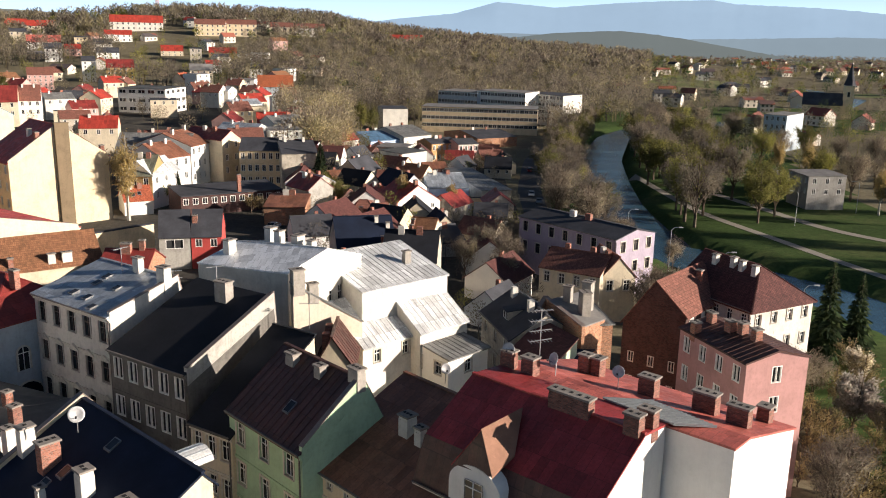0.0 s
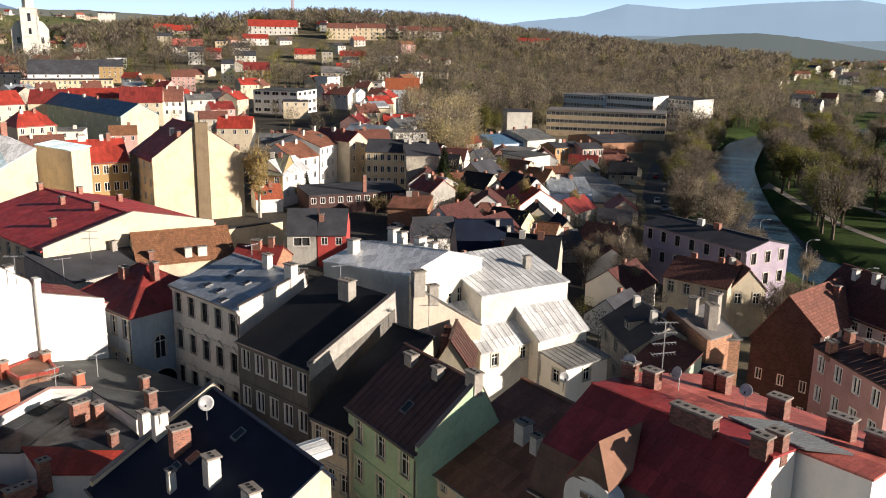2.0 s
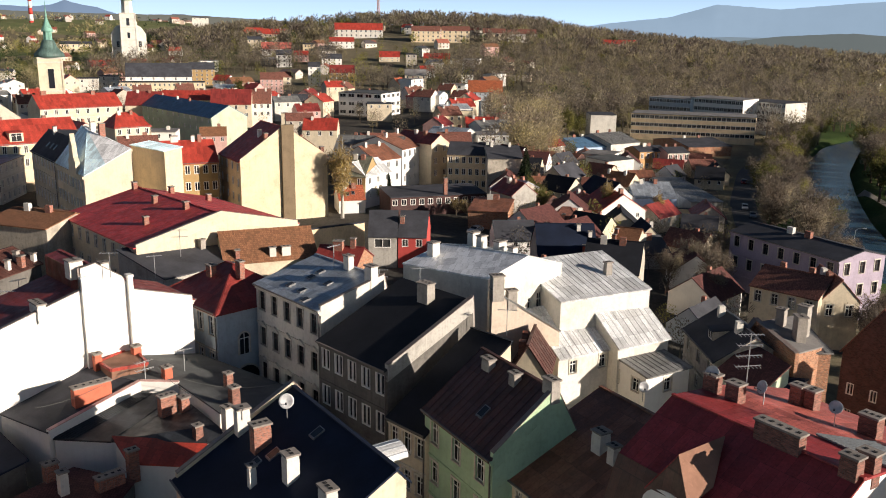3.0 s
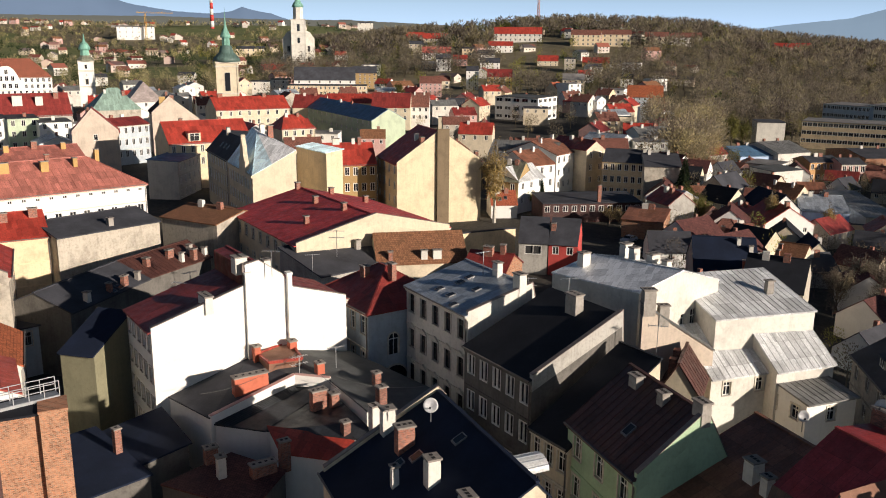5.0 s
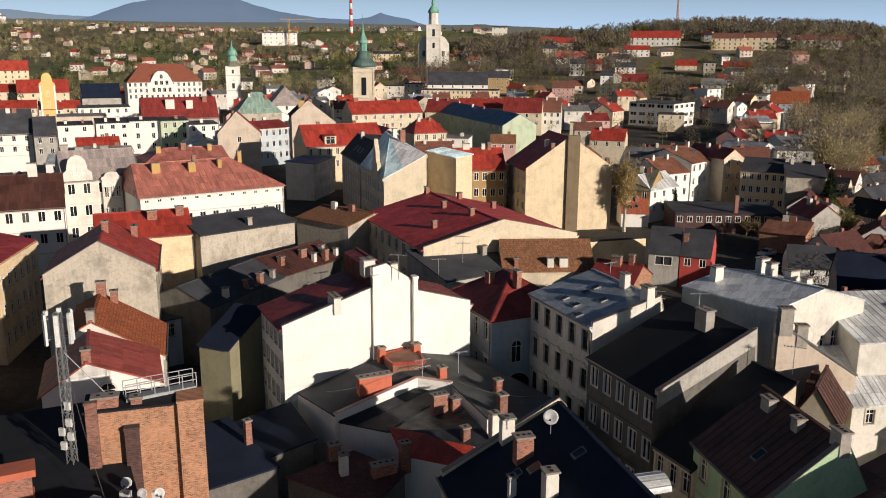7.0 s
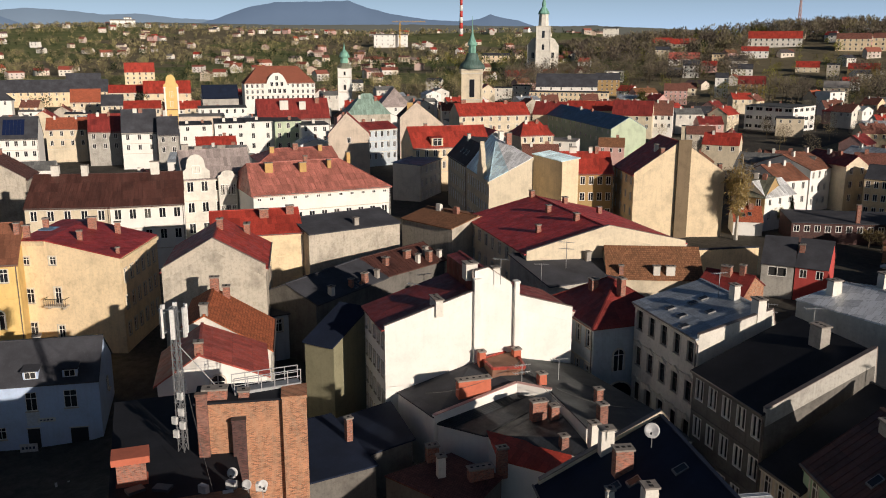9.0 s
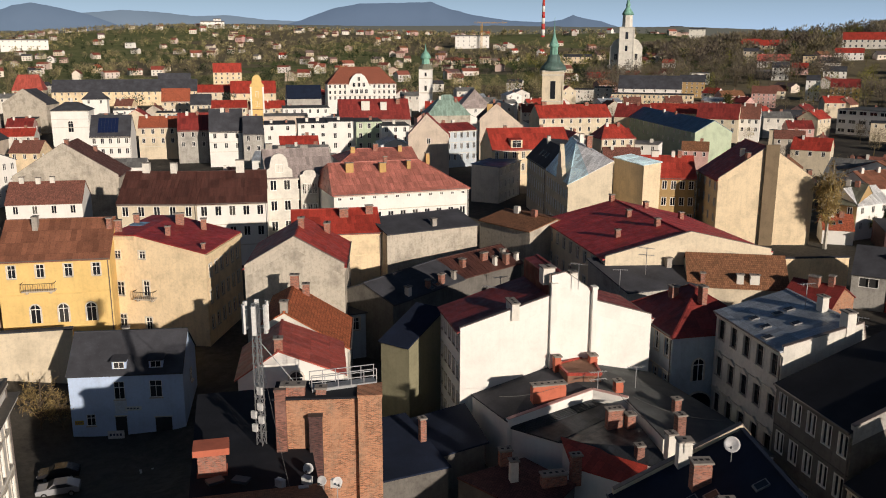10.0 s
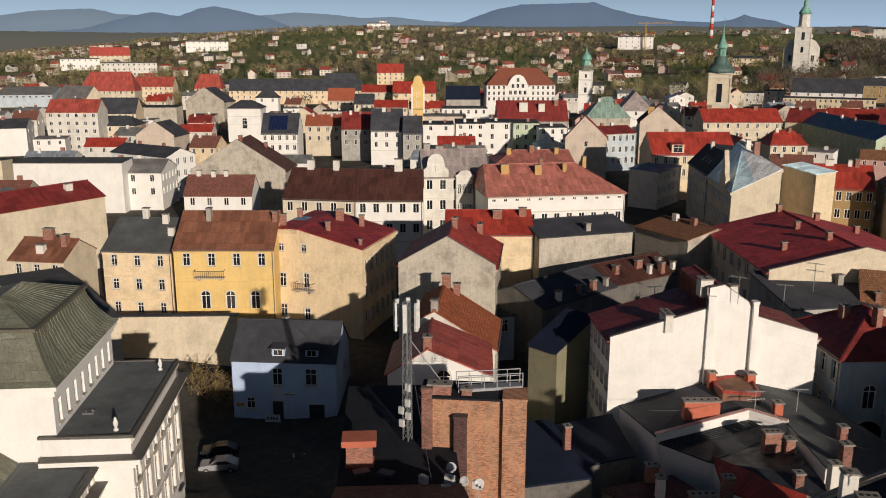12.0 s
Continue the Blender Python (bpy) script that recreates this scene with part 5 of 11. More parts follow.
house('tenement_house', 'plain grey fire wall house', -441.61, 128.2, 20.62, 12.0, 57.32, 11.8, [(0.0, 0.0), (1.0, 0.3)], z0=0.2, wall='stone', cover='slate', cornice=False, wins=())
house('tenement_house', 'grey blank gabled house with slate roof', -438.38, 153.88, 14.0, 21.02, 134.91, 14.0, [(0.0, 0.0), (0.5, 6.95), (1.0, 0.0)], wall='stone', cover='slate', fire='l', cornice=False)
house('tenement_house', 'white corner house with pyramid roof and arched window', -369.28, 146.15, 14.84, 12, 57.3, 15.0, [(0, 0), (0.5, 3.09), (1, 0.0)], z0=0.2, wall='white', cover='slate', hip=(5, 5), wins=(), arches=(('f', 0.5, 6.0, 2.0, 4.5, True),), chims=((0, 0.2, 1.8, 0.8, 0.8, 'white', 0),))
house('tenement_house', 'small white pavilion with dark roof', -426.19, 180.48, 11.35, 7.0, 57.64, 15.7, [(0.0, 0.0), (0.5, 3.29), (1.0, 0.0)], z0=0.3, wall='white', cover='slate', hip=(3, 3), cornice=False, wins=(('f', 2, 1, 0),))
house('tenement_house', 'white house with solar panels on slate roof', -286.6, 126.56, 12.82, 13.0, 56.85, 11.9, [(0.0, 0.0), (0.5, 6.57), (1.0, 0.0)], z0=0.1, chims=((-1.92, 0.7, 1.3, 1.15, 0.7, 'brick', 0), (1.28, 0.7, 1.3, 1.15, 0.7, 'white', 0)), wall='white', cover='slate', solar=((-4, -5.5, 6, 3),), wins=(('f', 5, 2, 0),))
house('tenement_house', 'cream house with red brown roof', -305.36, 152.61, 13.69, 11.0, 56.96, 11.9, [(0.0, 0.0), (0.5, 3.68), (1.0, 0.0)], z0=0.1, chims=((-4.11, -0.7, 1.3, 0.7, 0.7, 'white', 0), (3.01, -0.7, 1.3, 0.7, 0.7, 'white', 0)), wall='cream', cover='tile', wins=(('f', 4, 2, 0),))
house('tenement_house', 'grey house with dark red roof', -286.56, 156.74, 10.64, 12.0, 56.91, 11.9, [(0.0, 0.0), (0.5, 5.77), (1.0, 0.0)], z0=0.1, chims=((-2.13, -0.7, 1.3, 1.0, 0.7, 'white', 0), (1.49, -0.7, 1.3, 1.0, 0.7, 'brick', 0)), wall='grey', cover='darkred', wins=(('f', 3, 2, 0),))
house('tenement_house', 'white house with dark mansard roof', -270.12, 160.26, 11.27, 12.0, 56.89, 12.4, [(0.0, 0.0), (0.5, 7.36), (1.0, 0.0)], z0=0.1, chims=((-1.13, -0.7, 1.3, 1.2999999999999998, 0.7, 'white', 0), (0.68, -0.7, 1.3, 1.2999999999999998, 0.7, 'brick', 0)), wall='white', cover='slate', wins=(('f', 3, 2, 0),))
house('tenement_house', 'dark house with slate roof', -260.72, 165.28, 6.74, 12.0, 56.85, 11.9, [(0.0, 0.0), (0.5, 5.63), (1.0, 0.0)], z0=0.1, chims=((-1.69, 0.7, 1.3, 0.85, 0.7, 'brick', 0), (1.21, 0.7, 1.3, 0.85, 0.7, 'brick', 0)), wall='grey', cover='slate', wins=(('f', 2, 2, 0),))
house('tenement_house', 'cream house with brick red roof', -441.12, 231.41, 14.9, 12.0, 57.52, 11.5, [(0.0, 0.0), (0.5, 6.61), (1.0, 0.0)], z0=0.5, wall='cream', cover='tile', wins=(('f', 4, 2, 0),))
house('tenement_house', 'cream house with dark grey roof', -408.47, 228.11, 10.46, 12.0, 57.42, 11.6, [(0.0, 0.0), (0.5, 5.0), (1.0, 0.0)], z0=0.4, wall='cream', cover='slate', wins=(('f', 4, 2, 0),))
house('tenement_house', 'long cream house with blue grey roof', -579.68, 267.33, 94.45, 14.0, 57.93, 9.9, [(0.0, 0.0), (0.5, 7.68), (1.0, 0.0)], z0=1.1, wall='sand', cover='slate', cornice=False, wins=(('f', 22, 2, 0),))
house('tenement_house', 'house with bright red metal roof', -493.7, 286.2, 21.86, 14.0, 57.85, 12.1, [(0.0, 0.0), (0.5, 4.37), (1.0, 0.0)], z0=0.9, wall='cream', cover='redmetal', wins=(('f', 5, 2, 0),))
house('tenement_house', 'house with red hipped roof', -378.42, 226.73, 16.97, 12.0, 57.32, 11.6, [(0.0, 0.0), (0.5, 3.27), (1.0, 0.0)], z0=0.4, wall='cream', cover='redmetal', wins=(('f', 5, 2, 0),))
house('tenement_house', 'large house with bright red roof', -470.56, 298.97, 27.45, 16.0, 57.8, 12.1, [(0.0, 0.0), (0.5, 7.05), (1.0, 0.0)], z0=0.9, wall='paleyellow', cover='redmetal', wins=(('f', 5, 2, 0),))
house('tenement_house', 'white town house with dark flat roof', -269.89, 182.39, 11.29, 12, 57, 13.6, [(0, 0), (1, 0.3)], wall='white', cover='slate', cornice=False, wins=(('f', 2, 1, 0, (1.1, 1.5)), ('f', 3, 1, 1, (1.1, 1.5))), chims=((-3, -2, 1.3, 1.0, 0.7, 'white', 2), (2.5, -1, 1.2, 0.8, 0.7, 'brick', 1)))
house('tenement_house', 'white plaster town house with dark flat roof', -263.02, 192.12, 10.88, 12, 57, 14.0, [(0, 0), (1, 0.73)], wall='white', cover='slate', cornice=False, wins=(('f', 3, 3, 0),), size=(1.2, 1.3), storey=3.1, chims=((-2, -3, 1.5, 1.0, 0.7, 'white', 2), (2, -2, 1.5, 1.2, 0.7, 'white', 2)))
house('tenement_house', 'tall white town house with flat roof', -257.16, 201.06, 10.45, 12, 57, 14.4, [(0, 0), (1, 0.33)], wall='white', cover='slate', cornice=False, wins=(('f', 2, 3, 0),), size=(1.1, 1.8), storey=3.6, chims=((-1, -2, 1.3, 1.0, 0.7, 'white', 2),))
house('tenement_house', 'pale green and white town house', -249.88, 207.93, 9.5, 12, 57, 14.4, [(0, 0), (1, 0.33)], wall='palegreen', cover='slate', cornice=False, wins=(('f', 3, 3, 0),), size=(1.1, 1.8), storey=3.6, chims=((1, -2, 1.3, 1.0, 0.7, 'brick', 2),))
house('tenement_house', 'white town house at the end of the row', -238.66, 211.11, 10.05, 11, 57, 13.4, [(0, 0), (1, 0.34)], wall='white', cover='grey', cornice=False, wins=(('f', 3, 3, 0),), size=(1.0, 1.6), storey=3.4, chims=((0, -1, 1.5, 1.0, 0.7, 'white', 2),))
house('tenement_house', 'beige rear building with flat roof', -305.94, 209.92, 17.94, 10, 57, 13.0, [(0, 0), (1, 0.31)], wall='pinkstone', cover='palegrey', cornice=False, wins=())
house('tenement_house', 'rear house with faded red roof and stone gable', -164.9, 139.78, 19.02, 13, 62, 14.2, [(0, 0), (0.5, 2.29), (1, 0.0)], wall='pinkstone', cover='fadedred', cornice=False, wins=(), hip=(5, 0), chims=((-6, -2, 1.5, 1.1, 0.8, 'ochre', 2), (0, -1, 1.6, 1.2, 0.8, 'brick', 2), (6, -2, 1.5, 1.0, 0.8, 'ochre', 2)))
house('tenement_house', 'white flat roofed town building', -328.48, 236.36, 21.06, 12.0, 57.3, 13.7, [(0.0, 0.0), (1.0, 0.3)], z0=0.3, wall='white', cover='grey', cornice=False, wins=(('f', 6, 1, 0),))
house('tenement_house', 'hall with dark navy roof', -404.19, 289.56, 19.15, 14.0, 57.58, 12.4, [(0.0, 0.0), (0.5, 6.9), (1.0, 0.0)], z0=0.6, wall='grey', cover='navy', cornice=False, wins=())
house('tenement_house', 'house with dark red roof and tall white chimneys', -260.22, 219.63, 27.26, 14, 57, 13.8, [(0, 0), (0.5, 7.27), (1, 0.0)], z0=0.2, wall='grey', cover='darkred', wins=(), chims=((-3.4, -3.4, 3.0, 3.2, 1.2, 'white', 3), (3.6, -3.4, 2.6, 2.4, 1.2, 'white', 2), (9.5, -1.4, 1.6, 1.6, 1.2, 'brick', 2)))
house('town_hall', 'white town hall with red brown hipped tile roof', -421.78, 345.24, 42.16, 20, 57.8, 18.0, [(0, 0), (0.5, 9.84), (1, 0.0)], z0=1.0, wall='white', cover='halltile', size=(1.2, 2.0), wins=(('f', 14, 3, 0),), hip=(9, 9), category='town hall')
house('tenement_house', 'stone coloured gabled house with weathered end wall', -203.5, 195.5, 14.0, 13.0, 136.0, 13.4, [(0, 0), (0.55, 6.6), (1, 0)], wall='pinkstone', cover='redmetal', fire='l', wins=(('l', 1, 1, 0),), cornice=False, chims=((-3.5, 1.62, 1.3, 0.85, 0.7, 'brick', 0), (2.52, 1.62, 1.3, 0.85, 0.7, 'brick', 0)))
house('tenement_house', 'pale blue house with dark red roof on the shaded street', -214.34, 215.81, 15.53, 12, 78, 13.0, [(0, 0), (0.5, 2.09), (1, 0.0)], wall='paleblue', cover='darkred', wins=(('f', 6, 3, 0),), size=(1.0, 1.9), storey=3.8, chims=((-2, 0.7, 1.3, 1.15, 0.7, 'brick', 0), (2, 0.7, 1.3, 1.15, 0.7, 'white', 0)))
house('tenement_house', 'house with pale green hipped metal roof', -271.39, 270.81, 19.07, 14, 57, 12.5, [(0, 0), (0.5, 8.1), (1, 0.0)], wall='stone', cover='greenpatina', hip=(8, 7), cornice=False, wins=(), chims=((-3, -1.5, 1.3, 0.9, 0.7, 'white', 2), (4, -2.5, 1.5, 1.2, 0.7, 'brick', 2)))
house('tenement_house', 'white house with grey pink gabled roof', -299.0, 318.0, 18.0, 16.0, 140.0, 12.0, [(0, 0), (0.5, 8.6), (1, 0)], wall='white', cover='pinkgrey', cornice=False, hip=(5, 0), wins=(('l', 3, 1, 0),))
house('tenement_house', 'brown roofed house with a pale blank chimney wall', -217.5, 246.0, 18.0, 16.0, 136.0, 12.5, [(0, 0), (0.62, 8.0), (1, 2.5)], wall='pinkstone', cover='brown', fire='l', cornice=False, chims=((-8, 4.2, 2.4, 1.0, 2.2, 'ochre', 3), (-8, 1.0, 1.5, 1.0, 1.4, 'brick', 2), (2, 2, 1.5, 1.2, 0.8, 'brick', 2)))
house('tenement_house', 'pale yellow house with bright red roof and gable', -161.78, 194.69, 23.4, 14, 57, 12.9, [(0, 0), (0.5, 5.34), (1, 0.0)], wall='paleyellow', cover='redmetal', wins=(('f', 9, 2, 0),), size=(0.9, 1.9), dorm=((-4.5, -6.6, 3.4, 2.6),), chims=((-6, 0.7, 1.3, 1.0, 0.7, 'brick', 2), (5, 0.7, 1.3, 1.0, 0.7, 'brick', 2)))
house('tenement_house', 'shaded grey house with blue metal roof', -157.75, 177.69, 16.18, 8.0, 110.15, 10.0, [(0.0, 0.0), (1.0, 0.4)], wall='offwhite', cover='bluemetal', wins=(('f', 5, 3, 0),), size=(1.0, 1.8))
house('tenement_house', 'cream house with broad red roof', -220.03, 293.28, 31.36, 14.0, 57.02, 12.7, [(0.0, 0.0), (0.5, 4.79), (1.0, 0.0)], z0=0.3, chims=((-11.63, -0.05, 1.4, 2.0, 0.8, 'brick', 3), (6.84, -0.62, 1.4, 1.6, 0.8, 'brick', 3)), wall='cream', cover='redmetal', wins=(('f', 8, 2, 0),))
house('tenement_house', 'small cream house with red hipped roof', -165.48, 244.58, 11.75, 11.0, 56.73, 11.9, [(0.0, 0.0), (0.5, 4.06), (1.0, 0.0)], z0=0.1, chims=((-2.35, -0.7, 1.3, 1.0, 0.7, 'white', 0), (1.65, -0.7, 1.3, 1.0, 0.7, 'brick', 0)), wall='cream', cover='redmetal', hip=(3, 3), wins=(('f', 4, 2, 0),))
house('tenement_house', 'long house with blue metal roof', -179.44, 306.47, 76.4, 13.69, -37.55, 12.0, [(0.0, 0.0), (0.5, 4.01), (1.0, 0.0)], chims=((-7.64, -0.7, 1.3, 1.2999999999999998, 0.7, 'white', 0), (4.58, -0.7, 1.3, 1.2999999999999998, 0.7, 'brick', 0)), wall='palegreen', cover='bluemetal', wins=(('f', 14, 2, 0),), size=(0.8, 1.2), cornice=False)
house('tenement_house', 'house with long red roof', -209.34, 359.22, 22.78, 14.0, 23.08, 11.6, [(0.0, 0.0), (0.5, 3.8), (1.0, 0.0)], z0=0.4, chims=((-5.69, 0.7, 1.3, 0.85, 0.7, 'brick', 0), (4.1, 0.7, 1.3, 0.85, 0.7, 'brick', 0)), wall='cream', cover='redmetal', cornice=False, wins=())
house('tenement_house', 'gabled house with dark red roof', -186.27, 356.8, 17.69, 12.0, 22.37, 10.6, [(0.0, 0.0), (0.5, 6.0), (1.0, 0.0)], z0=0.4, chims=((-2.65, 0.7, 1.3, 1.15, 0.7, 'brick', 0), (1.77, 0.7, 1.3, 1.15, 0.7, 'white', 0)), wall='cream', cover='darkred', cornice=False, wins=(('f', 4, 2, 0),))
house('tenement_house', 'white house with brown roof', -176.51, 367.07, 8.62, 10.0, 22.56, 10.6, [(0.0, 0.0), (0.5, 5.96), (1.0, 0.0)], z0=0.4, chims=((-2.59, -0.7, 1.3, 0.7, 0.7, 'white', 0), (1.9, -0.7, 1.3, 0.7, 0.7, 'white', 0)), wall='white', cover='darktile', cornice=False, wins=(('f', 3, 2, 0),))
house('tenement_house', 'house with dark red roof', -210.56, 326.59, 14.22, 14.0, 22.18, 11.7, [(0.0, 0.0), (0.5, 5.04), (1.0, 0.0)], z0=0.3, chims=((-2.84, -0.7, 1.3, 1.0, 0.7, 'white', 0), (1.99, -0.7, 1.3, 1.0, 0.7, 'brick', 0)), wall='cream', cover='darkred', cornice=False, wins=())
house('school_building', 'long cream flat roofed building', -309.34, 500.26, 52.12, 12.0, 27.69, 8.7, [(0.0, 0.0), (1.0, 0.3)], z0=2.3, wall='paleyellow', cover='slate', cornice=False, wins=(('f', 18, 2, 0),))
house('hall_building', 'white building with black roof', -321.39, 516.02, 41.56, 14.0, 30.28, 11.4, [(0.0, 0.0), (0.5, 8.33), (1.0, 0.0)], z0=2.6, wall='white', cover='slate', cornice=False, wins=(('f', 6, 1, 0),))
house('apartment_block', 'grey white flat roofed block', -366.01, 502.96, 13.27, 10.0, 29.26, 9.3, [(0.0, 0.0), (1.0, 0.3)], z0=2.7, wall='offwhite', cover='slate', cornice=False, wins=(('f', 2, 2, 0),))
house('apartment_block', 'small white cube shaped block', -360.32, 517.52, 12.28, 10.0, 30.28, 10.0, [(0.0, 0.0), (1.0, 0.3)], z0=3.0, wall='offwhite', cover='slate', cornice=False, wins=(('f', 2, 2, 0),))
house('office_building', 'white concrete office block with ribbon windows', -147.81, 436.17, 25.11, 22.0, -9.0, 12.5, [(0.0, 0.0), (1.0, 0.2)], wall='white', cover='grey', wins=(('f', 5, 3, 0, (3.4, 1.6)), ('r', 4, 3, 0, (3.0, 1.6))), storey=4.2, cornice=False)
house('tenement_house', 'white house with rusty roof', -73.01, 230.34, 11.72, 16.0, 78.15, 11.0, [(0.0, 0.0), (0.5, 3.0), (1.0, 0.0)], chims=((5.13, -0.29, 1.4, 0.8, 0.8, 'white', 2), (-3.02, -1.22, 1.4, 0.8, 0.8, 'white', 2)), wall='white', cover='rust', wins=(('f', 4, 3, 0),), size=(0.9, 1.6), cornice=False)
house('tenement_house', 'house with long grey green roof', -78.02, 231.82, 19.01, 12.0, 6.51, 10.0, [(0.0, 0.0), (0.5, 3.2), (1.0, 0.0)], chims=((-4.75, 0.7, 1.3, 0.85, 0.7, 'brick', 0), (3.42, 0.7, 1.3, 0.85, 0.7, 'brick', 0)), wall='grey', cover='greymetal', cornice=False)
house('tenement_house', 'cream gabled house with red roof', -64.74, 236.93, 16.0, 6.55, 145.87, 12.0, [(0.0, 0.0), (0.5, 2.28), (1.0, 0.0)], chims=((-2.4, 0.7, 1.3, 1.15, 0.7, 'brick', 0), (1.6, 0.7, 1.3, 1.15, 0.7, 'white', 0)), wall='cream', cover='darkred', wins=(('l', 2, 3, 0),), size=(0.9, 1.6), cornice=False)
house('tenement_house', 'white house with brown metal roof', -72.14, 213.77, 9.11, 13.0, 61.86, 10.0, [(0.0, 0.0), (0.5, 3.0), (1.0, 0.0)], chims=((-2.73, -0.7, 1.3, 0.7, 0.7, 'white', 0), (2.0, -0.7, 1.3, 0.7, 0.7, 'white', 0)), wall='white', cover='rust', wins=(('f', 3, 2, 0),), size=(0.9, 1.6), cornice=False)
house('tenement_house', 'yellow house with green metal roof', -69.63, 198.73, 5.6, 10.0, -1.61, 8.0, [(0.0, 0.0), (0.5, 4.0), (1.0, 0.0)], chims=((-1.12, -0.7, 1.3, 1.0, 0.7, 'white', 0), (0.78, -0.7, 1.3, 1.0, 0.7, 'brick', 0)), wall='ochre', cover='copper', wins=(('f', 2, 1, 0),), cornice=False)
house('tenement_house', 'white house with silver metal roof', -69.12, 200.02, 10.8, 8.0, 73.26, 8.0, [(0.0, 0.0), (0.5, 3.0), (1.0, 0.0)], chims=((-1.08, -0.7, 1.3, 1.2999999999999998, 0.7, 'white', 0), (0.65, -0.7, 1.3, 1.2999999999999998, 0.7, 'brick', 0)), wall='white', cover='silver', wins=(('f', 3, 2, 0),), size=(0.9, 1.4), cornice=False)
house('warehouse', 'long brick warehouse with flat dark roof', -51.1, 197.12, 23.51, 11.0, 31.59, 4.6, [(0.0, 0.0), (1.0, 0.6)], chims=((1.65, -5.0, 4.0, 0.8, 0.8, 'brick', 1),), wall='darkbrick', cover='slate', wins=(('f', 11, 1, 0),), storey=2.6, size=(1.1, 1.3), cornice=False)
house('tenement_house', 'sand coloured house with slate roof', -49.42, 231.45, 10.9, 12.0, 5.21, 10.0, [(0.0, 0.0), (0.5, 2.6), (1.0, 0.0)], chims=((4.95, -1.26, 1.2, 0.8, 0.8, 'white', 2),), wall='sand', cover='slate', wins=(('f', 6, 3, 0),), size=(0.9, 1.6), storey=3.2)
house('tenement_house', 'blank stone coloured house with black roof', -39.57, 227.56, 9.3, 12.0, 17.32, 10.0, [(0.0, 0.0), (0.7, 2.2), (1.0, 0.0)], chims=((-2.79, 1.7, 1.3, 0.7, 0.7, 'white', 0), (2.05, 1.7, 1.3, 0.7, 0.7, 'white', 0)), wall='stone', cover='slate', cornice=False)
house('small_house', 'small white house with red roof and roof lights', -69.86, 190.61, 6.2, 8.0, 29.18, 3.5, [(0.0, 0.0), (0.5, 2.5), (1.0, 0.0)], chims=((-1.24, -0.7, 1.3, 1.0, 0.7, 'white', 0), (0.87, -0.7, 1.3, 1.0, 0.7, 'brick', 0)), sky=((-0.89, -2.6), (0.49, -2.28)), wall='white', cover='tile', wins=(('r', 2, 1, 0),), cornice=False)
house('small_house', 'low shed with red metal roof', -34.2, 183.93, 8.83, 7.0, -1.27, 4.0, [(0.0, 0.0), (1.0, 1.5)], chims=((-0.88, 2.8, 1.3, 1.2999999999999998, 0.7, 'white', 0), (0.53, 2.8, 1.3, 1.2999999999999998, 0.7, 'brick', 0)), wall='brick', cover='rust', cornice=False)
house('small_house', 'low house with blue metal roof', -31.16, 199.13, 7.75, 9.0, -36.89, 6.0, [(0.0, 0.0), (0.5, 2.14), (1.0, 0.0)], chims=((-1.94, 0.7, 1.3, 0.85, 0.7, 'brick', 0), (1.39, 0.7, 1.3, 0.85, 0.7, 'brick', 0)), wall='stone', cover='zinc', wins=(('f', 3, 1, 0),), cornice=False)
house('small_house', 'house with dark red roof', -31.17, 195.73, 9.0, 6.57, 132.66, 6.0, [(0.0, 0.0), (0.5, 2.44), (1.0, 0.0)], chims=((-1.35, 0.7, 1.3, 1.15, 0.7, 'brick', 0), (0.9, 0.7, 1.3, 1.15, 0.7, 'white', 0)), wall='grey', cover='darkred', cornice=False)
house('small_house', 'house with navy black tin roof', -13.86, 142.38, 9.81, 12.0, 14.48, 7.5, [(0.0, 0.0), (0.5, 4.7), (1.0, 0.0)], z0=-2, chims=((2.97, -4.73, 1.2, 1.0, 0.8, 'red', 2), (4.4, -5.26, 1.2, 0.8, 0.8, 'red', 1), (2.25, -1.0, 1.0, 0.6, 0.6, 'white', 1), (4.01, -2.16, 1.0, 0.6, 0.6, 'white', 1)), wall='grey', cover='navy', cornice=False)
house('small_house', 'house with black felt roof', -5.0, 135.48, 8.71, 12.0, -3.58, 8.0, [(0.0, 0.0), (0.5, 3.49), (1.0, 0.0)], z0=-2, chims=((-1.74, -0.7, 1.3, 1.0, 0.7, 'white', 0), (1.22, -0.7, 1.3, 1.0, 0.7, 'brick', 0)), wall='stone', cover='black', cornice=False)
house('small_house', 'cream gable house with dark roof', -3.68, 168.28, 5.06, 8.0, -13.21, 5.7, [(0.0, 0.0), (0.5, 2.5), (1.0, 0.0)], z0=-3.5, chims=((-2.03, -3.26, 1.2, 0.7, 0.7, 'brick', 1), (-2.03, -1.86, 1.2, 0.7, 0.7, 'brick', 1)), wall='cream', cover='browntile', cornice=False)
house('small_house', 'brown hipped roof house', -17.59, 183.77, 7.84, 8.0, 6.73, 4.7, [(0.0, 0.0), (0.5, 3.98), (1.0, 0.0)], z0=-3.5, chims=((-0.62, -2.29, 1.2, 0.7, 0.7, 'brick', 1),), wall='stone', cover='darktile', hip=(3, 3), cornice=False)
house('small_house', 'small cottage with brown roof', -15.27, 186.94, 6.17, 8.0, 31.52, 4.7, [(0.0, 0.0), (0.5, 2.5), (1.0, 0.0)], z0=-3.5, chims=((-0.93, 0.7, 1.3, 1.15, 0.7, 'brick', 0), (0.62, 0.7, 1.3, 1.15, 0.7, 'white', 0)), wall='stone', cover='darktile', cornice=False)
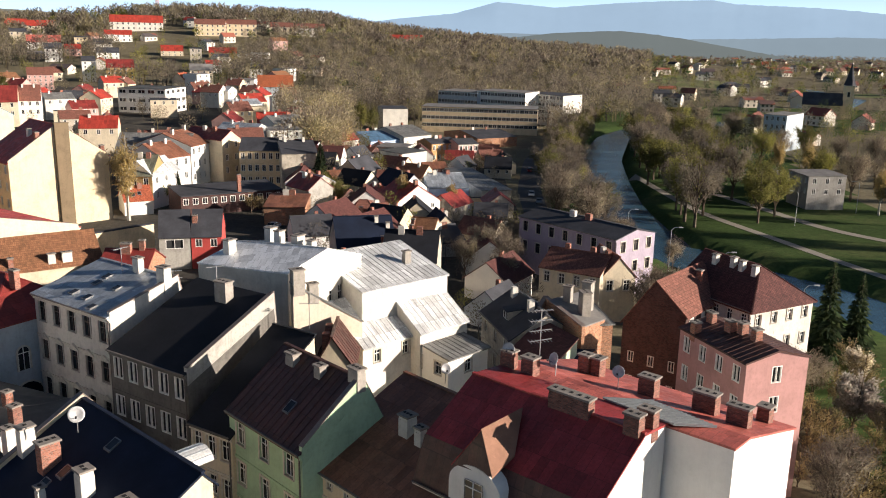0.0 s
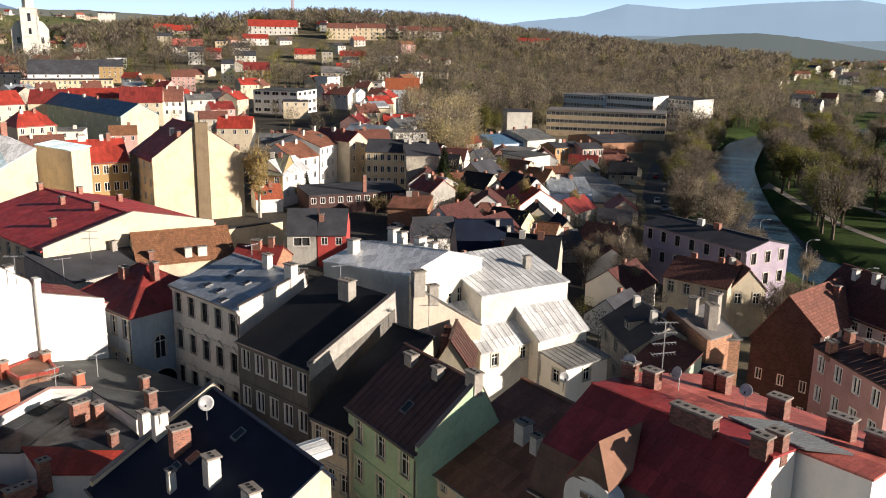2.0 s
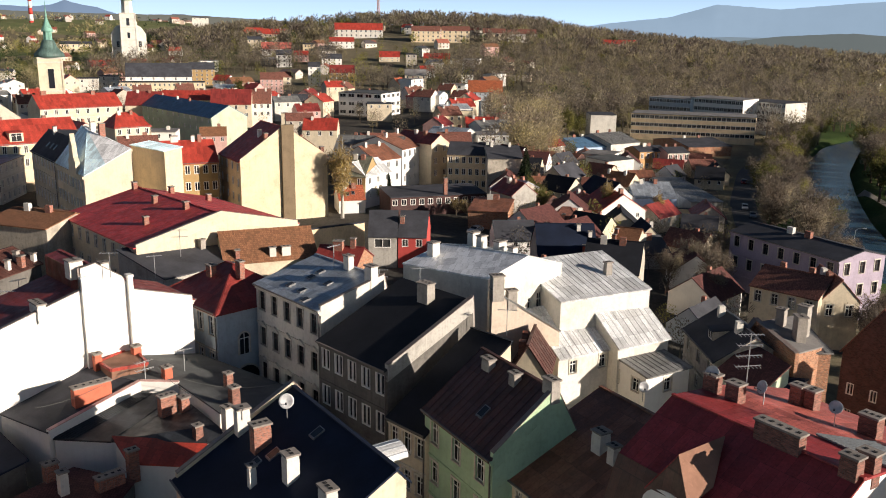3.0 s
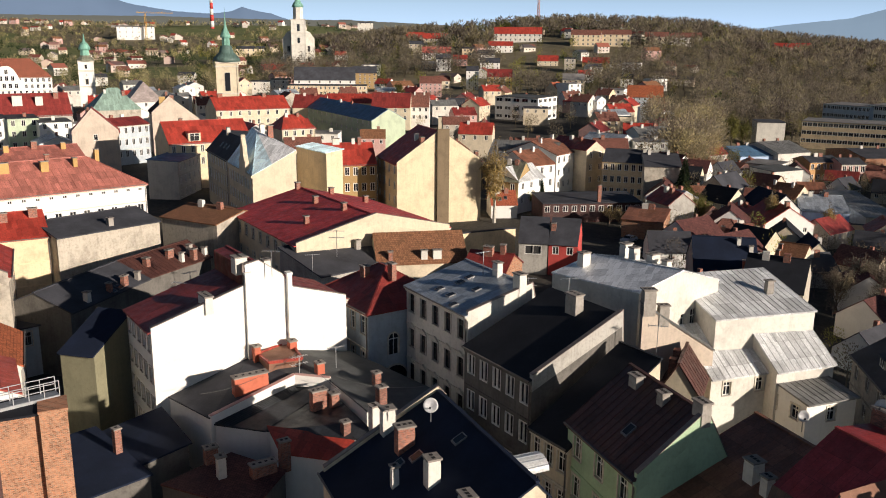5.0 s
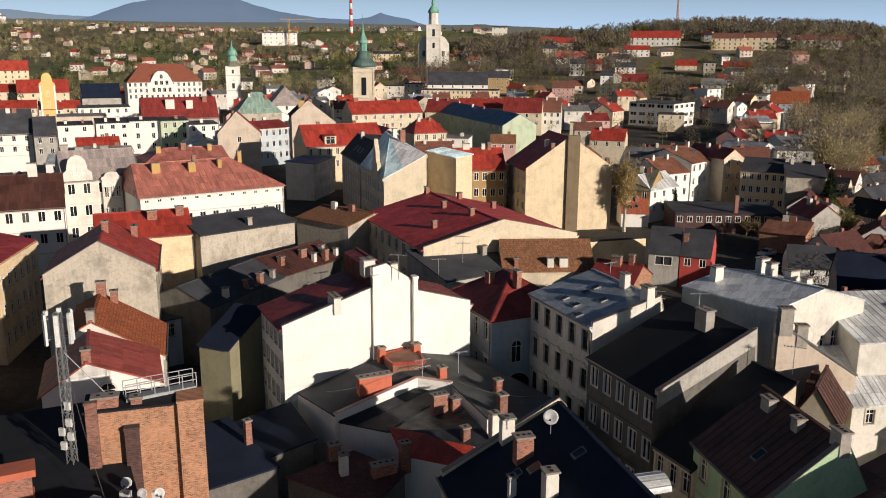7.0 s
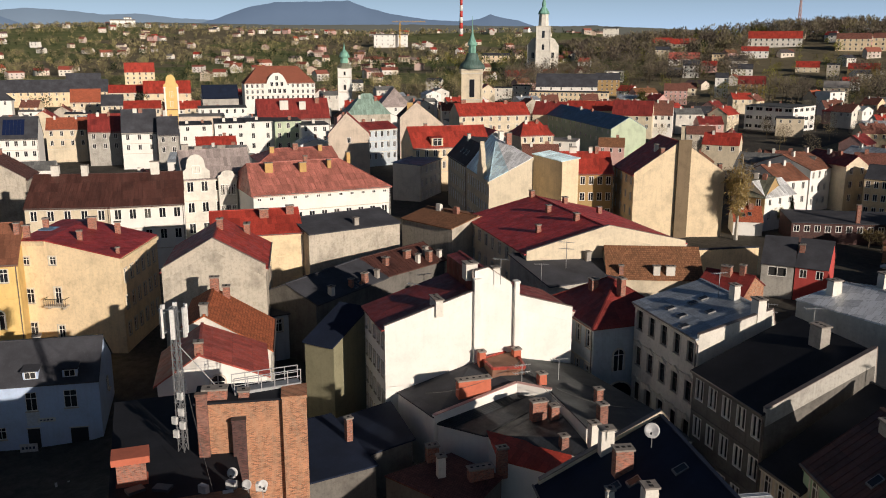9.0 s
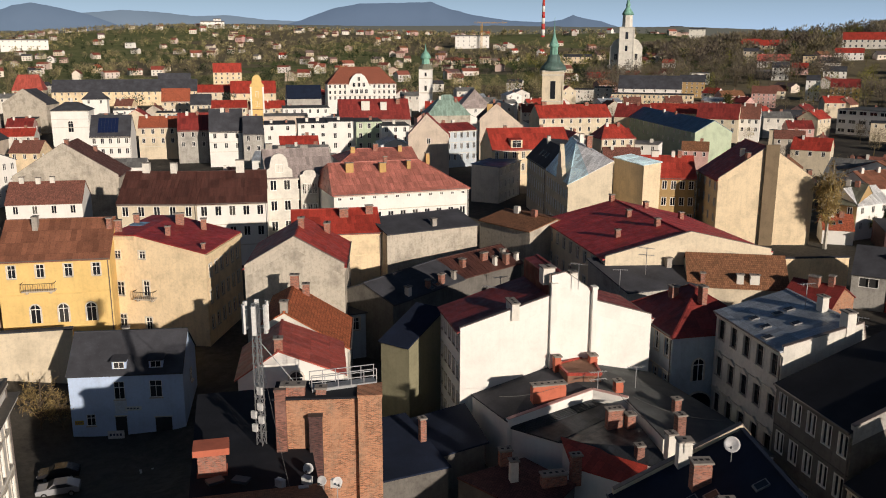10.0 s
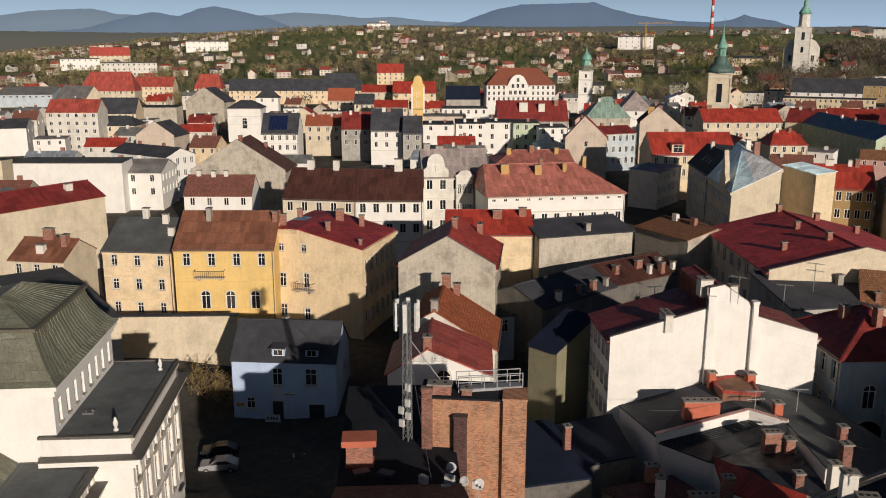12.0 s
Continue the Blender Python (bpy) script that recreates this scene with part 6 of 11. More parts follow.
house('small_house', 'white gabled house with bright red roof', -9.12, 205.98, 11.0, 12.25, 121.77, 5.2, [(0.0, 0.0), (0.5, 3.87), (1.0, 0.0)], z0=-3.5, chims=((-4.25, 0.04, 1.2, 0.9, 0.9, 'brick', 2),), wall='white', cover='redmetal', wins=(('l', 3, 1, 0),), size=(0.8, 1.0), cornice=False)
house('small_house', 'cream gabled cottage with black roof', -0.74, 182.72, 9.0, 5.76, 104.81, 3.7, [(0.0, 0.0), (0.5, 2.97), (1.0, 0.0)], z0=-3.5, chims=((-1.8, -0.7, 1.3, 1.0, 0.7, 'white', 0), (1.26, -0.7, 1.3, 1.0, 0.7, 'brick', 0)), wall='cream', cover='navy', cornice=False)
house('small_house', 'cottage with dark and green roof', -0.72, 170.57, 7.16, 8.0, 33.38, 3.7, [(0.0, 0.0), (0.5, 2.5), (1.0, 0.0)], z0=-3.5, chims=((-0.72, -0.7, 1.3, 1.2999999999999998, 0.7, 'white', 0), (0.43, -0.7, 1.3, 1.2999999999999998, 0.7, 'brick', 0)), wall='stone', cover='slate', cornice=False)
house('small_house', 'white house with navy roof', -11.54, 223.0, 13.29, 8.0, -56.25, 5.7, [(0.0, 0.0), (0.5, 3.41), (1.0, 0.0)], z0=-3.5, chims=((-3.32, 0.7, 1.3, 0.85, 0.7, 'brick', 0), (2.39, 0.7, 1.3, 0.85, 0.7, 'brick', 0)), wall='white', cover='navy', cornice=False)
house('small_house', 'stone house with dark roof', -25.18, 247.06, 13.06, 8.0, 69.57, 5.7, [(0.0, 0.0), (0.5, 3.39), (1.0, 0.0)], z0=-3.5, chims=((-1.96, 0.7, 1.3, 1.15, 0.7, 'brick', 0), (1.31, 0.7, 1.3, 1.15, 0.7, 'white', 0)), wall='stone', cover='slate', cornice=False)
house('small_house', 'cottage with orange tile roof', -9.05, 246.61, 10.05, 8.0, -26.8, 4.7, [(0.0, 0.0), (0.5, 2.96), (1.0, 0.0)], z0=-3.5, chims=((-3.01, -0.7, 1.3, 0.7, 0.7, 'white', 0), (2.21, -0.7, 1.3, 0.7, 0.7, 'white', 0)), wall='cream', cover='browntile', cornice=False)
house('small_house', 'red roofed shed house', -16.36, 214.13, 8.04, 8.0, -58.26, 4.7, [(0.0, 0.0), (0.5, 2.0), (1.0, 0.0)], z0=-3.5, chims=((-1.61, -0.7, 1.3, 1.0, 0.7, 'white', 0), (1.12, -0.7, 1.3, 1.0, 0.7, 'brick', 0)), wall='white', cover='redmetal', cornice=False)
house('factory_building', 'terracotta factory house with pediment', -3.02, 316.03, 11.22, 10.0, 34.22, 8.5, [(0.0, 0.0), (0.5, 1.5), (1.0, 0.0)], z0=-6, chims=((-1.12, -0.7, 1.3, 1.2999999999999998, 0.7, 'white', 0), (0.67, -0.7, 1.3, 1.2999999999999998, 0.7, 'brick', 0)), wall='orange', cover='slate', wins=(('f', 5, 3, 0),), size=(1.0, 1.7), storey=3.5)
house('factory_building', 'pink and white factory house', 6.05, 314.91, 8.31, 10.0, 28.44, 8.5, [(0.0, 0.0), (0.5, 1.5), (1.0, 0.0)], z0=-6, chims=((-2.08, 0.7, 1.3, 0.85, 0.7, 'brick', 0), (1.5, 0.7, 1.3, 0.85, 0.7, 'brick', 0)), wall='pink', cover='slate', wins=(('f', 4, 3, 0),), size=(1.2, 1.9), storey=3.5)
house('factory_building', 'cream industrial box building', -14.08, 288.02, 12.4, 10.0, 50.55, 8.5, [(0.0, 0.0), (1.0, 0.3)], z0=-6, wall='offwhite', cover='grey', cornice=False)
house('factory_building', 'low cream factory wing', -17.77, 300.99, 10.7, 10.0, -16.29, 8.5, [(0.0, 0.0), (1.0, 0.3)], z0=-6, wall='offwhite', cover='palegrey', cornice=False)
house('workshop', 'workshop hall with blue metal roof', -0.86, 244.86, 11.56, 16.0, 15.81, 4.5, [(0.0, 0.0), (0.5, 2.93), (1.0, 0.0)], z0=-5.5, chims=((-2.31, -0.7, 1.3, 1.0, 0.7, 'white', 0), (1.62, -0.7, 1.3, 1.0, 0.7, 'brick', 0)), wall='blue', cover='zinc', cornice=False)
house('workshop', 'flat grey metal workshop hall', 9.5, 256.46, 8.67, 39.24, 15.69, 4.0, [(0.0, 0.0), (1.0, 0.4)], z0=-5.5, wall='grey', cover='greymetal', cornice=False)
house('workshop', 'brown saw tooth workshop roof', -18.76, 341.2, 15.18, 22.0, 47.25, 8.0, [(0.0, 0.0), (0.5, 3.0), (1.0, 0.0)], z0=-5.5, chims=((-3.79, 0.7, 1.3, 0.85, 0.7, 'brick', 0), (2.73, 0.7, 1.3, 0.85, 0.7, 'brick', 0)), wall='offwhite', cover='greymetal', cornice=False)
house('workshop', 'workshop hall with blue metal roof', -28.15, 334.38, 15.35, 20.0, 38.03, 7.0, [(0.0, 0.0), (0.5, 2.5), (1.0, 0.0)], z0=-5.5, chims=((-2.3, 0.7, 1.3, 1.15, 0.7, 'brick', 0), (1.54, 0.7, 1.3, 1.15, 0.7, 'white', 0)), wall='blue', cover='bluemetal', cornice=False)
house('garden_wall', 'long sand coloured yard wall', 7.67, 231.15, 17.49, 0.5, 5.09, 3.0, [(0.0, 0.0), (1.0, 0.05)], z0=-5.5, wall='sand', cover='slate', over=0.1, cornice=False)
house('factory_building', 'long yellow brown four storey factory', 17.16, 427.0, 56.25, 16.0, -6.47, 13.0, [(0.0, 0.0), (1.0, 0.3)], z0=-6, wall='sand', cover='palegrey', wins=(('f', 26, 4, 0, (2.0, 1.6)),), storey=3.6, cornice=False)
house('factory_building', 'white factory block behind the yard', 10.46, 485.41, 25.05, 16.0, -31.67, 17.0, [(0.0, 0.0), (1.0, 0.3)], z0=-6, wall='paleblue', cover='palegrey', wins=(('f', 12, 4, 0, (1.6, 1.6)),), storey=3.8, cornice=False)
house('factory_building', 'long white factory block', 33.83, 474.07, 29.74, 16.0, -33.38, 18.0, [(0.0, 0.0), (1.0, 0.3)], z0=-6, wall='white', cover='palegrey', wins=(('f', 14, 4, 0, (1.8, 1.8)),), storey=3.8, cornice=False)
house('factory_building', 'white end block of the factory', 59.2, 472.55, 24.67, 16.0, -46.99, 17.0, [(0.0, 0.0), (1.0, 0.3)], z0=-6, wall='offwhite', cover='slate', wins=(('f', 10, 4, 0, (1.6, 1.6)),), storey=3.8, cornice=False)
house('factory_building', 'pale concrete factory block', -24.49, 399.51, 11.49, 12.79, 14.06, 14.0, [(0.0, 0.0), (1.0, 0.2)], z0=-6, wall='offwhite', cover='slate', cornice=False)
house('factory_building', 'low dark factory sheds', 15.23, 381.94, 19.95, 30.0, 28.47, 4.5, [(0.0, 0.0), (0.5, 2.0), (1.0, 0.0)], z0=-6, chims=((-3.99, -0.7, 1.3, 1.0, 0.7, 'white', 0), (2.79, -0.7, 1.3, 1.0, 0.7, 'brick', 0)), wall='brick', cover='slate', cornice=False, wins=(('r', 6, 1, 0),))
house('office_building', 'grey concrete block with flat roof', 107.62, 245.73, 12.62, 10.92, -86.94, 8.5, [(0.0, 0.0), (1.0, 0.2)], z0=-4.5, wall='concrete', cover='palegrey', wins=(('f', 4, 3, 0), ('r', 3, 2, 0)), size=(1.0, 1.4), storey=3, cornice=False)
house('office_building', 'low yellow block among trees', 101.46, 266.83, 6.57, 12.0, -12.18, 5.5, [(0.0, 0.0), (1.0, 0.2)], z0=-4.5, wall='paleyellow', cover='palegrey', wins=(('f', 4, 2, 0),), cornice=False)
house('apartment_block', 'pale apartment block near woods', 149.61, 382.4, 9.89, 19.52, -42.15, 14.5, [(0.0, 0.0), (1.0, 0.2)], z0=-4.5, wall='paleblue', cover='palegrey', wins=(('f', 4, 4, 0),), cornice=False)
house('villa', 'pink gabled house with brown roof', -254.62, 545.45, 14.98, 11.0, 24.94, 9.67, [(0, 0), (0.5, 4.25), (1, 0)], z0=2.75, storey=2.32, size=(0.88, 1.20), wall='pink', cover='darktile', cornice=False, wins=(('f', 5, 4, 0), ('r', 2, 4, 0)))
house('villa', 'white gabled hillside house', -249.19, 607.94, 9.04, 11.0, 22.19, 14.18, [(0, 0), (0.5, 3.28), (1, 0)], z0=4.93, storey=2.72, size=(0.97, 1.33), wall='white', cover='slate', cornice=False, wins=(('f', 2, 5, 0), ('r', 2, 5, 0)))
house('villa', 'ochre house with dark red roof', -226.46, 605.69, 18.25, 11.0, 20.43, 11.09, [(0, 0), (0.5, 5.16), (1, 0)], z0=4.34, storey=2.66, size=(0.95, 1.30), wall='ochre', cover='darkred', cornice=False, wins=(('f', 5, 4, 0), ('r', 2, 4, 0)))
house('villa', 'yellow house on the slope', -343.58, 731.43, 11.91, 11.0, 25.13, 5.04, [(0, 0), (0.5, 2.16), (1, 0)], z0=14.87, storey=2.42, size=(0.88, 1.20), wall='paleyellow', cover='palegrey', cornice=False, wins=(('f', 3, 2, 0), ('r', 2, 2, 0)))
house('villa', 'white house with slate roof', -323.35, 719.76, 13.48, 11.0, 24.13, 10.81, [(0, 0), (0.5, 3.96), (1, 0)], z0=13.76, storey=3.46, size=(1.24, 1.69), wall='white', cover='slate', cornice=False, wins=(('f', 3, 3, 0), ('r', 2, 3, 0)))
house('villa', 'white house with long pink roof', -363.54, 792.16, 28.59, 11.0, 24.61, 6.42, [(0, 0), (0.5, 5.87), (1, 0)], z0=22.35, storey=3.08, size=(1.10, 1.50), wall='white', cover='pinkmetal', cornice=False, wins=(('f', 6, 2, 0), ('r', 2, 2, 0)))
house('villa', 'long cream house with red roof', -436.45, 892.76, 20.48, 11.0, 26.0, 9.39, [(0, 0), (0.5, 5.56), (1, 0)], z0=34.55, storey=4.51, size=(1.54, 2.10), wall='cream', cover='redmetal', cornice=False, wins=(('f', 4, 2, 0), ('r', 2, 2, 0)))
house('villa', 'long white house with red roof', -405.55, 881.53, 25.56, 11.0, 24.66, 8.73, [(0, 0), (0.5, 5.48), (1, 0)], z0=34.03, storey=4.19, size=(1.50, 2.05), wall='cream', cover='redmetal', cornice=False, wins=(('f', 5, 2, 0), ('r', 2, 2, 0)))
house('villa', 'tan tower house with flat roof', -328.51, 788.78, 11.18, 11.0, 22.55, 11.78, [(0, 0), (0.5, 0.94), (1, 0)], z0=21.61, storey=3.77, size=(1.35, 1.84), wall='sand', cover='slate', cornice=False, wins=(('f', 2, 3, 0), ('r', 2, 3, 0)))
house('villa', 'cream house with slate roof', -397.87, 815.0, 14.05, 11.0, 25.95, 12.15, [(0, 0), (0.5, 3.03), (1, 0)], z0=24.92, storey=3.89, size=(1.39, 1.90), wall='cream', cover='slate', cornice=False, wins=(('f', 3, 3, 0), ('r', 2, 3, 0)))
house('villa', 'pink house with red roof', -322.25, 755.24, 13.37, 11.0, 23.07, 6.61, [(0, 0), (0.5, 3.68), (1, 0)], z0=17.53, storey=3.17, size=(1.14, 1.55), wall='pink', cover='redmetal', cornice=False, wins=(('f', 3, 2, 0), ('r', 2, 2, 0)))
house('villa', 'white villa with slate roof', -287.02, 741.8, 17.75, 11.0, 21.12, 6.5, [(0, 0), (0.5, 4.07), (1, 0)], z0=15.26, storey=3.12, size=(1.12, 1.52), wall='white', cover='slate', cornice=False, wins=(('f', 4, 2, 0), ('r', 2, 2, 0)))
house('villa', 'white villa with red roof', -315.09, 842.85, 25.22, 11.0, 20.46, 7.32, [(0, 0), (0.5, 4.17), (1, 0)], z0=28.92, storey=3.52, size=(1.26, 1.72), wall='white', cover='redmetal', cornice=False, wins=(('f', 5, 2, 0), ('r', 2, 2, 0)))
house('villa', 'pale villa with grey roof', -308.39, 786.0, 16.4, 11.0, 21.39, 6.86, [(0, 0), (0.5, 4.35), (1, 0)], z0=21.07, storey=3.29, size=(1.18, 1.61), wall='offwhite', cover='slate', cornice=False, wins=(('f', 3, 2, 0), ('r', 2, 2, 0)))
house('villa', 'long white school with red roof', -321.02, 911.65, 52.01, 11.0, 19.35, 9.56, [(0, 0), (0.5, 6.81), (1, 0)], z0=39.13, storey=4.59, size=(1.54, 2.10), wall='offwhite', cover='redmetal', cornice=False, wins=(('f', 10, 2, 0), ('r', 2, 2, 0)))
house('panel_block', 'long pale yellow apartment block', -243.2, 904.17, 30.56, 11.0, 15.02, 12.28, [(0, 0), (0.5, 5.08), (1, 0)], z0=35.57, storey=3.93, size=(1.41, 1.92), wall='paleyellow', cover='darktile', cornice=False, wins=(('f', 6, 3, 0), ('r', 2, 3, 0)))
house('panel_block', 'pale yellow apartment block on hill', -213.35, 915.49, 30.06, 11.0, 13.09, 13.0, [(0, 0), (0.5, 4.58), (1, 0)], z0=35.59, storey=4.16, size=(1.49, 2.03), wall='paleyellow', cover='darktile', cornice=False, wins=(('f', 5, 3, 0), ('r', 2, 3, 0)))
house('panel_block', 'cream apartment block on hill', -176.26, 938.66, 24.66, 11.0, 10.62, 10.44, [(0, 0), (0.5, 4.69), (1, 0)], z0=36.31, storey=5.01, size=(1.54, 2.10), wall='cream', cover='darktile', cornice=False, wins=(('f', 4, 2, 0), ('r', 2, 2, 0)))
house('villa', 'cream apartment house on hill', -149.58, 958.76, 31.95, 11.0, 8.86, 9.48, [(0, 0), (0.5, 4.78), (1, 0)], z0=36.83, storey=4.55, size=(1.54, 2.10), wall='offwhite', cover='darktile', cornice=False, wins=(('f', 5, 2, 0), ('r', 2, 2, 0)))
house('villa', 'villa with bright red roof', -244.72, 780.42, 19.09, 11.0, 17.39, 4.88, [(0, 0), (0.5, 4.78), (1, 0)], z0=18.51, storey=2.34, size=(0.88, 1.20), wall='cream', cover='redmetal', cornice=False, wins=(('f', 4, 2, 0), ('r', 2, 2, 0)))
house('villa', 'stone tower house with flat roof', -214.75, 749.57, 9.69, 11.0, 15.94, 12.19, [(0, 0), (0.5, 0.84), (1, 0)], z0=14.13, storey=3.9, size=(1.40, 1.90), wall='stone', cover='slate', cornice=False, wins=(('f', 2, 3, 0), ('r', 2, 3, 0)))
house('villa', 'ochre villa with red roof', -200.88, 786.14, 24.4, 11.0, 14.32, 4.91, [(0, 0), (0.5, 4.32), (1, 0)], z0=17.78, storey=2.36, size=(0.88, 1.20), wall='ochre', cover='redmetal', cornice=False, wins=(('f', 5, 2, 0), ('r', 2, 2, 0)))
house('villa', 'small white villa with slate roof', -184.08, 790.24, 9.86, 11.0, 13.1, 3.95, [(0, 0), (0.5, 2.85), (1, 0)], z0=17.52, storey=1.9, size=(0.88, 1.20), wall='white', cover='slate', cornice=False, wins=(('f', 2, 2, 0), ('r', 2, 2, 0)))
house('villa', 'cream villa with curved gable', -172.97, 615.12, 15.61, 11.0, 15.66, 10.1, [(0, 0), (0.5, 4.06), (1, 0)], z0=4.14, storey=3.23, size=(1.16, 1.58), wall='cream', cover='palegrey', cornice=False, wins=(('f', 4, 3, 0), ('r', 2, 3, 0)))
house('villa', 'white villa with grey roof', -147.68, 675.97, 9.76, 11.0, 12.31, 6.82, [(0, 0), (0.5, 3.64), (1, 0)], z0=6.54, storey=3.27, size=(1.17, 1.60), wall='white', cover='slate', cornice=False, wins=(('f', 2, 2, 0), ('r', 2, 2, 0)))
house('villa', 'white villa with orange tile roof', -99.8, 507.8, 20.21, 11.0, 11.09, 9.37, [(0, 0), (0.5, 6.16), (1, 0)], z0=0.98, storey=2.25, size=(0.88, 1.20), wall='paleblue', cover='orangetile', cornice=False, wins=(('f', 7, 4, 0), ('r', 2, 4, 0)))
house('villa', 'yellow house with slate roof', -188.73, 437.07, 10.39, 11.0, 23.31, 4.75, [(0, 0), (0.5, 4.66), (1, 0)], z0=0.77, storey=2.28, size=(0.88, 1.20), wall='yellow', cover='slate', cornice=False, wins=(('f', 4, 2, 0), ('r', 2, 2, 0)))
house('villa', 'pink apartment house with red roof', -47.08, 1024.67, 39.16, 11.0, 2.63, 8.9, [(0, 0), (0.5, 4.44), (1, 0)], z0=28.01, storey=4.27, size=(1.53, 2.09), wall='pink', cover='redmetal', cornice=False, wins=(('f', 6, 2, 0), ('r', 2, 2, 0)))
house('panel_block', 'far white apartment block', -847.85, 1512.48, 29.9, 11.0, 29.23, 20.31, [(0, 0), (0.5, 2.13), (1, 0)], z0=52.41, storey=9.75, size=(1.54, 2.10), wall='offwhite', cover='slate', cornice=False, wins=(('f', 3, 2, 0), ('r', 2, 2, 0)))
house('panel_block', 'far cream apartment block', -2289.4, 3880.24, 63.86, 11.0, 30.52, 26.18, [(0, 0), (0.5, 5.35), (1, 0)], z0=107.01, storey=12.56, size=(1.54, 2.10), wall='offwhite', cover='slate', cornice=False, wins=(('f', 2, 2, 0), ('r', 2, 2, 0)))
house('villa', 'cream house among trees', -628.48, 847.15, 33.06, 11.0, 36.52, 8.9, [(0, 0), (0.5, 2.92), (1, 0)], z0=20.44, storey=4.27, size=(1.53, 2.09), wall='paleyellow', cover='slate', cornice=False, wins=(('f', 6, 2, 0), ('r', 2, 2, 0)))
house('villa', 'house with red brown roof', -450.81, 643.88, 25.36, 11.0, 34.96, 5.87, [(0, 0), (0.5, 4.81), (1, 0)], z0=8.54, storey=2.82, size=(1.01, 1.38), wall='sand', cover='redmetal', cornice=False, wins=(('f', 6, 2, 0), ('r', 2, 2, 0)))
house('villa', 'tall stone school behind trees', -327.2, 582.14, 18.2, 11.0, 29.27, 11.99, [(0, 0), (0.5, 4.62), (1, 0)], z0=4.5, storey=2.88, size=(1.03, 1.41), wall='ochre', cover='slate', cornice=False, wins=(('f', 5, 4, 0), ('r', 2, 4, 0)))
house('panel_block', 'white panel apartment block', -1611.2, 562.81, 76.38, 11.0, 70.73, 18.49, [(0, 0), (0.5, 2.08), (1, 0)], z0=31.15, storey=8.88, size=(1.54, 2.10), wall='white', cover='palegrey', cornice=False, wins=(('f', 8, 2, 0), ('r', 2, 2, 0)))
house('panel_block', 'white panel block in the plain', -1310.46, 272.79, 51.37, 11.0, 78.22, 15.53, [(0, 0), (0.5, 1.48), (1, 0)], z0=7.86, storey=7.46, size=(1.54, 2.10), wall='white', cover='palegrey', cornice=False, wins=(('f', 7, 2, 0), ('r', 2, 2, 0)))
house('panel_block', 'long white panel block', -1070.53, 277.59, 62.93, 11.0, 75.43, 17.03, [(0, 0), (0.5, 1.21), (1, 0)], z0=4.8, storey=5.45, size=(1.54, 2.10), wall='offwhite', cover='palegrey', cornice=False, wins=(('f', 11, 3, 0), ('r', 2, 3, 0)))
house('villa', 'red roofed school complex', -1478.52, 354.55, 61.41, 11.0, 76.51, 12.47, [(0, 0), (0.5, 12.42), (1, 0)], z0=14.5, storey=5.99, size=(1.54, 2.10), wall='cream', cover='redmetal', cornice=False, wins=(('f', 8, 2, 0), ('r', 2, 2, 0)))
house('panel_block', 'far pink panel row', -4249.9, 1495.8, 134.37, 11.0, 70.6, 26.97, [(0, 0), (0.5, 5.5), (1, 0)], z0=106.13, storey=12.95, size=(1.54, 2.10), wall='pink', cover='palegrey', cornice=False, wins=(('f', 5, 2, 0), ('r', 2, 2, 0)))
house('panel_block', 'far panel blocks on the hill', -4202.84, 1623.26, 109.1, 11.0, 68.87, 27.17, [(0, 0), (0.5, 5.55), (1, 0)], z0=109.59, storey=13.04, size=(1.54, 2.10), wall='offwhite', cover='palegrey', cornice=False, wins=(('f', 4, 2, 0), ('r', 2, 2, 0)))
house('panel_block', 'far panel blocks in a row', -4148.44, 1757.47, 152.05, 11.0, 67.03, 27.34, [(0, 0), (0.5, 5.59), (1, 0)], z0=115.81, storey=13.12, size=(1.54, 2.10), wall='pink', cover='palegrey', cornice=False, wins=(('f', 6, 2, 0), ('r', 2, 2, 0)))
house('panel_block', 'far white slab block', -1982.66, 1147.92, 58.06, 11.0, 59.95, 14.11, [(0, 0), (0.5, 2.96), (1, 0)], z0=84.71, storey=6.77, size=(1.54, 2.10), wall='white', cover='palegrey', cornice=False, wins=(('f', 4, 2, 0), ('r', 2, 2, 0)))
house('panel_block', 'far white point block', -1984.68, 1162.62, 17.49, 11.0, 59.65, 21.24, [(0, 0), (0.5, 1.57), (1, 0)], z0=84.92, storey=10.19, size=(1.54, 2.10), wall='white', cover='palegrey', cornice=False, wins=(('f', 2, 2, 0), ('r', 2, 2, 0)))
house('panel_block', 'white hospital block under a crane', -1109.8, 1172.52, 61.82, 11.0, 43.45, 22.07, [(0, 0), (0.5, 2.07), (1, 0)], z0=36.72, storey=7.06, size=(1.54, 2.10), wall='white', cover='palegrey', cornice=False, wins=(('f', 6, 3, 0), ('r', 2, 3, 0)))
house('villa', 'long grey house row', -688.02, 359.89, 26.58, 11.0, 62.4, 6.93, [(0, 0), (0.5, 9.06), (1, 0)], z0=2.74, storey=3.33, size=(1.19, 1.62), wall='cream', cover='slate', cornice=False, wins=(('f', 6, 2, 0), ('r', 2, 2, 0)))
house('villa', 'cream house with orange gable', -682.76, 407.8, 24.41, 11.0, 59.13, 15.39, [(0, 0), (0.5, 7.55), (1, 0)], z0=3.52, storey=3.69, size=(1.32, 1.80), wall='paleyellow', cover='redmetal', cornice=False, wins=(('f', 5, 4, 0), ('r', 2, 4, 0)))

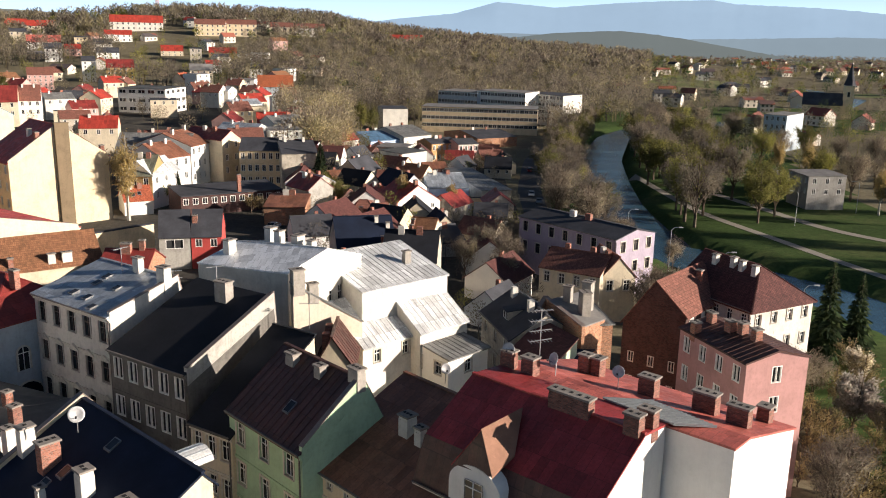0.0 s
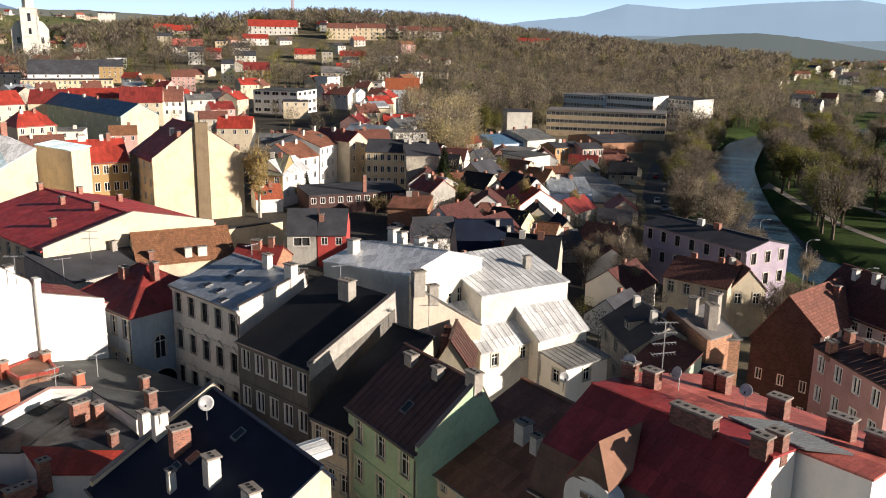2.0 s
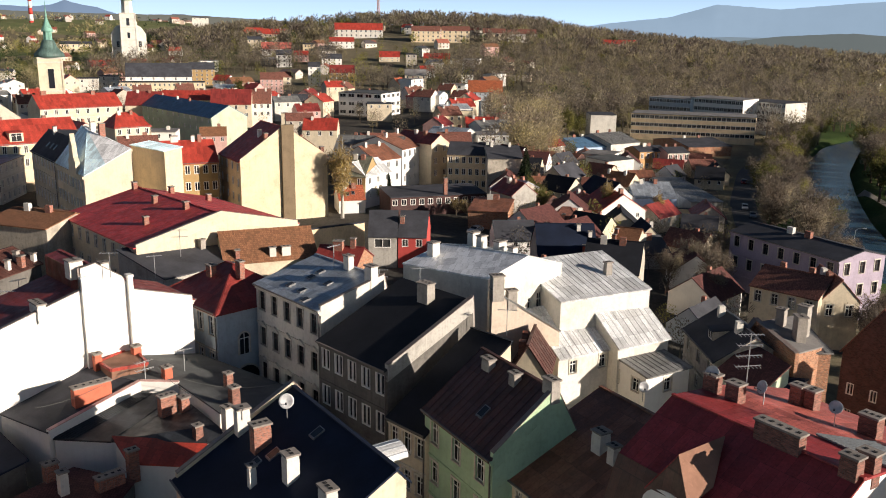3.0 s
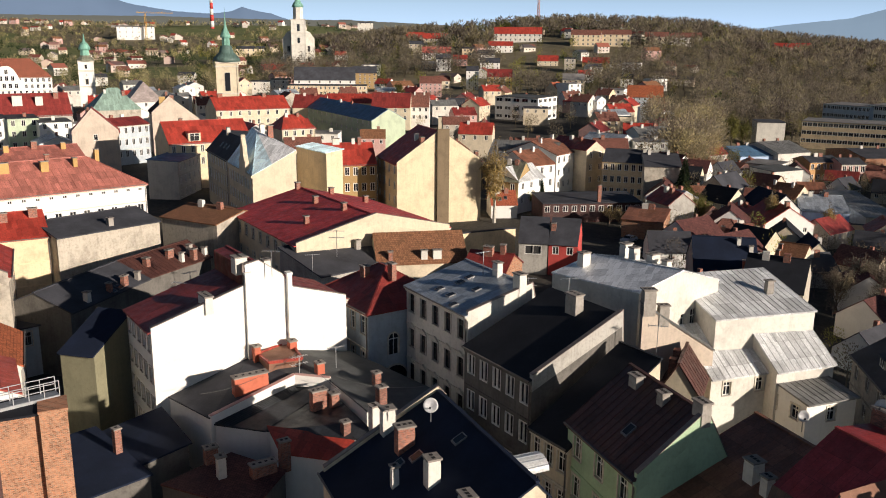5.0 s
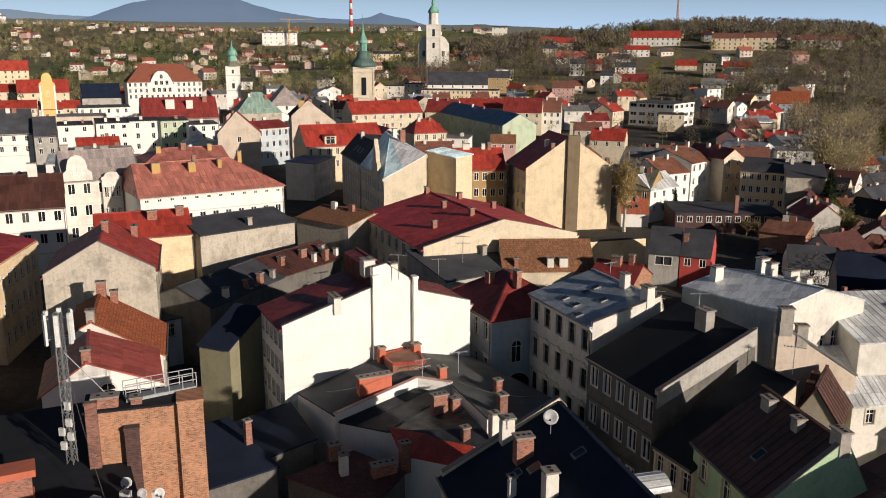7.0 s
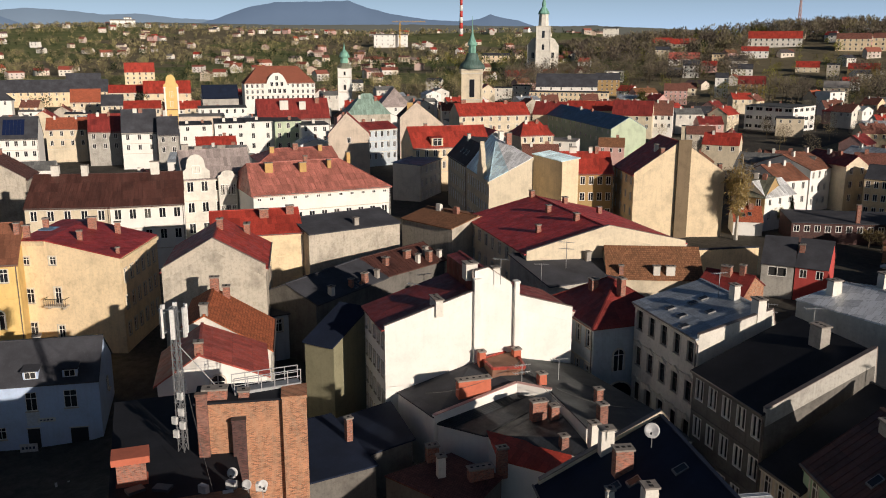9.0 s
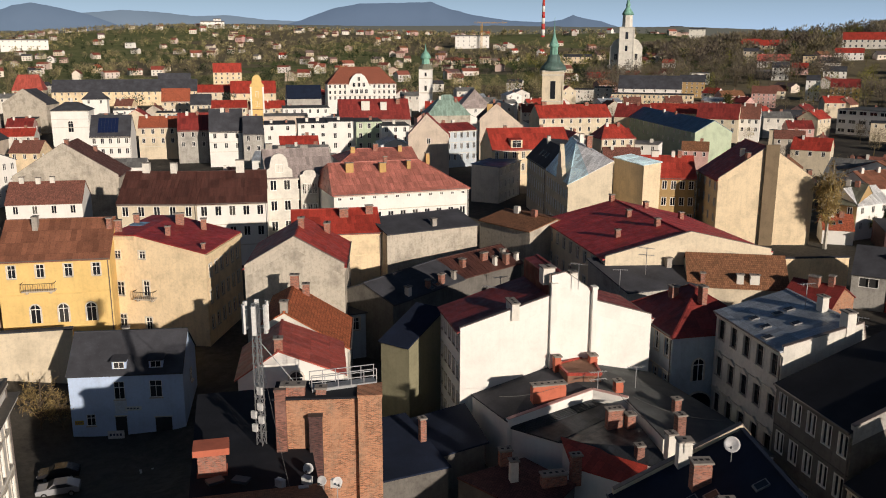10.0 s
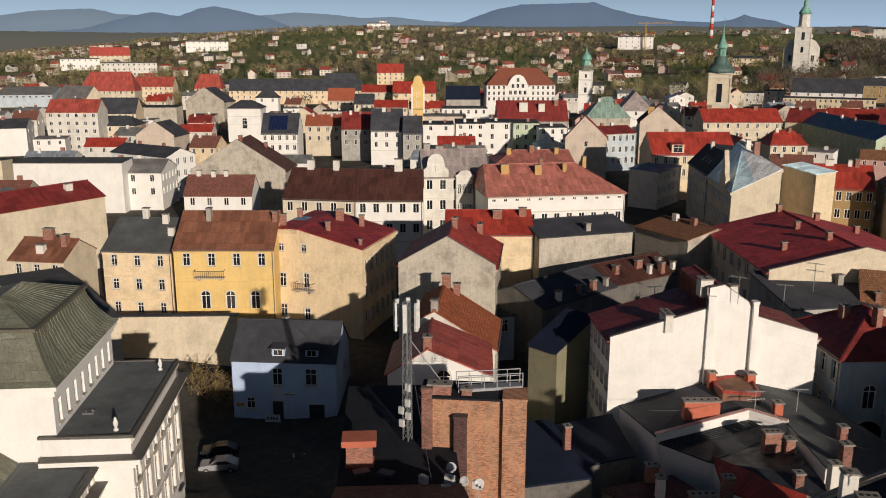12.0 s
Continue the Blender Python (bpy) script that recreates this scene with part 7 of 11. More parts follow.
house('tenement_house', 'long cream house with broad red roof', -609.04, 145.3, 36.21, 16, 58, 13.0, [(0, 0), (0.5, 11.9), (1, 0.0)], wall='cream', cover='redclay', cornice=False, wins=(('f', 10, 2, 0),), hip=(6, 4), chims=((-5, -1, 1.6, 1.0, 0.8, 'brick', 2), (4, 0, 1.6, 1.0, 0.8, 'brick', 2)))
house('tenement_house', 'long cream house with red roof and chimneys', -638.85, 183.93, 28.01, 14, 58, 13.5, [(0, 0), (0.5, 6.53), (1, 0.0)], wall='paleyellow', cover='redclay', cornice=False, wins=(('f', 8, 3, 0),), chims=((-4, 0, 1.6, 1.0, 0.8, 'brick', 2), (4, 0, 1.6, 1.0, 0.8, 'brick', 2)))
house('tenement_house', 'red roofed house with lit gable', -624.65, 219.08, 19.51, 14, 58, 12.0, [(0, 0), (0.5, 9.85), (1, 0.0)], wall='cream', cover='redclay', cornice=False, wins=(('f', 5, 2, 0),), hip=(3, 3))
house('tenement_house', 'pale shed with flat grey roof', -662.35, 102.61, 37.22, 22, 64, 9.0, [(0, 0), (1, 4.49)], wall='paleblue', cover='palegrey', cornice=False, wins=(('f', 9, 1, 0, (1.6, 1.2)),))
house('tenement_house', 'cream house with low gabled roof', -584.03, 120.14, 32.91, 14, 20, 9.0, [(0, 0), (0.5, 8.19), (1, 0.0)], wall='cream', cover='palegrey', cornice=False, wins=())
house('tenement_house', 'pale house with dark grey hipped roof', -362.73, 87.72, 19.56, 14, 57, 11.0, [(0, 0), (0.5, 3.28), (1, 0.0)], wall='cream', cover='slate', cornice=False, wins=(('f', 5, 2, 0),), hip=(2, 4))
house('tenement_house', 'beige house with blank gable and slate roof', -314.85, 92.46, 14.0, 14.0, 140.0, 10.5, [(0, 0), (0.5, 4.8), (1, 0)], wall='pinkstone', cover='slate', fire='l', cornice=False, wins=())

# ---------------------------------------------------------------- houses with free roof planes
def shell(name, label, planes, base, wall="white", wins=(), category="house", style="plain", band=0.0, group=""):
    """A house from its roof planes, (cover, corners); walls drop from the outer edges to base.
    wins: (start corner, end corner, distance along, sill, width, height) on the wall under that edge."""
    pts = [p for _, pl in planes for p in pl]
    cx, cy = sum(p[0] for p in pts) / len(pts), sum(p[1] for p in pts) / len(pts)
    e = new(name)
    e.matrix_world = pose(cx, cy, base)
    tagged(e, label, category, group)
    PLACED.append((cx, cy, max(math.hypot(p[0] - cx, p[1] - cy) for p in pts) * 0.7))

    def loc(p):
        return Vector((p[0] - cx, p[1] - cy, p[2] - base))
    PLOTS.append((cx, cy, max(abs(p[0] - cx) for p in pts) * 0.75, max(abs(p[1] - cy) for p in pts) * 0.75, 0))
    count = {}
    for _, pl in planes:
        for a, b in zip(pl, pl[1:] + pl[:1]):
            count[frozenset((a, b))] = count.get(frozenset((a, b)), 0) + 1
    g = Geo()
    spots, rims = [], []
    for _, pl in planes:
        for a, b in zip(pl, pl[1:] + pl[:1]):
            if count[frozenset((a, b))] > 1:
                continue
            p, q = loc(a), loc(b)
            run = Vector((q.x - p.x, q.y - p.y, 0))
            length = run.length
            if length < 0.05:
                continue
            ux = run.normalized()
            zt = min(p.z, q.z)
            holes = []
            for wa, wb, u, z, ww, hh in wins:
                if (wa, wb) == (a, b):
                    holes.append((u - ww / 2, u + ww / 2, z - base, z - base + hh))
                    at = Vector((p.x, p.y, z - base)) + ux * u + Vector((-ux.y, ux.x, 0)) * 0.12
                    spots.append((pose(at.x, at.y, at.z, 0, 0, math.degrees(math.atan2(ux.y, ux.x))), ww, hh))
            wall_panel(g, (p.x, p.y, 0), ux, length, -2.0, zt, holes)
            if abs(p.z - q.z) > 0.02:
                g.poly((p.x, p.y, zt), (q.x, q.y, zt), (q.x, q.y, q.z), (p.x, p.y, p.z))
            rims.append((p, q))
    part("wall", g, wall_mat(wall), e)
    for cover, pl in planes:
        r = Geo()
        top = [loc(p) + Vector((0, 0, 0.16)) for p in pl]
        mid = sum(top, Vector()) / len(top)
        top = [p + (p - mid).normalized() * 0.14 for p in top]
        r.slab(top, (0, 0, -0.15))
        part("roof", r, roof_mat(cover), e)
        if len(top) == 4 and cover in ("silver", "zinc", "paleblue", "greymetal", "ribbed"):
            sm = Geo()
            seam_rows(sm, top, 0.7, 0.05, 0.05)
            tagged(part("standing_seam", sm, roof_mat(cover), e), kind="stuff")
    if band:
        for p, q in rims:
            if abs(p.z - q.z) < 0.4:
                c = Geo()
                n = (q - p).normalized().cross(Vector((0, 0, 1))) * 0.16
                c.bar(p + n - Vector((0, 0, band / 2 + 0.08)), q + n - Vector((0, 0, band / 2 + 0.08)), 0.3, band)
                part("eaves_moulding", c, wall_mat(wall), e)
    far = math.hypot(cx, cy) > 165
    for m, ww, hh in spots:
        add_window(e, m, ww, hh, style, far=far)
    return e, (cx, cy, base)


def stacks(made, rows):
    """Chimneys on such a house: x, y, foot, top, width, depth, kind, flues."""
    e, (cx, cy, base) = made
    for x, y, zb, zt, w, d, kind, pots in rows:
        chimney(e, x - cx, y - cy, zb - base, zt - base, w, d, kind, pots, 58 if w != d else -32)


# tall white rear building: its gabled wall faces the sun
WL, WM, WR = (-15.5, 82.5, 16.6), (-12.3, 87.9, 17.9), (-9.2, 93.3, 16.0)
BL, BM, BR = (-26.3, 88.8, 15.8), (-23.1, 94.2, 17.0), (-20.0, 99.6, 15.8)
# left slope takes a whiter metal to make up for its grazing light
white_rear = shell("courtyard_house", "tall white rear building with patched zinc roof", [("whitemetal", [WL, WM, BM, BL]), ("silver", [WM, WR, BR, BM])], 0.0, "offwhite",
                   [(WM, WR, 2.4, 11.2, 1.1, 2.3), (WM, WR, 0.6, 11.8, 0.6, 1.4), (WL, WM, 3.4, 12.6, 1.2, 1.2)])
stacks(white_rear, [(-19.9, 96.2, 15.4, 18.4, 1.2, 0.9, "white", 2), (-18.6, 94.6, 15.6, 18.4, 1.0, 0.8, "white", 2), (-16.2, 93.0, 15.6, 18.3, 1.3, 0.9, "white", 3), (-14.6, 92.2, 15.6, 17.9, 0.8, 0.8, "white", 1), (-23.3, 90.6, 15.6, 18.2, 1.1, 0.9, "white", 2)])

# workshop behind the white end wall: two felt slopes, the left one coloured darker for its shade, a white parapet and a
# lower ribbed wing
ws = [(-57.2, 61.8, 5.9), (-52.9, 68.9, 8.2), (-50.5, 72.8, 8.2), (-46.7, 79.0, 6.6), (-33.0, 72.6, 6.8), (-28.2, 69.2, 6.8), (-35.6, 63.4, 7.9), (-42.8, 68.8, 7.7), (-46.2, 67.6, 7.9), (-48.9, 57.9, 6.9)]
workshop = shell("workshop_house", "rear workshop with grey felt roof and red chimneys", [("slate", [ws[0], ws[9], ws[8], ws[1]]), ("grey", [ws[1], ws[8], ws[7], ws[6], ws[5], ws[4], ws[3], ws[2]])], 0.0, "white",
                 [(ws[5], ws[4], 1.6, 3.4, 1.0, 1.8), (ws[5], ws[4], 4.2, 3.4, 1.0, 1.8)])
stacks(workshop, [(-48.6, 63.6, 6.4, 9.3, 3.4, 0.9, "red", 5), (-51.6, 68.8, 7.6, 10.0, 0.7, 0.7, "red", 1), (-49.4, 72.0, 7.6, 9.9, 0.8, 0.8, "red", 1), (-44.4, 69.4, 6.8, 9.2, 0.8, 0.8, "red", 2), (-38.2, 70.0, 6.6, 9.0, 0.7, 0.7, "brick", 1), (-35.2, 65.4, 7.0, 9.8, 0.8, 0.8, "dark", 2)])
parapet = new("parapet")
tagged(parapet, "low white plaster parapet with a pale coping between two roofs", "parapet")
for pa, pb in ((ws[9], ws[8]), (ws[8], ws[7])):
    g = Geo()
    g.bar((pa[0], pa[1], pa[2] - 0.2), (pb[0], pb[1], pb[2] - 0.2), 0.35, 1.0)
    run_ob = part("upstand", g, wall_mat("white"), parapet)
    # pink coping colour stands for warm sunlight on the white top edge
    g = Geo()
    g.bar((pa[0], pa[1], pa[2] + 0.33), (pb[0], pb[1], pb[2] + 0.33), 0.45, 0.06)
    part("coping", g, wall_mat("pink"), run_ob)
rw = [(-48.6, 58.2, 6.2), (-46.0, 67.0, 7.0), (-42.6, 68.2, 6.8), (-35.9, 63.0, 6.9), (-33.4, 61.8, 6.1), (-44.0, 59.6, 5.9)]
ribbed_wing = shell("courtyard_house", "low wing with dark ribbed sheet roof", [("charcoal", [rw[0], rw[5], rw[2], rw[1]]), ("charcoal", [rw[5], rw[4], rw[3], rw[2]])], 0.0, "white")
stacks(ribbed_wing, [(-41.4, 64.4, 5.8, 8.7, 1.5, 0.8, "brick", 3), (-40.2, 65.2, 5.8, 8.3, 0.8, 0.8, "brick", 1), (-34.4, 62.6, 5.6, 9.2, 0.8, 0.8, "white", 2), (-36.8, 61.6, 5.6, 7.6, 0.7, 0.7, "dark", 1)])
ribs = Geo()
for k in range(16):
    f = k / 15
    pa, pb = Vector(rw[0]).lerp(Vector(rw[5]), f) if k < 6 else Vector(rw[5]).lerp(Vector(rw[4]), (k - 6) / 9), Vector(rw[1]).lerp(Vector(rw[2]), f) if k < 6 else Vector(rw[2]).lerp(Vector(rw[3]), (k - 6) / 9)
    ribs.bar(pa + Vector((-ribbed_wing[1][0], -ribbed_wing[1][1], 0.2)), pb + Vector((-ribbed_wing[1][0], -ribbed_wing[1][1], 0.2)), 0.07, 0.09)
tagged(part("rib", ribs, roof_mat("charcoal"), ribbed_wing[0]), kind="stuff")
red_low = shell("courtyard_house", "low lean-to with red metal roof and roof lights", [("redmetal", [(-44.0, 59.9, 6.2), (-41.2, 58.0, 5.0), (-34.4, 59.2, 5.0), (-36.0, 61.4, 6.0)])], 0.0, "white")
stacks(red_low, [(-40.8, 57.8, 3.6, 6.6, 0.9, 0.7, "brick", 2)])
dark_low = shell("courtyard_house", "low yard house with dark red roof", [("maroon", [(-48.2, 50.6, 4.0), (-39.0, 50.6, 4.0), (-39.8, 56.4, 4.4), (-46.0, 57.0, 4.4)])], 0.0, "soot")
stacks(dark_low, [(-46.6, 55.0, 3.4, 6.0, 1.1, 0.8, "brick", 2), (-44.2, 53.4, 3.4, 6.4, 0.7, 0.7, "white", 1), (-41.2, 55.2, 3.4, 5.6, 2.2, 0.9, "brick", 4)])

# sand coloured house: blank end wall towards the yard, windows on one side of it
sa, sb, sc, sd, se, sf = (-116.2, 50.0, 15.5), (-113.0, 52.2, 15.6), (-104.6, 58.2, 13.4), (-113.6, 69.3, 13.4), (-122.0, 63.2, 15.6), (-125.2, 60.8, 15.5)
sand = shell("tenement_house", "sand coloured house with crimson metal roof", [("crimson", [sa, sb, se, sf]), ("crimson", [sb, sc, sd, se])], 0.0, "sand",
             [(sa, sb, 1.0, 12.2, 0.9, 1.1), (sb, sc, 0.9, 12.3, 0.9, 1.1), (sa, sb, 1.1, 6.8, 1.1, 2.0), (sa, sb, 1.1, 2.0, 1.1, 2.0), (sb, sc, 1.2, 6.9, 0.9, 2.2), (sb, sc, 1.2, 1.8, 0.9, 1.9)] + [(sc, sd, 1.5 + 2.2 * k, z, 0.9, 1.8) for k in range(6) for z in (9.8, 6.0, 2.2)], style="trim", band=0.5)
stacks(sand, [(-117.0, 51.8, 14.6, 17.4, 0.9, 0.8, "brick", 2), (-120.6, 56.2, 14.6, 17.2, 0.8, 0.8, "brick", 1), (-112.6, 57.0, 13.8, 16.4, 0.7, 0.7, "brick", 1), (-117.5, 61.5, 14.2, 17.0, 1.2, 0.8, "brick", 2), (-115.0, 64.0, 13.8, 16.2, 0.8, 0.8, "brick", 1), (-106.4, 59.0, 13.0, 14.6, 0.5, 0.5, "brick", 1)])
balcony(sand[0], pose(sb[0] - sand[1][0] + 0.98, sb[1] - sand[1][1] + 0.7, 6.8, 0, 0, 35.5) @ pose(0, -0.01, 0), 3.0)
for k in range(4):
    g = Geo()
    pa, pb = Vector((-119.6 - k * 0.45, 54.6 + k * 0.55, 15.85)), Vector((-116.6 - k * 0.45, 58.6 + k * 0.55, 15.4))
    g.bar(pa - Vector((sand[1][0], sand[1][1], 0)), pb - Vector((sand[1][0], sand[1][1], 0)), 0.5, 0.1)
    part("blue_sheet", g, roof_mat("bluemetal"), sand[0], "blue corrugated sheet on the roof")

# brick tower: buttress, stack against the wall and a bricked niche
for nm, x0, x1, proud, zt, mat in (("buttress", 3.25, 5.1, 0.5, 15.0, brick_wall("red_brown", (0.34, 0.138, 0.07), (0.36, 0.27, 0.19))), ("wall_pier", -0.55, 0.45, 0.7, 13.4, brick_wall("dark_red", (0.08, 0.032, 0.028))), ("upper_pier", -3.1, -2.3, 0.5, 15.6, brick_wall("sooty", (0.22, 0.085, 0.06)))):
    g = Geo()
    g.box(x0, x1, -1.3 - proud, -1.304 if x0 < 3 else 0.6, 2.0, zt)
    g.box(x0 - 0.06, x1 + 0.06, -1.36 - proud, -1.304 if x0 < 3 else 0.66, zt, zt + 0.2)
    part(nm, g, mat, brick_tower)
red_cap = new("chimney_stack")
red_cap.matrix_world = pose(-53.3, 29.6, 10.4, 0, 0, 59)
tagged(red_cap, "brick chimney with a broad red concrete cap on the felt roof", "chimney")
for nm, hx, hy, z0_, z1_, mat in (("shaft", 1.0, 0.7, 0.0, 1.9, brick_wall("chimney", (0.3, 0.1, 0.06), (0.25, 0.2, 0.17))), ("cap", 1.3, 0.95, 1.9, 2.4, plaster("chimney_red", (0.5, 0.14, 0.08), 0.25)), ("base_course", 1.1, 0.8, -0.2, 0.35, plaster("chimney_red", (0.5, 0.14, 0.08), 0.25))):
    g = Geo()
    g.box(-hx, hx, -hy, hy, z0_, z1_)
    part(nm, g, mat, red_cap)

# old brick gabled house: brown roof, raised brick fire wall, pale lean-to behind
bh = [(7.6, 86.8, 7.5), (11.2, 91.2, 9.4), (14.4, 85.6, 9.2), (10.6, 80.6, 7.2)]
old_brick = shell("brick_house", "old brick gabled house with brown tile roof", [("maroon", [bh[0], bh[3], bh[2], bh[1]])], 0.0, "palegreen", [(bh[0], bh[3], 1.6, 3.6, 0.9, 1.5), (bh[0], bh[3], 4.4, 3.6, 0.9, 1.5)])
fire = new("fire_wall")
tagged(fire, "raised old brick fire wall with a sloping coping", "wall")
for pa, pb in (((10.6, 92.6, 9.8), (11.9, 94.4, 11.2)), ((11.9, 94.4, 11.2), (15.2, 87.0, 10.2))):
    g = Geo()
    n = Vector((pb[1] - pa[1], pa[0] - pb[0], 0)).normalized() * 0.2
    for z_ in (0, -5.5):
        for q, sgn in ((pa, -1), (pb, -1), (pb, 1), (pa, 1)):
            g.v.append((q[0] + n.x * sgn, q[1] + n.y * sgn, q[2] + z_))
    g.f = [(0, 1, 2, 3), (7, 6, 5, 4), (0, 4, 5, 1), (1, 5, 6, 2), (2, 6, 7, 3), (3, 7, 4, 0)]
    run_ob = part("brick_panel", g, wall_mat("brick"), fire)
    g = Geo()
    g.bar((pa[0], pa[1], pa[2] + 0.05), (pb[0], pb[1], pb[2] + 0.05), 0.55, 0.1)
    part("coping", g, plain("coping_sheet", (0.2, 0.16, 0.14), 0.5), run_ob)
lean = shell("courtyard_house", "rear house with pale felt lean-to roof", [("palegrey", [(12.4, 94.6, 10.6), (15.4, 88.4, 9.6), (18.4, 92.0, 9.4), (16.4, 98.6, 10.4)])], 0.0, "brick")
stacks(lean, [(16.6, 93.6, 8.6, 13.4, 1.1, 1.1, "grey", 3), (14.6, 95.2, 9.4, 12.4, 0.9, 0.9, "grey", 2)])

# neo-baroque house: tall curved gable, bay with a small pediment, mouldings
def curved_front(parent, x, y, z, half, rise, mat, thick=0.5):
    """A wall piece with shoulders and a round top, and a round-headed window in it."""
    g = Geo()
    out_line = [(-half, 0), (half, 0), (half, rise * 0.3), (half * 0.72, rise * 0.42)] + [(half * 0.66 * math.cos(a), rise * (0.62 + 0.38 * math.sin(a))) for a in (0, 0.5, 1.0, 1.57, 2.14, 2.64, 3.14)] + [(-half * 0.72, rise * 0.42), (-half, rise * 0.3)]
    g.slab([(x + u, y, z + v) for u, v in out_line], (0, thick, 0))
    return part("curved_gable", g, mat, parent)


bw = 14.06
for u, half, rise in ((-bw * 0.31, 2.7, 5.0), (bw * 0.12, 1.9, 1.5)):
    front = -6.25 if half > 2 else -7.1
    gable = curved_front(baroque, u, front, 14.9, half, rise, wall_mat("offwhite"))
    if half > 2:
        add_window(baroque, pose(u, front - 0.04, 16.0), 1.5, 1.6, "plain", False, True)
g = Geo()
g.box(bw * 0.12 - 1.8, bw * 0.12 + 1.8, -7.0, -6.004, 4.0, 14.9)
bay = part("bay", g, wall_mat("offwhite"), baroque)
for k in (-1.1, 0, 1.1):
    for z in (11.4, 7.1):
        add_window(bay, pose(bw * 0.12 + k, -7.06, z), 0.8, 2.1, "plain", False, True)
g = Geo()
g.box(bw * 0.12 - 2.0, bw * 0.12 + 2.0, -7.25, -6.0, 14.9, 15.15)
part("moulding", g, wall_mat("offwhite"), bay)

# ornate corner house of the high street: steep white metal roof with its shade painted pale blue, sunlit hipped end,
# gabled bay
U, V = Vector((-0.776, 0.63, 0)), Vector((0.63, 0.776, 0))


def street(u, v, z):
    p = Vector((-108.7, 145.6, 0)) + U * u + V * v
    return (round(p.x, 2), round(p.y, 2), z)


c0, c1, c2, c3 = street(0, 0, 13.0), street(0, 9.5, 17.8), street(22, 9.5, 17.8), street(22, 0, 13.0)
cm = street(0, 4.2, 15.1)
r0, r1 = street(12.5, 4.6, 20.6), street(22, 6.0, 20.6)
blue_front = [(c3, c0, 1.6 + 2.35 * k, z, 1.05, 2.1) for k in range(9) for z in (9.6, 5.7, 1.8)]
# pale blue planes carry the metal's shade and sky reflection in their colour
corner = shell("tenement_house", "ornate corner house with steep white metal roof, shaded parts painted pale blue", [("paleblue", [c3, c0, r0, r1]), ("paleblue", [c0, cm, r0]), ("whitemetal", [cm, c1, r0]), ("whitemetal", [c1, c2, r1, r0])], 0.0, "cream", blue_front, style="trim", band=0.5)
gab = Geo()
lift = Matrix.Translation((-corner[1][0], -corner[1][1], 0))
fc = [Vector(street(7.0 + a, -0.35, z)) for a, z in ((-2.6, 12.6), (2.6, 12.6), (2.6, 15.2), (1.6, 16.2), (1.2, 18.4), (0.4, 19.6), (0, 20.8), (-0.4, 19.6), (-1.2, 18.4), (-1.6, 16.2), (-2.6, 15.2))]
gab.slab([lift @ p for p in fc], tuple(V * 0.9))
part("ornate_gable", gab, wall_mat("cream"), corner[0], "cream stone gable with a stepped curved outline")
stacks(corner, [(*street(9, 6.6, 0)[:2], 19.6, 22.4, 1.2, 0.8, "brick", 2), (*street(15, 6.4, 0)[:2], 19.6, 22.2, 1.0, 0.8, "white", 2)])
house('tenement_house', 'ornate cream street house with dark slate roof', -131.0, 171.4, 22.0, 12.0, -39.0, 13.5, [(0, 0), (0.35, 4.6), (1, 4.0)], wall='cream', cover='slate', wins=(('f', 8, 3, 0),), size=(1.0, 2.0), storey=3.8, style='trim', chims=((-4, -2, 1.6, 1.0, 0.8, 'white', 2), (5, 1, 1.4, 1.0, 0.8, 'brick', 2)), sky=((-2, -4.2), (1.5, -4.2), (4.5, -4.2)))

# ---------------------------------------------------------------- trees
def bark(name, base):
    return plain(name, base, 0.9, 0.0, 0.35, 2.0)


def foliage(name, a, b, c):
    key = ("leaf", name)
    if key not in MATS:
        m, N, L, B = nodes_of(name)
        isl = N.new("ShaderNodeNewGeometry").outputs["Random Per Island"]
        co = N.new("ShaderNodeTexCoord").outputs["Object"]
        info = N.new("ShaderNodeObjectInfo").outputs["Random"]
        one = ramp_node(N, L, isl, [(0.0, a), (0.5, b), (1.0, c)])
        wide = ramp_node(N, L, noise_node(N, L, co, 0.035, 5, 0.8), [(0.38, (0.6, 0.55, 0.6)), (0.5, (1.0, 1.0, 1.0)), (0.62, (1.25, 1.25, 0.9))])
        col = mix_node(N, L, 1.0, one, wide, "MULTIPLY")
        crown_tone = ramp_node(N, L, noise_node(N, L, co, 0.13, 2, 0.5), [(0.36, (0.62, 0.6, 0.6)), (0.5, (1.0, 1.0, 1.0)), (0.64, (1.4, 1.38, 1.25))])
        col = mix_node(N, L, 1.0, col, crown_tone, "MULTIPLY")
        col = mix_node(N, L, 1.0, col, ramp_node(N, L, info, [(0.0, (0.7, 0.7, 0.7)), (1.0, (1.3, 1.25, 1.1))]), "MULTIPLY")
        L.new(col, B.inputs["Base Color"])
        B.inputs["Roughness"].default_value = 0.85
        B.inputs["Specular IOR Level"].default_value = 0.15
        thin = N.new("ShaderNodeBsdfTranslucent")
        L.new(col, thin.inputs["Color"])
        both = N.new("ShaderNodeMixShader")
        both.inputs[0].default_value = 0.5
        L.new(B.outputs[0], both.inputs[1])
        L.new(thin.outputs[0], both.inputs[2])
        L.new(both.outputs[0], N["Material Output"].inputs["Surface"])
        MATS[key] = m
    return MATS[key]


def budding():
    return foliage("budding_twigs", (0.235, 0.207, 0.175), (0.272, 0.24, 0.2), (0.31, 0.275, 0.225))


def greening():
    return foliage("young_leaves", (0.16, 0.165, 0.06), (0.23, 0.23, 0.08), (0.31, 0.3, 0.11))


def needles():
    return foliage("spruce_needles", (0.03, 0.05, 0.03), (0.045, 0.07, 0.036), (0.07, 0.095, 0.045))


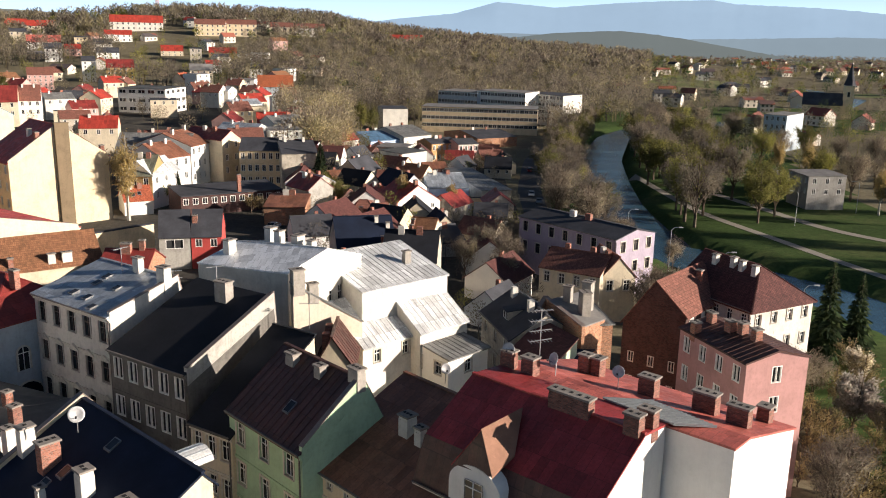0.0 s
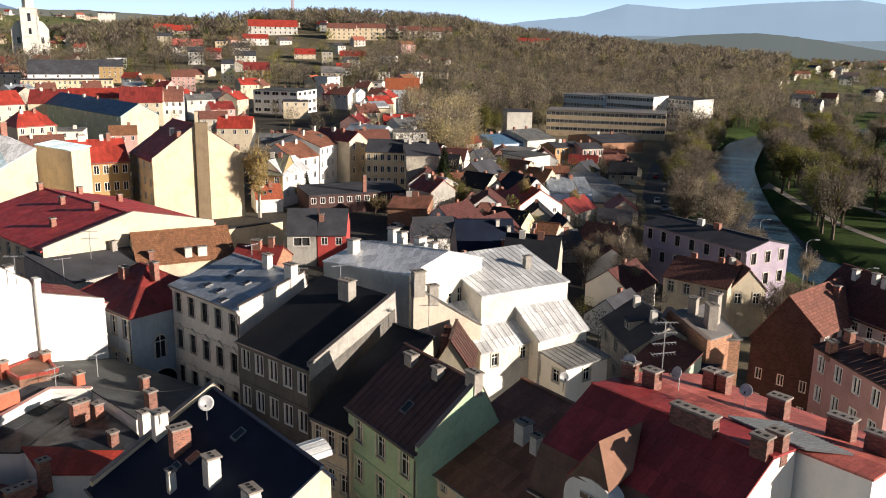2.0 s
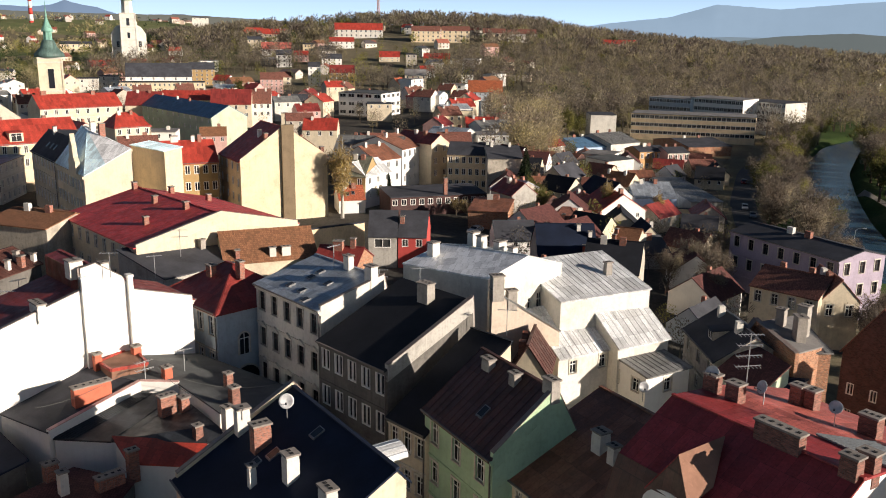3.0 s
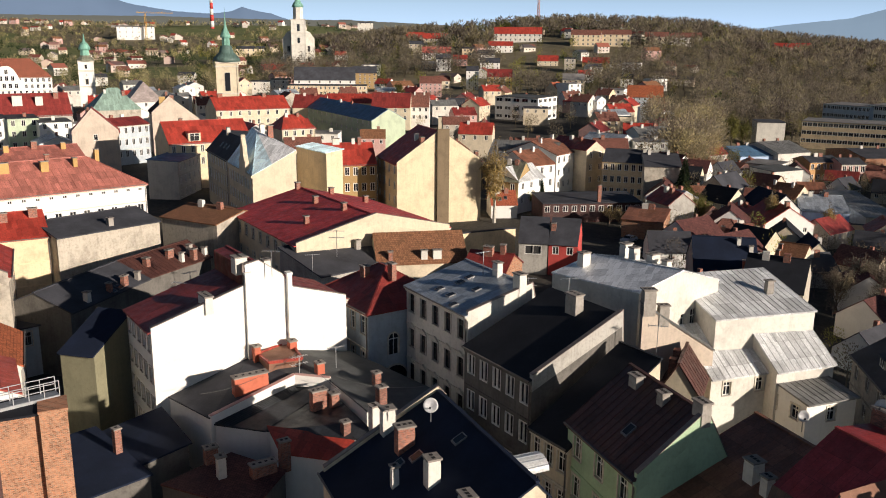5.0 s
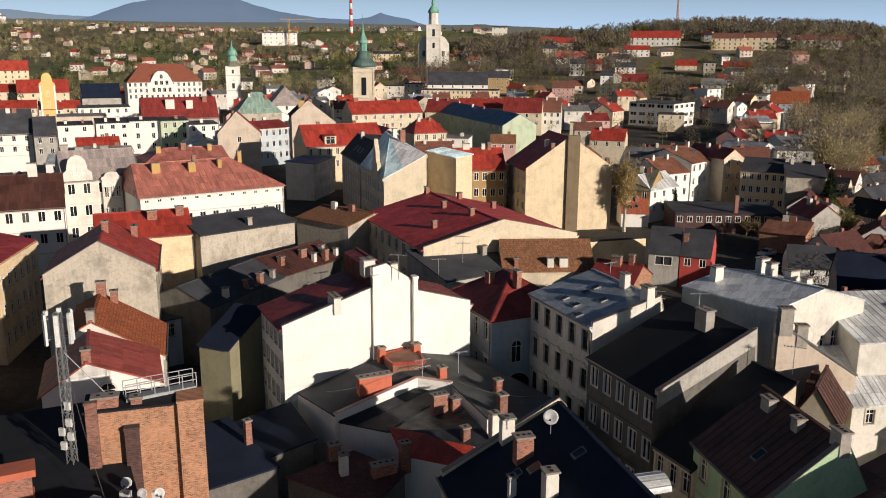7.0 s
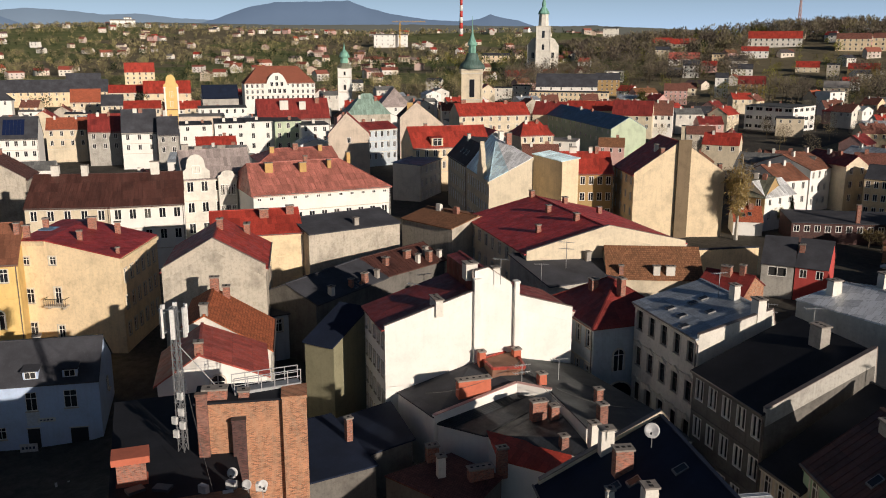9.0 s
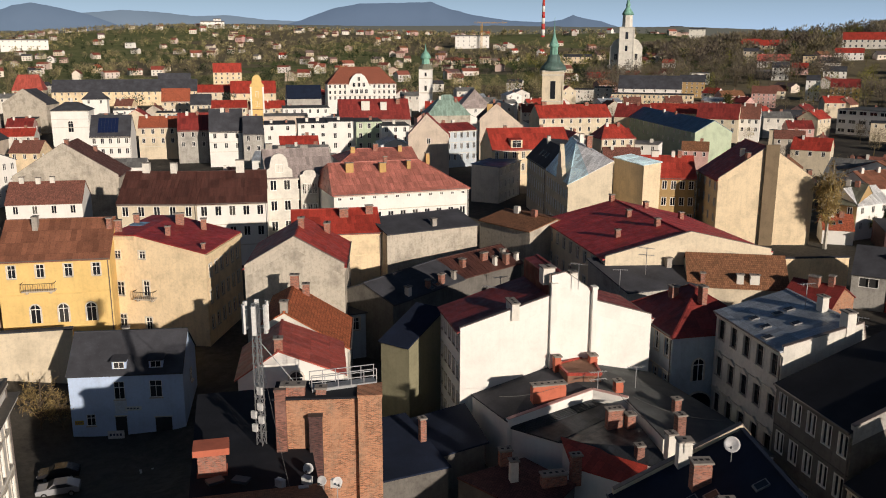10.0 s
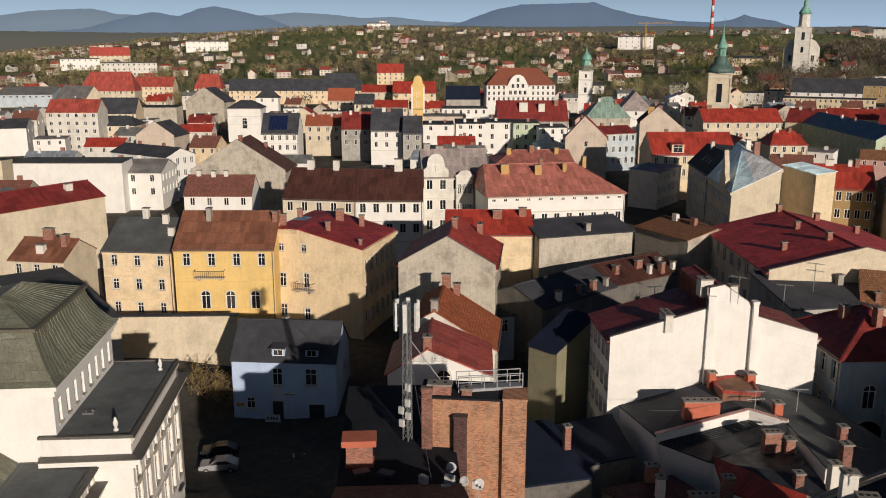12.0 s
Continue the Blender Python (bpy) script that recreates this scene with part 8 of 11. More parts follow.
def blossom():
    return foliage("white_blossom", (0.4, 0.36, 0.3), (0.6, 0.56, 0.5), (0.7, 0.66, 0.58))


def twig(g, p, d, length, w, rnd):
    side = d.cross(Vector((rnd.uniform(-1, 1), rnd.uniform(-1, 1), rnd.uniform(-1, 1)))).normalized() * w
    n = len(g.v)
    g.v.extend([tuple(p - side), tuple(p + side), tuple(p + d * length)])
    g.f.append((n, n + 1, n + 2))


def make_tree(kind, seed, h):
    """One tree at the origin: a tapered trunk with limbs, and a crown of fine twigs and leaves."""
    rnd = random.Random(seed)
    e = new("tree")
    wood = Geo()
    crown = Geo()

    def limb(a, b, r0, r1):
        n = len(wood.v)
        d = (b - a).normalized()
        s = d.cross(Vector((0.3, 0.8, 0.1))).normalized()
        u = s.cross(d)
        for p, r in ((a, r0), (b, r1)):
            for k in range(5):
                t = 2 * math.pi * k / 5
                wood.v.append(tuple(p + (s * math.cos(t) + u * math.sin(t)) * r))
        wood.f.extend((n + k, n + (k + 1) % 5, n + 5 + (k + 1) % 5, n + 5 + k) for k in range(5))
    if kind == "spruce":
        limb(Vector((0, 0, -1)), Vector((0, 0, h)), h * 0.016, 0.03)
        for k in range(int(h * 4.5)):
            z = h * (0.08 + 0.92 * (k / (h * 4.5)))
            reach = (h - z) * 0.24 + 0.25
            for q in range(6):
                t = k * 2.4 + q * 1.047 + rnd.uniform(-0.3, 0.3)
                d = Vector((math.cos(t), math.sin(t), -0.32)).normalized()
                ln = reach * rnd.uniform(0.7, 1.15)
                for s in range(3):
                    p = Vector((0, 0, z)) + d * ln * (0.15 + 0.28 * s)
                    twig(crown, p, (d + Vector((rnd.uniform(-0.4, 0.4), rnd.uniform(-0.4, 0.4), rnd.uniform(-0.3, 0.1)))).normalized(), ln * 0.5, ln * 0.13 + 0.05, rnd)
    else:
        wide = {"birch": 0.15, "poplar": 0.14, "bush": 0.55, "round": 0.4}.get(kind, 0.36)
        fork = h * (0.08 if kind == "bush" else 0.13)
        limb(Vector((0, 0, -1)), Vector((0, 0, fork)), h * 0.026, h * 0.02)
        limb(Vector((0, 0, fork)), Vector((rnd.uniform(-0.4, 0.4), rnd.uniform(-0.4, 0.4), h * 0.92)), h * 0.018, 0.03)
        tips = []
        for k in range(11):
            t = k * 2.4 + rnd.uniform(-0.4, 0.4)
            z0 = fork + (h * 0.6 - fork) * k / 11
            out = h * wide * rnd.uniform(0.6, 1.0) * (0.75 + 0.9 * (k / 11) - 1.2 * (k / 11) ** 2)
            a = Vector((0, 0, z0))
            b = Vector((math.cos(t) * out * 0.55, math.sin(t) * out * 0.55, z0 + (h - z0) * rnd.uniform(0.3, 0.45)))
            c = b + Vector((math.cos(t) * out * 0.45, math.sin(t) * out * 0.45, (h - z0) * rnd.uniform(0.1, 0.3)))
            limb(a, b, h * 0.011, h * 0.006)
            limb(b, c, h * 0.006, 0.02)
            tips.append((b, c))
            for q in range(4):
                t2 = t + rnd.uniform(-1.3, 1.3)
                f = a.lerp(b, rnd.uniform(0.35, 1.0))
                e2 = f + Vector((math.cos(t2), math.sin(t2), rnd.uniform(0.3, 1.2))).normalized() * h * rnd.uniform(0.1, 0.22) * (0.45 if kind == "birch" else 1.0)
                limb(f, e2, h * 0.004, 0.012)
                tips.append((f, e2))
        tips.append((Vector((0, 0, h * 0.6)), Vector((0, 0, h * 0.95))))
        count = {"bare": 52, "birch": 52, "bush": 22, "poplar": 60}.get(kind, 84)
        fine = kind in ("bare", "birch", "bush")
        for a, b in tips:
            for k in range(count):
                p = a.lerp(b, rnd.uniform(0.2, 1.05)) + Vector((rnd.gauss(0, 1), rnd.gauss(0, 1), rnd.gauss(0, 1))) * h * (0.02 if kind == "birch" else 0.035)
                d = Vector((p.x * 0.15 + rnd.gauss(0, 0.6), p.y * 0.15 + rnd.gauss(0, 0.6), 0.5 + rnd.gauss(0, 0.6)))
                if kind == "birch":
                    d.z -= 1.0
                d.normalize()
                twig(crown, p, d, h * rnd.uniform(0.035, 0.075) if fine else rnd.uniform(0.22, 0.4), h * 0.0035 + 0.012 if fine else rnd.uniform(0.07, 0.13), rnd)
    part("trunk", wood, bark("birch_bark", (0.45, 0.42, 0.36)) if kind == "birch" else bark("brown_bark", (0.11, 0.08, 0.055)), e)
    def pale(name, k):
        return lambda: foliage(name, (0.2 * k, 0.16 * k, 0.085 * k), (0.3 * k, 0.24 * k, 0.12 * k), (0.38 * k, 0.32 * k, 0.17 * k))
    mat = {"birch": pale("birch_catkins", 1.5), "bush": pale("pale_shoots", 1.35), "spruce": needles, "round": greening, "poplar": greening, "blossom": blossom}.get(kind, budding)()
    part("crown", crown, mat, e)
    return e


TREE_LABELS = {"bare": "bare spring tree with fine brown twigs", "round": "leafy tree with young yellow green leaves", "spruce": "dark green pointed spruce tree", "birch": "slender bare birch with pale trunk",
               "poplar": "narrow yellow green poplar tree", "blossom": "small tree in white blossom", "bush": "tangled bare brown shrub"}
PROTO = {}


def plant(kind, x, y, h, turn=None, group=""):
    k = (kind, int(abs(x * 7 + y * 3)) % 3)
    size = {"spruce": 14.0, "bush": 4.0, "blossom": 7.0}.get(kind, 12.0)
    rz = (x * 37 + y * 91) % 360
    m = pose(x, y, land_z(x, y), 0, 0, rz)
    if k not in PROTO:
        PROTO[k] = make_tree(kind, hash(k[1]) + len(kind), size)
        tagged(PROTO[k], TREE_LABELS[kind], "tree", group or "trees of the town")
        ob = PROTO[k]
        ob.matrix_world = m
    else:
        ob = copy_thing(PROTO[k], m)
    ob.scale = (h / size,) * 3
    return ob


rnd = random.Random(5)


def clear(x, y, r=2.5):
    return all((x - a) ** 2 + (y - b) ** 2 > (c + r) ** 2 for a, b, c in PLACED)


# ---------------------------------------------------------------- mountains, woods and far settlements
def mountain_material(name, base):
    """Distant wooded slopes: the haze of the air before them is painted as a flat glowing colour."""
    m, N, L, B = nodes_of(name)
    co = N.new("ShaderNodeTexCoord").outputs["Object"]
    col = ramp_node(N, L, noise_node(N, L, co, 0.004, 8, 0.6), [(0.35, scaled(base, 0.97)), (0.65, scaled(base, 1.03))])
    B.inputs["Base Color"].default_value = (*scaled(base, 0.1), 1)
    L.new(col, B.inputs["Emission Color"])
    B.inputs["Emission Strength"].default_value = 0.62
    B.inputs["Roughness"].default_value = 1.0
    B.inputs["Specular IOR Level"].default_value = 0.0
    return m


def mountains(label, dist, thick, ridge, base, seed):
    """A long range: ridge is its skyline, (bearing to the left, degrees over the eye) from right to left."""
    g = Geo()
    lo, hi = ridge[0][0], ridge[-1][0]
    n = int((hi - lo) / 0.2)
    for k in range(n + 1):
        az = lo + (hi - lo) * k / n
        el = float(np.interp(az, [p[0] for p in ridge], [p[1] for p in ridge]))
        h = 41 + dist * math.tan(radians(el)) + dist * 0.0006 * noise.noise((az * 2.2, seed, 0)) + dist * 0.0003 * noise.noise((az * 7.0, seed, 3))
        a = radians(az)
        for f, q in ((-1, 0.0), (-0.6, 0.3), (-0.3, 0.72), (0, 1.0), (0.5, 0.5), (1, 0.0)):
            d = dist + thick * f
            g.v.append((-math.sin(a) * d, math.cos(a) * d, -12 + (h + 12) * q))
    for k in range(n):
        for c in range(5):
            g.f.append((k * 6 + c, k * 6 + c + 1, k * 6 + 7 + c, k * 6 + 6 + c))
    tagged(part("mountain_range", g, mountain_material("painted_haze_slope", base), smooth=True), label, "mountains", kind="structure")


# the blue and pale tones below are aerial haze put into a glow
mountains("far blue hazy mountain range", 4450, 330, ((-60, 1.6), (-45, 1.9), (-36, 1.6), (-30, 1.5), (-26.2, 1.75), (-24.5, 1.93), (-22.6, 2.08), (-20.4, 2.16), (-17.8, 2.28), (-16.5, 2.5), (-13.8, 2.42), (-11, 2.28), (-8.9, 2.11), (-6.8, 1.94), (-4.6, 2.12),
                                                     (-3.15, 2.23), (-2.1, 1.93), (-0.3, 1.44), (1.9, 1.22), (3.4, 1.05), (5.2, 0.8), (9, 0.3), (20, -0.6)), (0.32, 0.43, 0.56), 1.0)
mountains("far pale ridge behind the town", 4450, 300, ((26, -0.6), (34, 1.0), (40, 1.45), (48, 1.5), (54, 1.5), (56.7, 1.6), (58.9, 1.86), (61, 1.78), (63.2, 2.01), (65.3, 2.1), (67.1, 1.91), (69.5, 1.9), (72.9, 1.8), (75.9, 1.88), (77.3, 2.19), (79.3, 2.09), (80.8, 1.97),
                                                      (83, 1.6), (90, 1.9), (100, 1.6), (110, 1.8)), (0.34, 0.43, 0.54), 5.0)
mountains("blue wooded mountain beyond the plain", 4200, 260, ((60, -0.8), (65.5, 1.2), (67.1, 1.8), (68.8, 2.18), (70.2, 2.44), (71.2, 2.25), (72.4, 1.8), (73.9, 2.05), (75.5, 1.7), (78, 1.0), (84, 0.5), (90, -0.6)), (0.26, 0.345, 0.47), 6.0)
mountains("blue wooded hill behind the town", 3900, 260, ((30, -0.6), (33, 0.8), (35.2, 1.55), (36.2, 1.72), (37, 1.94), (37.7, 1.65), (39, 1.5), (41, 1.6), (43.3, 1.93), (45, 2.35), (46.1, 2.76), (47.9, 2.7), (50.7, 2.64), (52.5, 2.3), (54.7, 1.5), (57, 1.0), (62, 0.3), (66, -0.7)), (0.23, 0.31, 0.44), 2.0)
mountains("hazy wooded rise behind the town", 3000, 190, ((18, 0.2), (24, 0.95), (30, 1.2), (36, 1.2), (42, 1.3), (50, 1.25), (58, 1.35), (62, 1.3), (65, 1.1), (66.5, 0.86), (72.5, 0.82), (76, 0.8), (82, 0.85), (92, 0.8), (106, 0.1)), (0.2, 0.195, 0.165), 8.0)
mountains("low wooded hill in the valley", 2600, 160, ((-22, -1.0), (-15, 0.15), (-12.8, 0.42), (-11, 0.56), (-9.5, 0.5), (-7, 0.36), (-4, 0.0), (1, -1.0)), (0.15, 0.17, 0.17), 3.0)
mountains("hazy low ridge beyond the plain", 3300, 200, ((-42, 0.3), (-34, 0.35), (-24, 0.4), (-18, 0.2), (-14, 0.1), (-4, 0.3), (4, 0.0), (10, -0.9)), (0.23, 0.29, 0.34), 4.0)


def woods(name, label, spots, mat, seed):
    """Many small trees as one mesh."""
    r = random.Random(seed)
    g = Geo()
    for x, y, h in spots:
        z = land_z(x, y) - 0.5
        n = len(g.v)
        w = h * 0.022
        g.v.extend([(x - w, y - w, z), (x + w, y - w, z), (x, y + w, z), (x, y, z + h * 0.7)])
        g.f.extend([(n, n + 1, n + 3), (n + 1, n + 2, n + 3), (n + 2, n, n + 3)])
        d2 = math.hypot(x, y)
        cnt = 240 if d2 < 500 else 130 if d2 < 900 else 56 if d2 < 1600 else 18
        big = 0.4 if d2 < 500 else 0.56 if d2 < 900 else 1.15 if d2 < 1600 else 2.1
        wide = h * r.uniform(0.24, 0.36)
        for _ in range(cnt):
            t, u, q = r.uniform(0, 6.283), r.uniform(-1, 1), r.random() ** 0.4
            s = math.sqrt(1 - u * u) * q * wide
            p = Vector((x + math.cos(t) * s, y + math.sin(t) * s, z + h * 0.6 + u * q * h * 0.38))
            d = Vector((math.cos(t) * 0.7, math.sin(t) * 0.7, 0.6 + u * 0.5)).normalized()
            twig(g, p, d, h * 0.15 * big, h * 0.03 * big, r)
    return tagged(part(name, g, mat), label, "trees", kind="stuff")


def scatter(n, test, seed, hmin, hmax, lo, hi, near, far, power=1.0, gap=3.0, apart=0.0):
    r = random.Random(seed)
    out = []
    tries = 0
    while len(out) < n and tries < n * 12:
        tries += 1
        az = radians(r.uniform(lo, hi))
        d = math.sqrt(near * near + (far * far - near * near) * r.random() ** power)
        x, y = -math.sin(az) * d, math.cos(az) * d
        if test(x, y, d, math.degrees(az)) and clear(x, y, gap) and (not apart or all((x - p[0]) ** 2 + (y - p[1]) ** 2 > apart * apart * (4 if apart > 4 else 1) for p in out)):
            out.append((x, y, r.uniform(hmin, hmax)))
    return out


def off_water(x, y):
    return near_line(x, y, RIVER) > 22


# far settlements first, so that the trees keep off them
def far_kind(seed, w, d, h, rise, wall, cover, label, rows):
    return house("villa", label, 0, 0, w, d, 0, h, [(0, 0), (0.5, rise), (1, 0)], wall=wall, cover=cover, cornice=False, seam=50, wins=(("f", 2, 2, 0),), size=(1.8, 1.6), storey=3.0,
                 chims=((w * 0.2, 0.4, 1.2, 0.9, 0.7, "brick", 0),), style="plain", category="house", group="houses on the far slopes")


KINDS = [far_kind(1, 12, 9, 6.5, 3.4, "white", "redmetal", "white far villa with red roof", 2), far_kind(2, 11, 9, 6.0, 3.6, "cream", "darktile", "cream far villa with brown tile roof", 2),
         far_kind(3, 13, 10, 7.0, 2.5, "offwhite", "slate", "pale far house with dark grey roof", 2), far_kind(4, 10, 9, 6.0, 4.0, "paleyellow", "tile", "pale yellow far house with tile roof", 2),
         far_kind(5, 16, 10, 9.0, 3.0, "pink", "browntile", "pink far house with brown roof", 3), far_kind(6, 15, 11, 9.5, 0.6, "white", "palegrey", "white far block with flat roof", 3)]
for ob in KINDS:
    PLACED.pop(), PLOTS.pop()
spots = scatter(29, lambda x, y, d, a: True, 11, 0, 1, 9, 35, 560, 1000, 1.0, 13)
spots += scatter(37, lambda x, y, d, a: noise.noise((x * 0.004, y * 0.004, 1)) > -0.15, 12, 0, 1, 33, 86, 720, 2300, 1.25, 13)
spots += scatter(30, lambda x, y, d, a: off_water(x, y) and x > 150, 13, 0, 1, -29, -8, 420, 1500, 1.0, 13)
far_r = random.Random(3)
for k, (x, y, _) in enumerate(spots):
    PLACED.append((x, y, 10))
    face = math.degrees(math.atan2(y, x)) - 90 + far_r.choice((-35, -12, 10, 30, 55))
    m = pose(x, y, land_z(x, y) - 0.3, 0, 0, face)
    src = KINDS[far_r.choice((0, 0, 1, 2, 2, 3, 4, 5) if x < 100 else (1, 2, 2, 3, 2))]
    if k < len(KINDS):
        KINDS[k].matrix_world = m
    else:
        copy_thing(src, m)

# plainer houses that fill the blocks of the old town and the lanes below the hill
def lane_kind(w, d, h, rise, wall, cover, label):
    return house("lane_house", label, 0, 0, w, d, 0, h, [(0, 0), (0.5, rise), (1, 0)], wall=wall, cover=cover, cornice=False, seam=50, wins=(("f", 3, 1, 0), ("r", 2, 1, 0)), size=(1.0, 1.5), storey=3.2,
                 chims=((w * 0.2, 0.6, 1.3, 1.2, 0.7, "brick", 0), (-w * 0.25, -0.8, 1.3, 0.8, 0.7, "white", 0)), style="plain", group="lane houses")


LANE = [lane_kind(12, 10, 9, 3.4, "cream", "redmetal", "cream lane house with red metal roof"), lane_kind(11, 10, 8.5, 3.6, "offwhite", "darktile", "pale lane house with brown tile roof"), lane_kind(13, 11, 9.5, 2.4, "offwhite", "greymetal", "pale lane house with grey metal roof"),
        lane_kind(10, 9, 8, 3.4, "sand", "darktile", "sand coloured lane house with brown tile roof"), lane_kind(14, 10, 9, 2.0, "white", "zinc", "white lane house with zinc roof"), lane_kind(11, 9, 7, 3.0, "pink", "darkred", "pink lane house with dark red roof")]
for ob in LANE:
    PLACED.pop(), PLOTS.pop()
lanes = scatter(56, lambda x, y, d, a: True, 51, 0, 1, 34, 82, 205, 620, 1.0, 6.0)
for s in lanes:
    PLACED.append((s[0], s[1], 6.5))
more = scatter(37, lambda x, y, d, a: True, 52, 0, 1, 9, 34, 235, 560, 1.0, 6.0)
for k, (x, y, _) in enumerate(lanes + more):
    PLACED.append((x, y, 6.5))
    PLOTS.append((x, y, 6.5, 5.5, 57 if k < len(lanes) else 20))
    m = pose(x, y, land_z(x, y) - 0.2, 0, 0, 57 + far_r.choice((-90, 0, 0, 6, -12)) if k < len(lanes) else 15 + far_r.choice((-30, 0, 25, 70)))
    if k < len(LANE):
        LANE[k].matrix_world = m
    else:
        copy_thing(LANE[far_r.randrange(len(LANE))], m)

def plots_meet(a, b):
    """Whether two turned footprints overlap."""
    for t in (a[4], a[4] + 90, b[4], b[4] + 90):
        ax = (math.cos(radians(t)), math.sin(radians(t)))
        gap = abs((a[0] - b[0]) * ax[0] + (a[1] - b[1]) * ax[1])
        reach = sum(p[2] * abs(math.cos(radians(p[4] - t))) + p[3] * abs(math.sin(radians(p[4] - t))) for p in (a, b))
        if gap > reach:
            return False
    return True


# back wings and yard houses packed between the street fronts
def wing_kind(w, d, h, rise, wall, cover, label, chim):
    return house("back_wing", label, 0, 0, w, d, 0, h, [(0, 0), (0.5, rise), (1, 0)] if rise > 0.5 else [(0, 0), (1, rise)], wall=wall, cover=cover, cornice=False, seam=50, wins=(("f", 3, 1, 0),), size=(0.9, 1.4), storey=3.2,
                 chims=((w * 0.22, 0.4, 1.4, 1.1, 0.7, chim, 0),), style="plain", group="back wings of the old town")


WINGS = [wing_kind(13, 8, 9.0, 2.4, "offwhite", "redmetal", "off-white back wing with red metal roof", "brick"), wing_kind(11, 8, 8.0, 2.6, "stone", "darktile", "grey back wing with brown tile roof", "brick"),
         wing_kind(12, 7, 8.5, 0.4, "cream", "slate", "cream back wing with dark felt roof", "white"), wing_kind(10, 7, 7.5, 2.4, "sand", "darkred", "sand coloured back wing with dark red roof", "brick"),
         wing_kind(14, 8, 9.5, 1.8, "white", "greymetal", "white back wing with grey metal roof", "white"), wing_kind(9, 7, 7.0, 2.6, "pink", "browntile", "pinkish back wing with tile roof", "brick"), wing_kind(11, 7, 9.0, 0.4, "white", "palegrey", "white back wing with pale flat roof", "white")]
SIZES = [(13, 8), (11, 8), (12, 7), (10, 7), (14, 8), (9, 7), (11, 7)]
for ob in WINGS:
    PLACED.pop(), PLOTS.pop()
wing_r = random.Random(81)
laid = 0
for _ in range(9000):
    if laid >= 76:
        break
    az, dist = radians(wing_r.uniform(9, 84)), math.sqrt(wing_r.uniform(170 ** 2, 520 ** 2))
    x, y, k = -math.sin(az) * dist, math.cos(az) * dist, wing_r.randrange(len(WINGS))
    turn = (57 if az > radians(33) else 20) + wing_r.choice((0, 0, 90, -90, 8, 180))
    along, off = (x + 108.7) * U.x + (y - 145.6) * U.y, (x + 108.7) * V.x + (y - 145.6) * V.y
    if (-30 < along < 160 and -15 < off < 4) or (az < radians(33) and dist < 245):
        continue
    plot = (x, y, SIZES[k][0] / 2 + 0.4, SIZES[k][1] / 2 + 0.4, turn)
    if any(plots_meet(plot, q) for q in PLOTS if abs(q[0] - x) < 70 and abs(q[1] - y) < 70):
        continue
    PLOTS.append(plot)
    PLACED.append((x, y, 6.0))
    m = pose(x, y, land_z(x, y) - 0.2, 0, 0, turn)
    if laid < len(WINGS):
        WINGS[laid].matrix_world = m
        PLOTS[-1] = (x, y, SIZES[laid][0] / 2, SIZES[laid][1] / 2, turn)
    else:
        copy_thing(WINGS[k], m)
    laid += 1


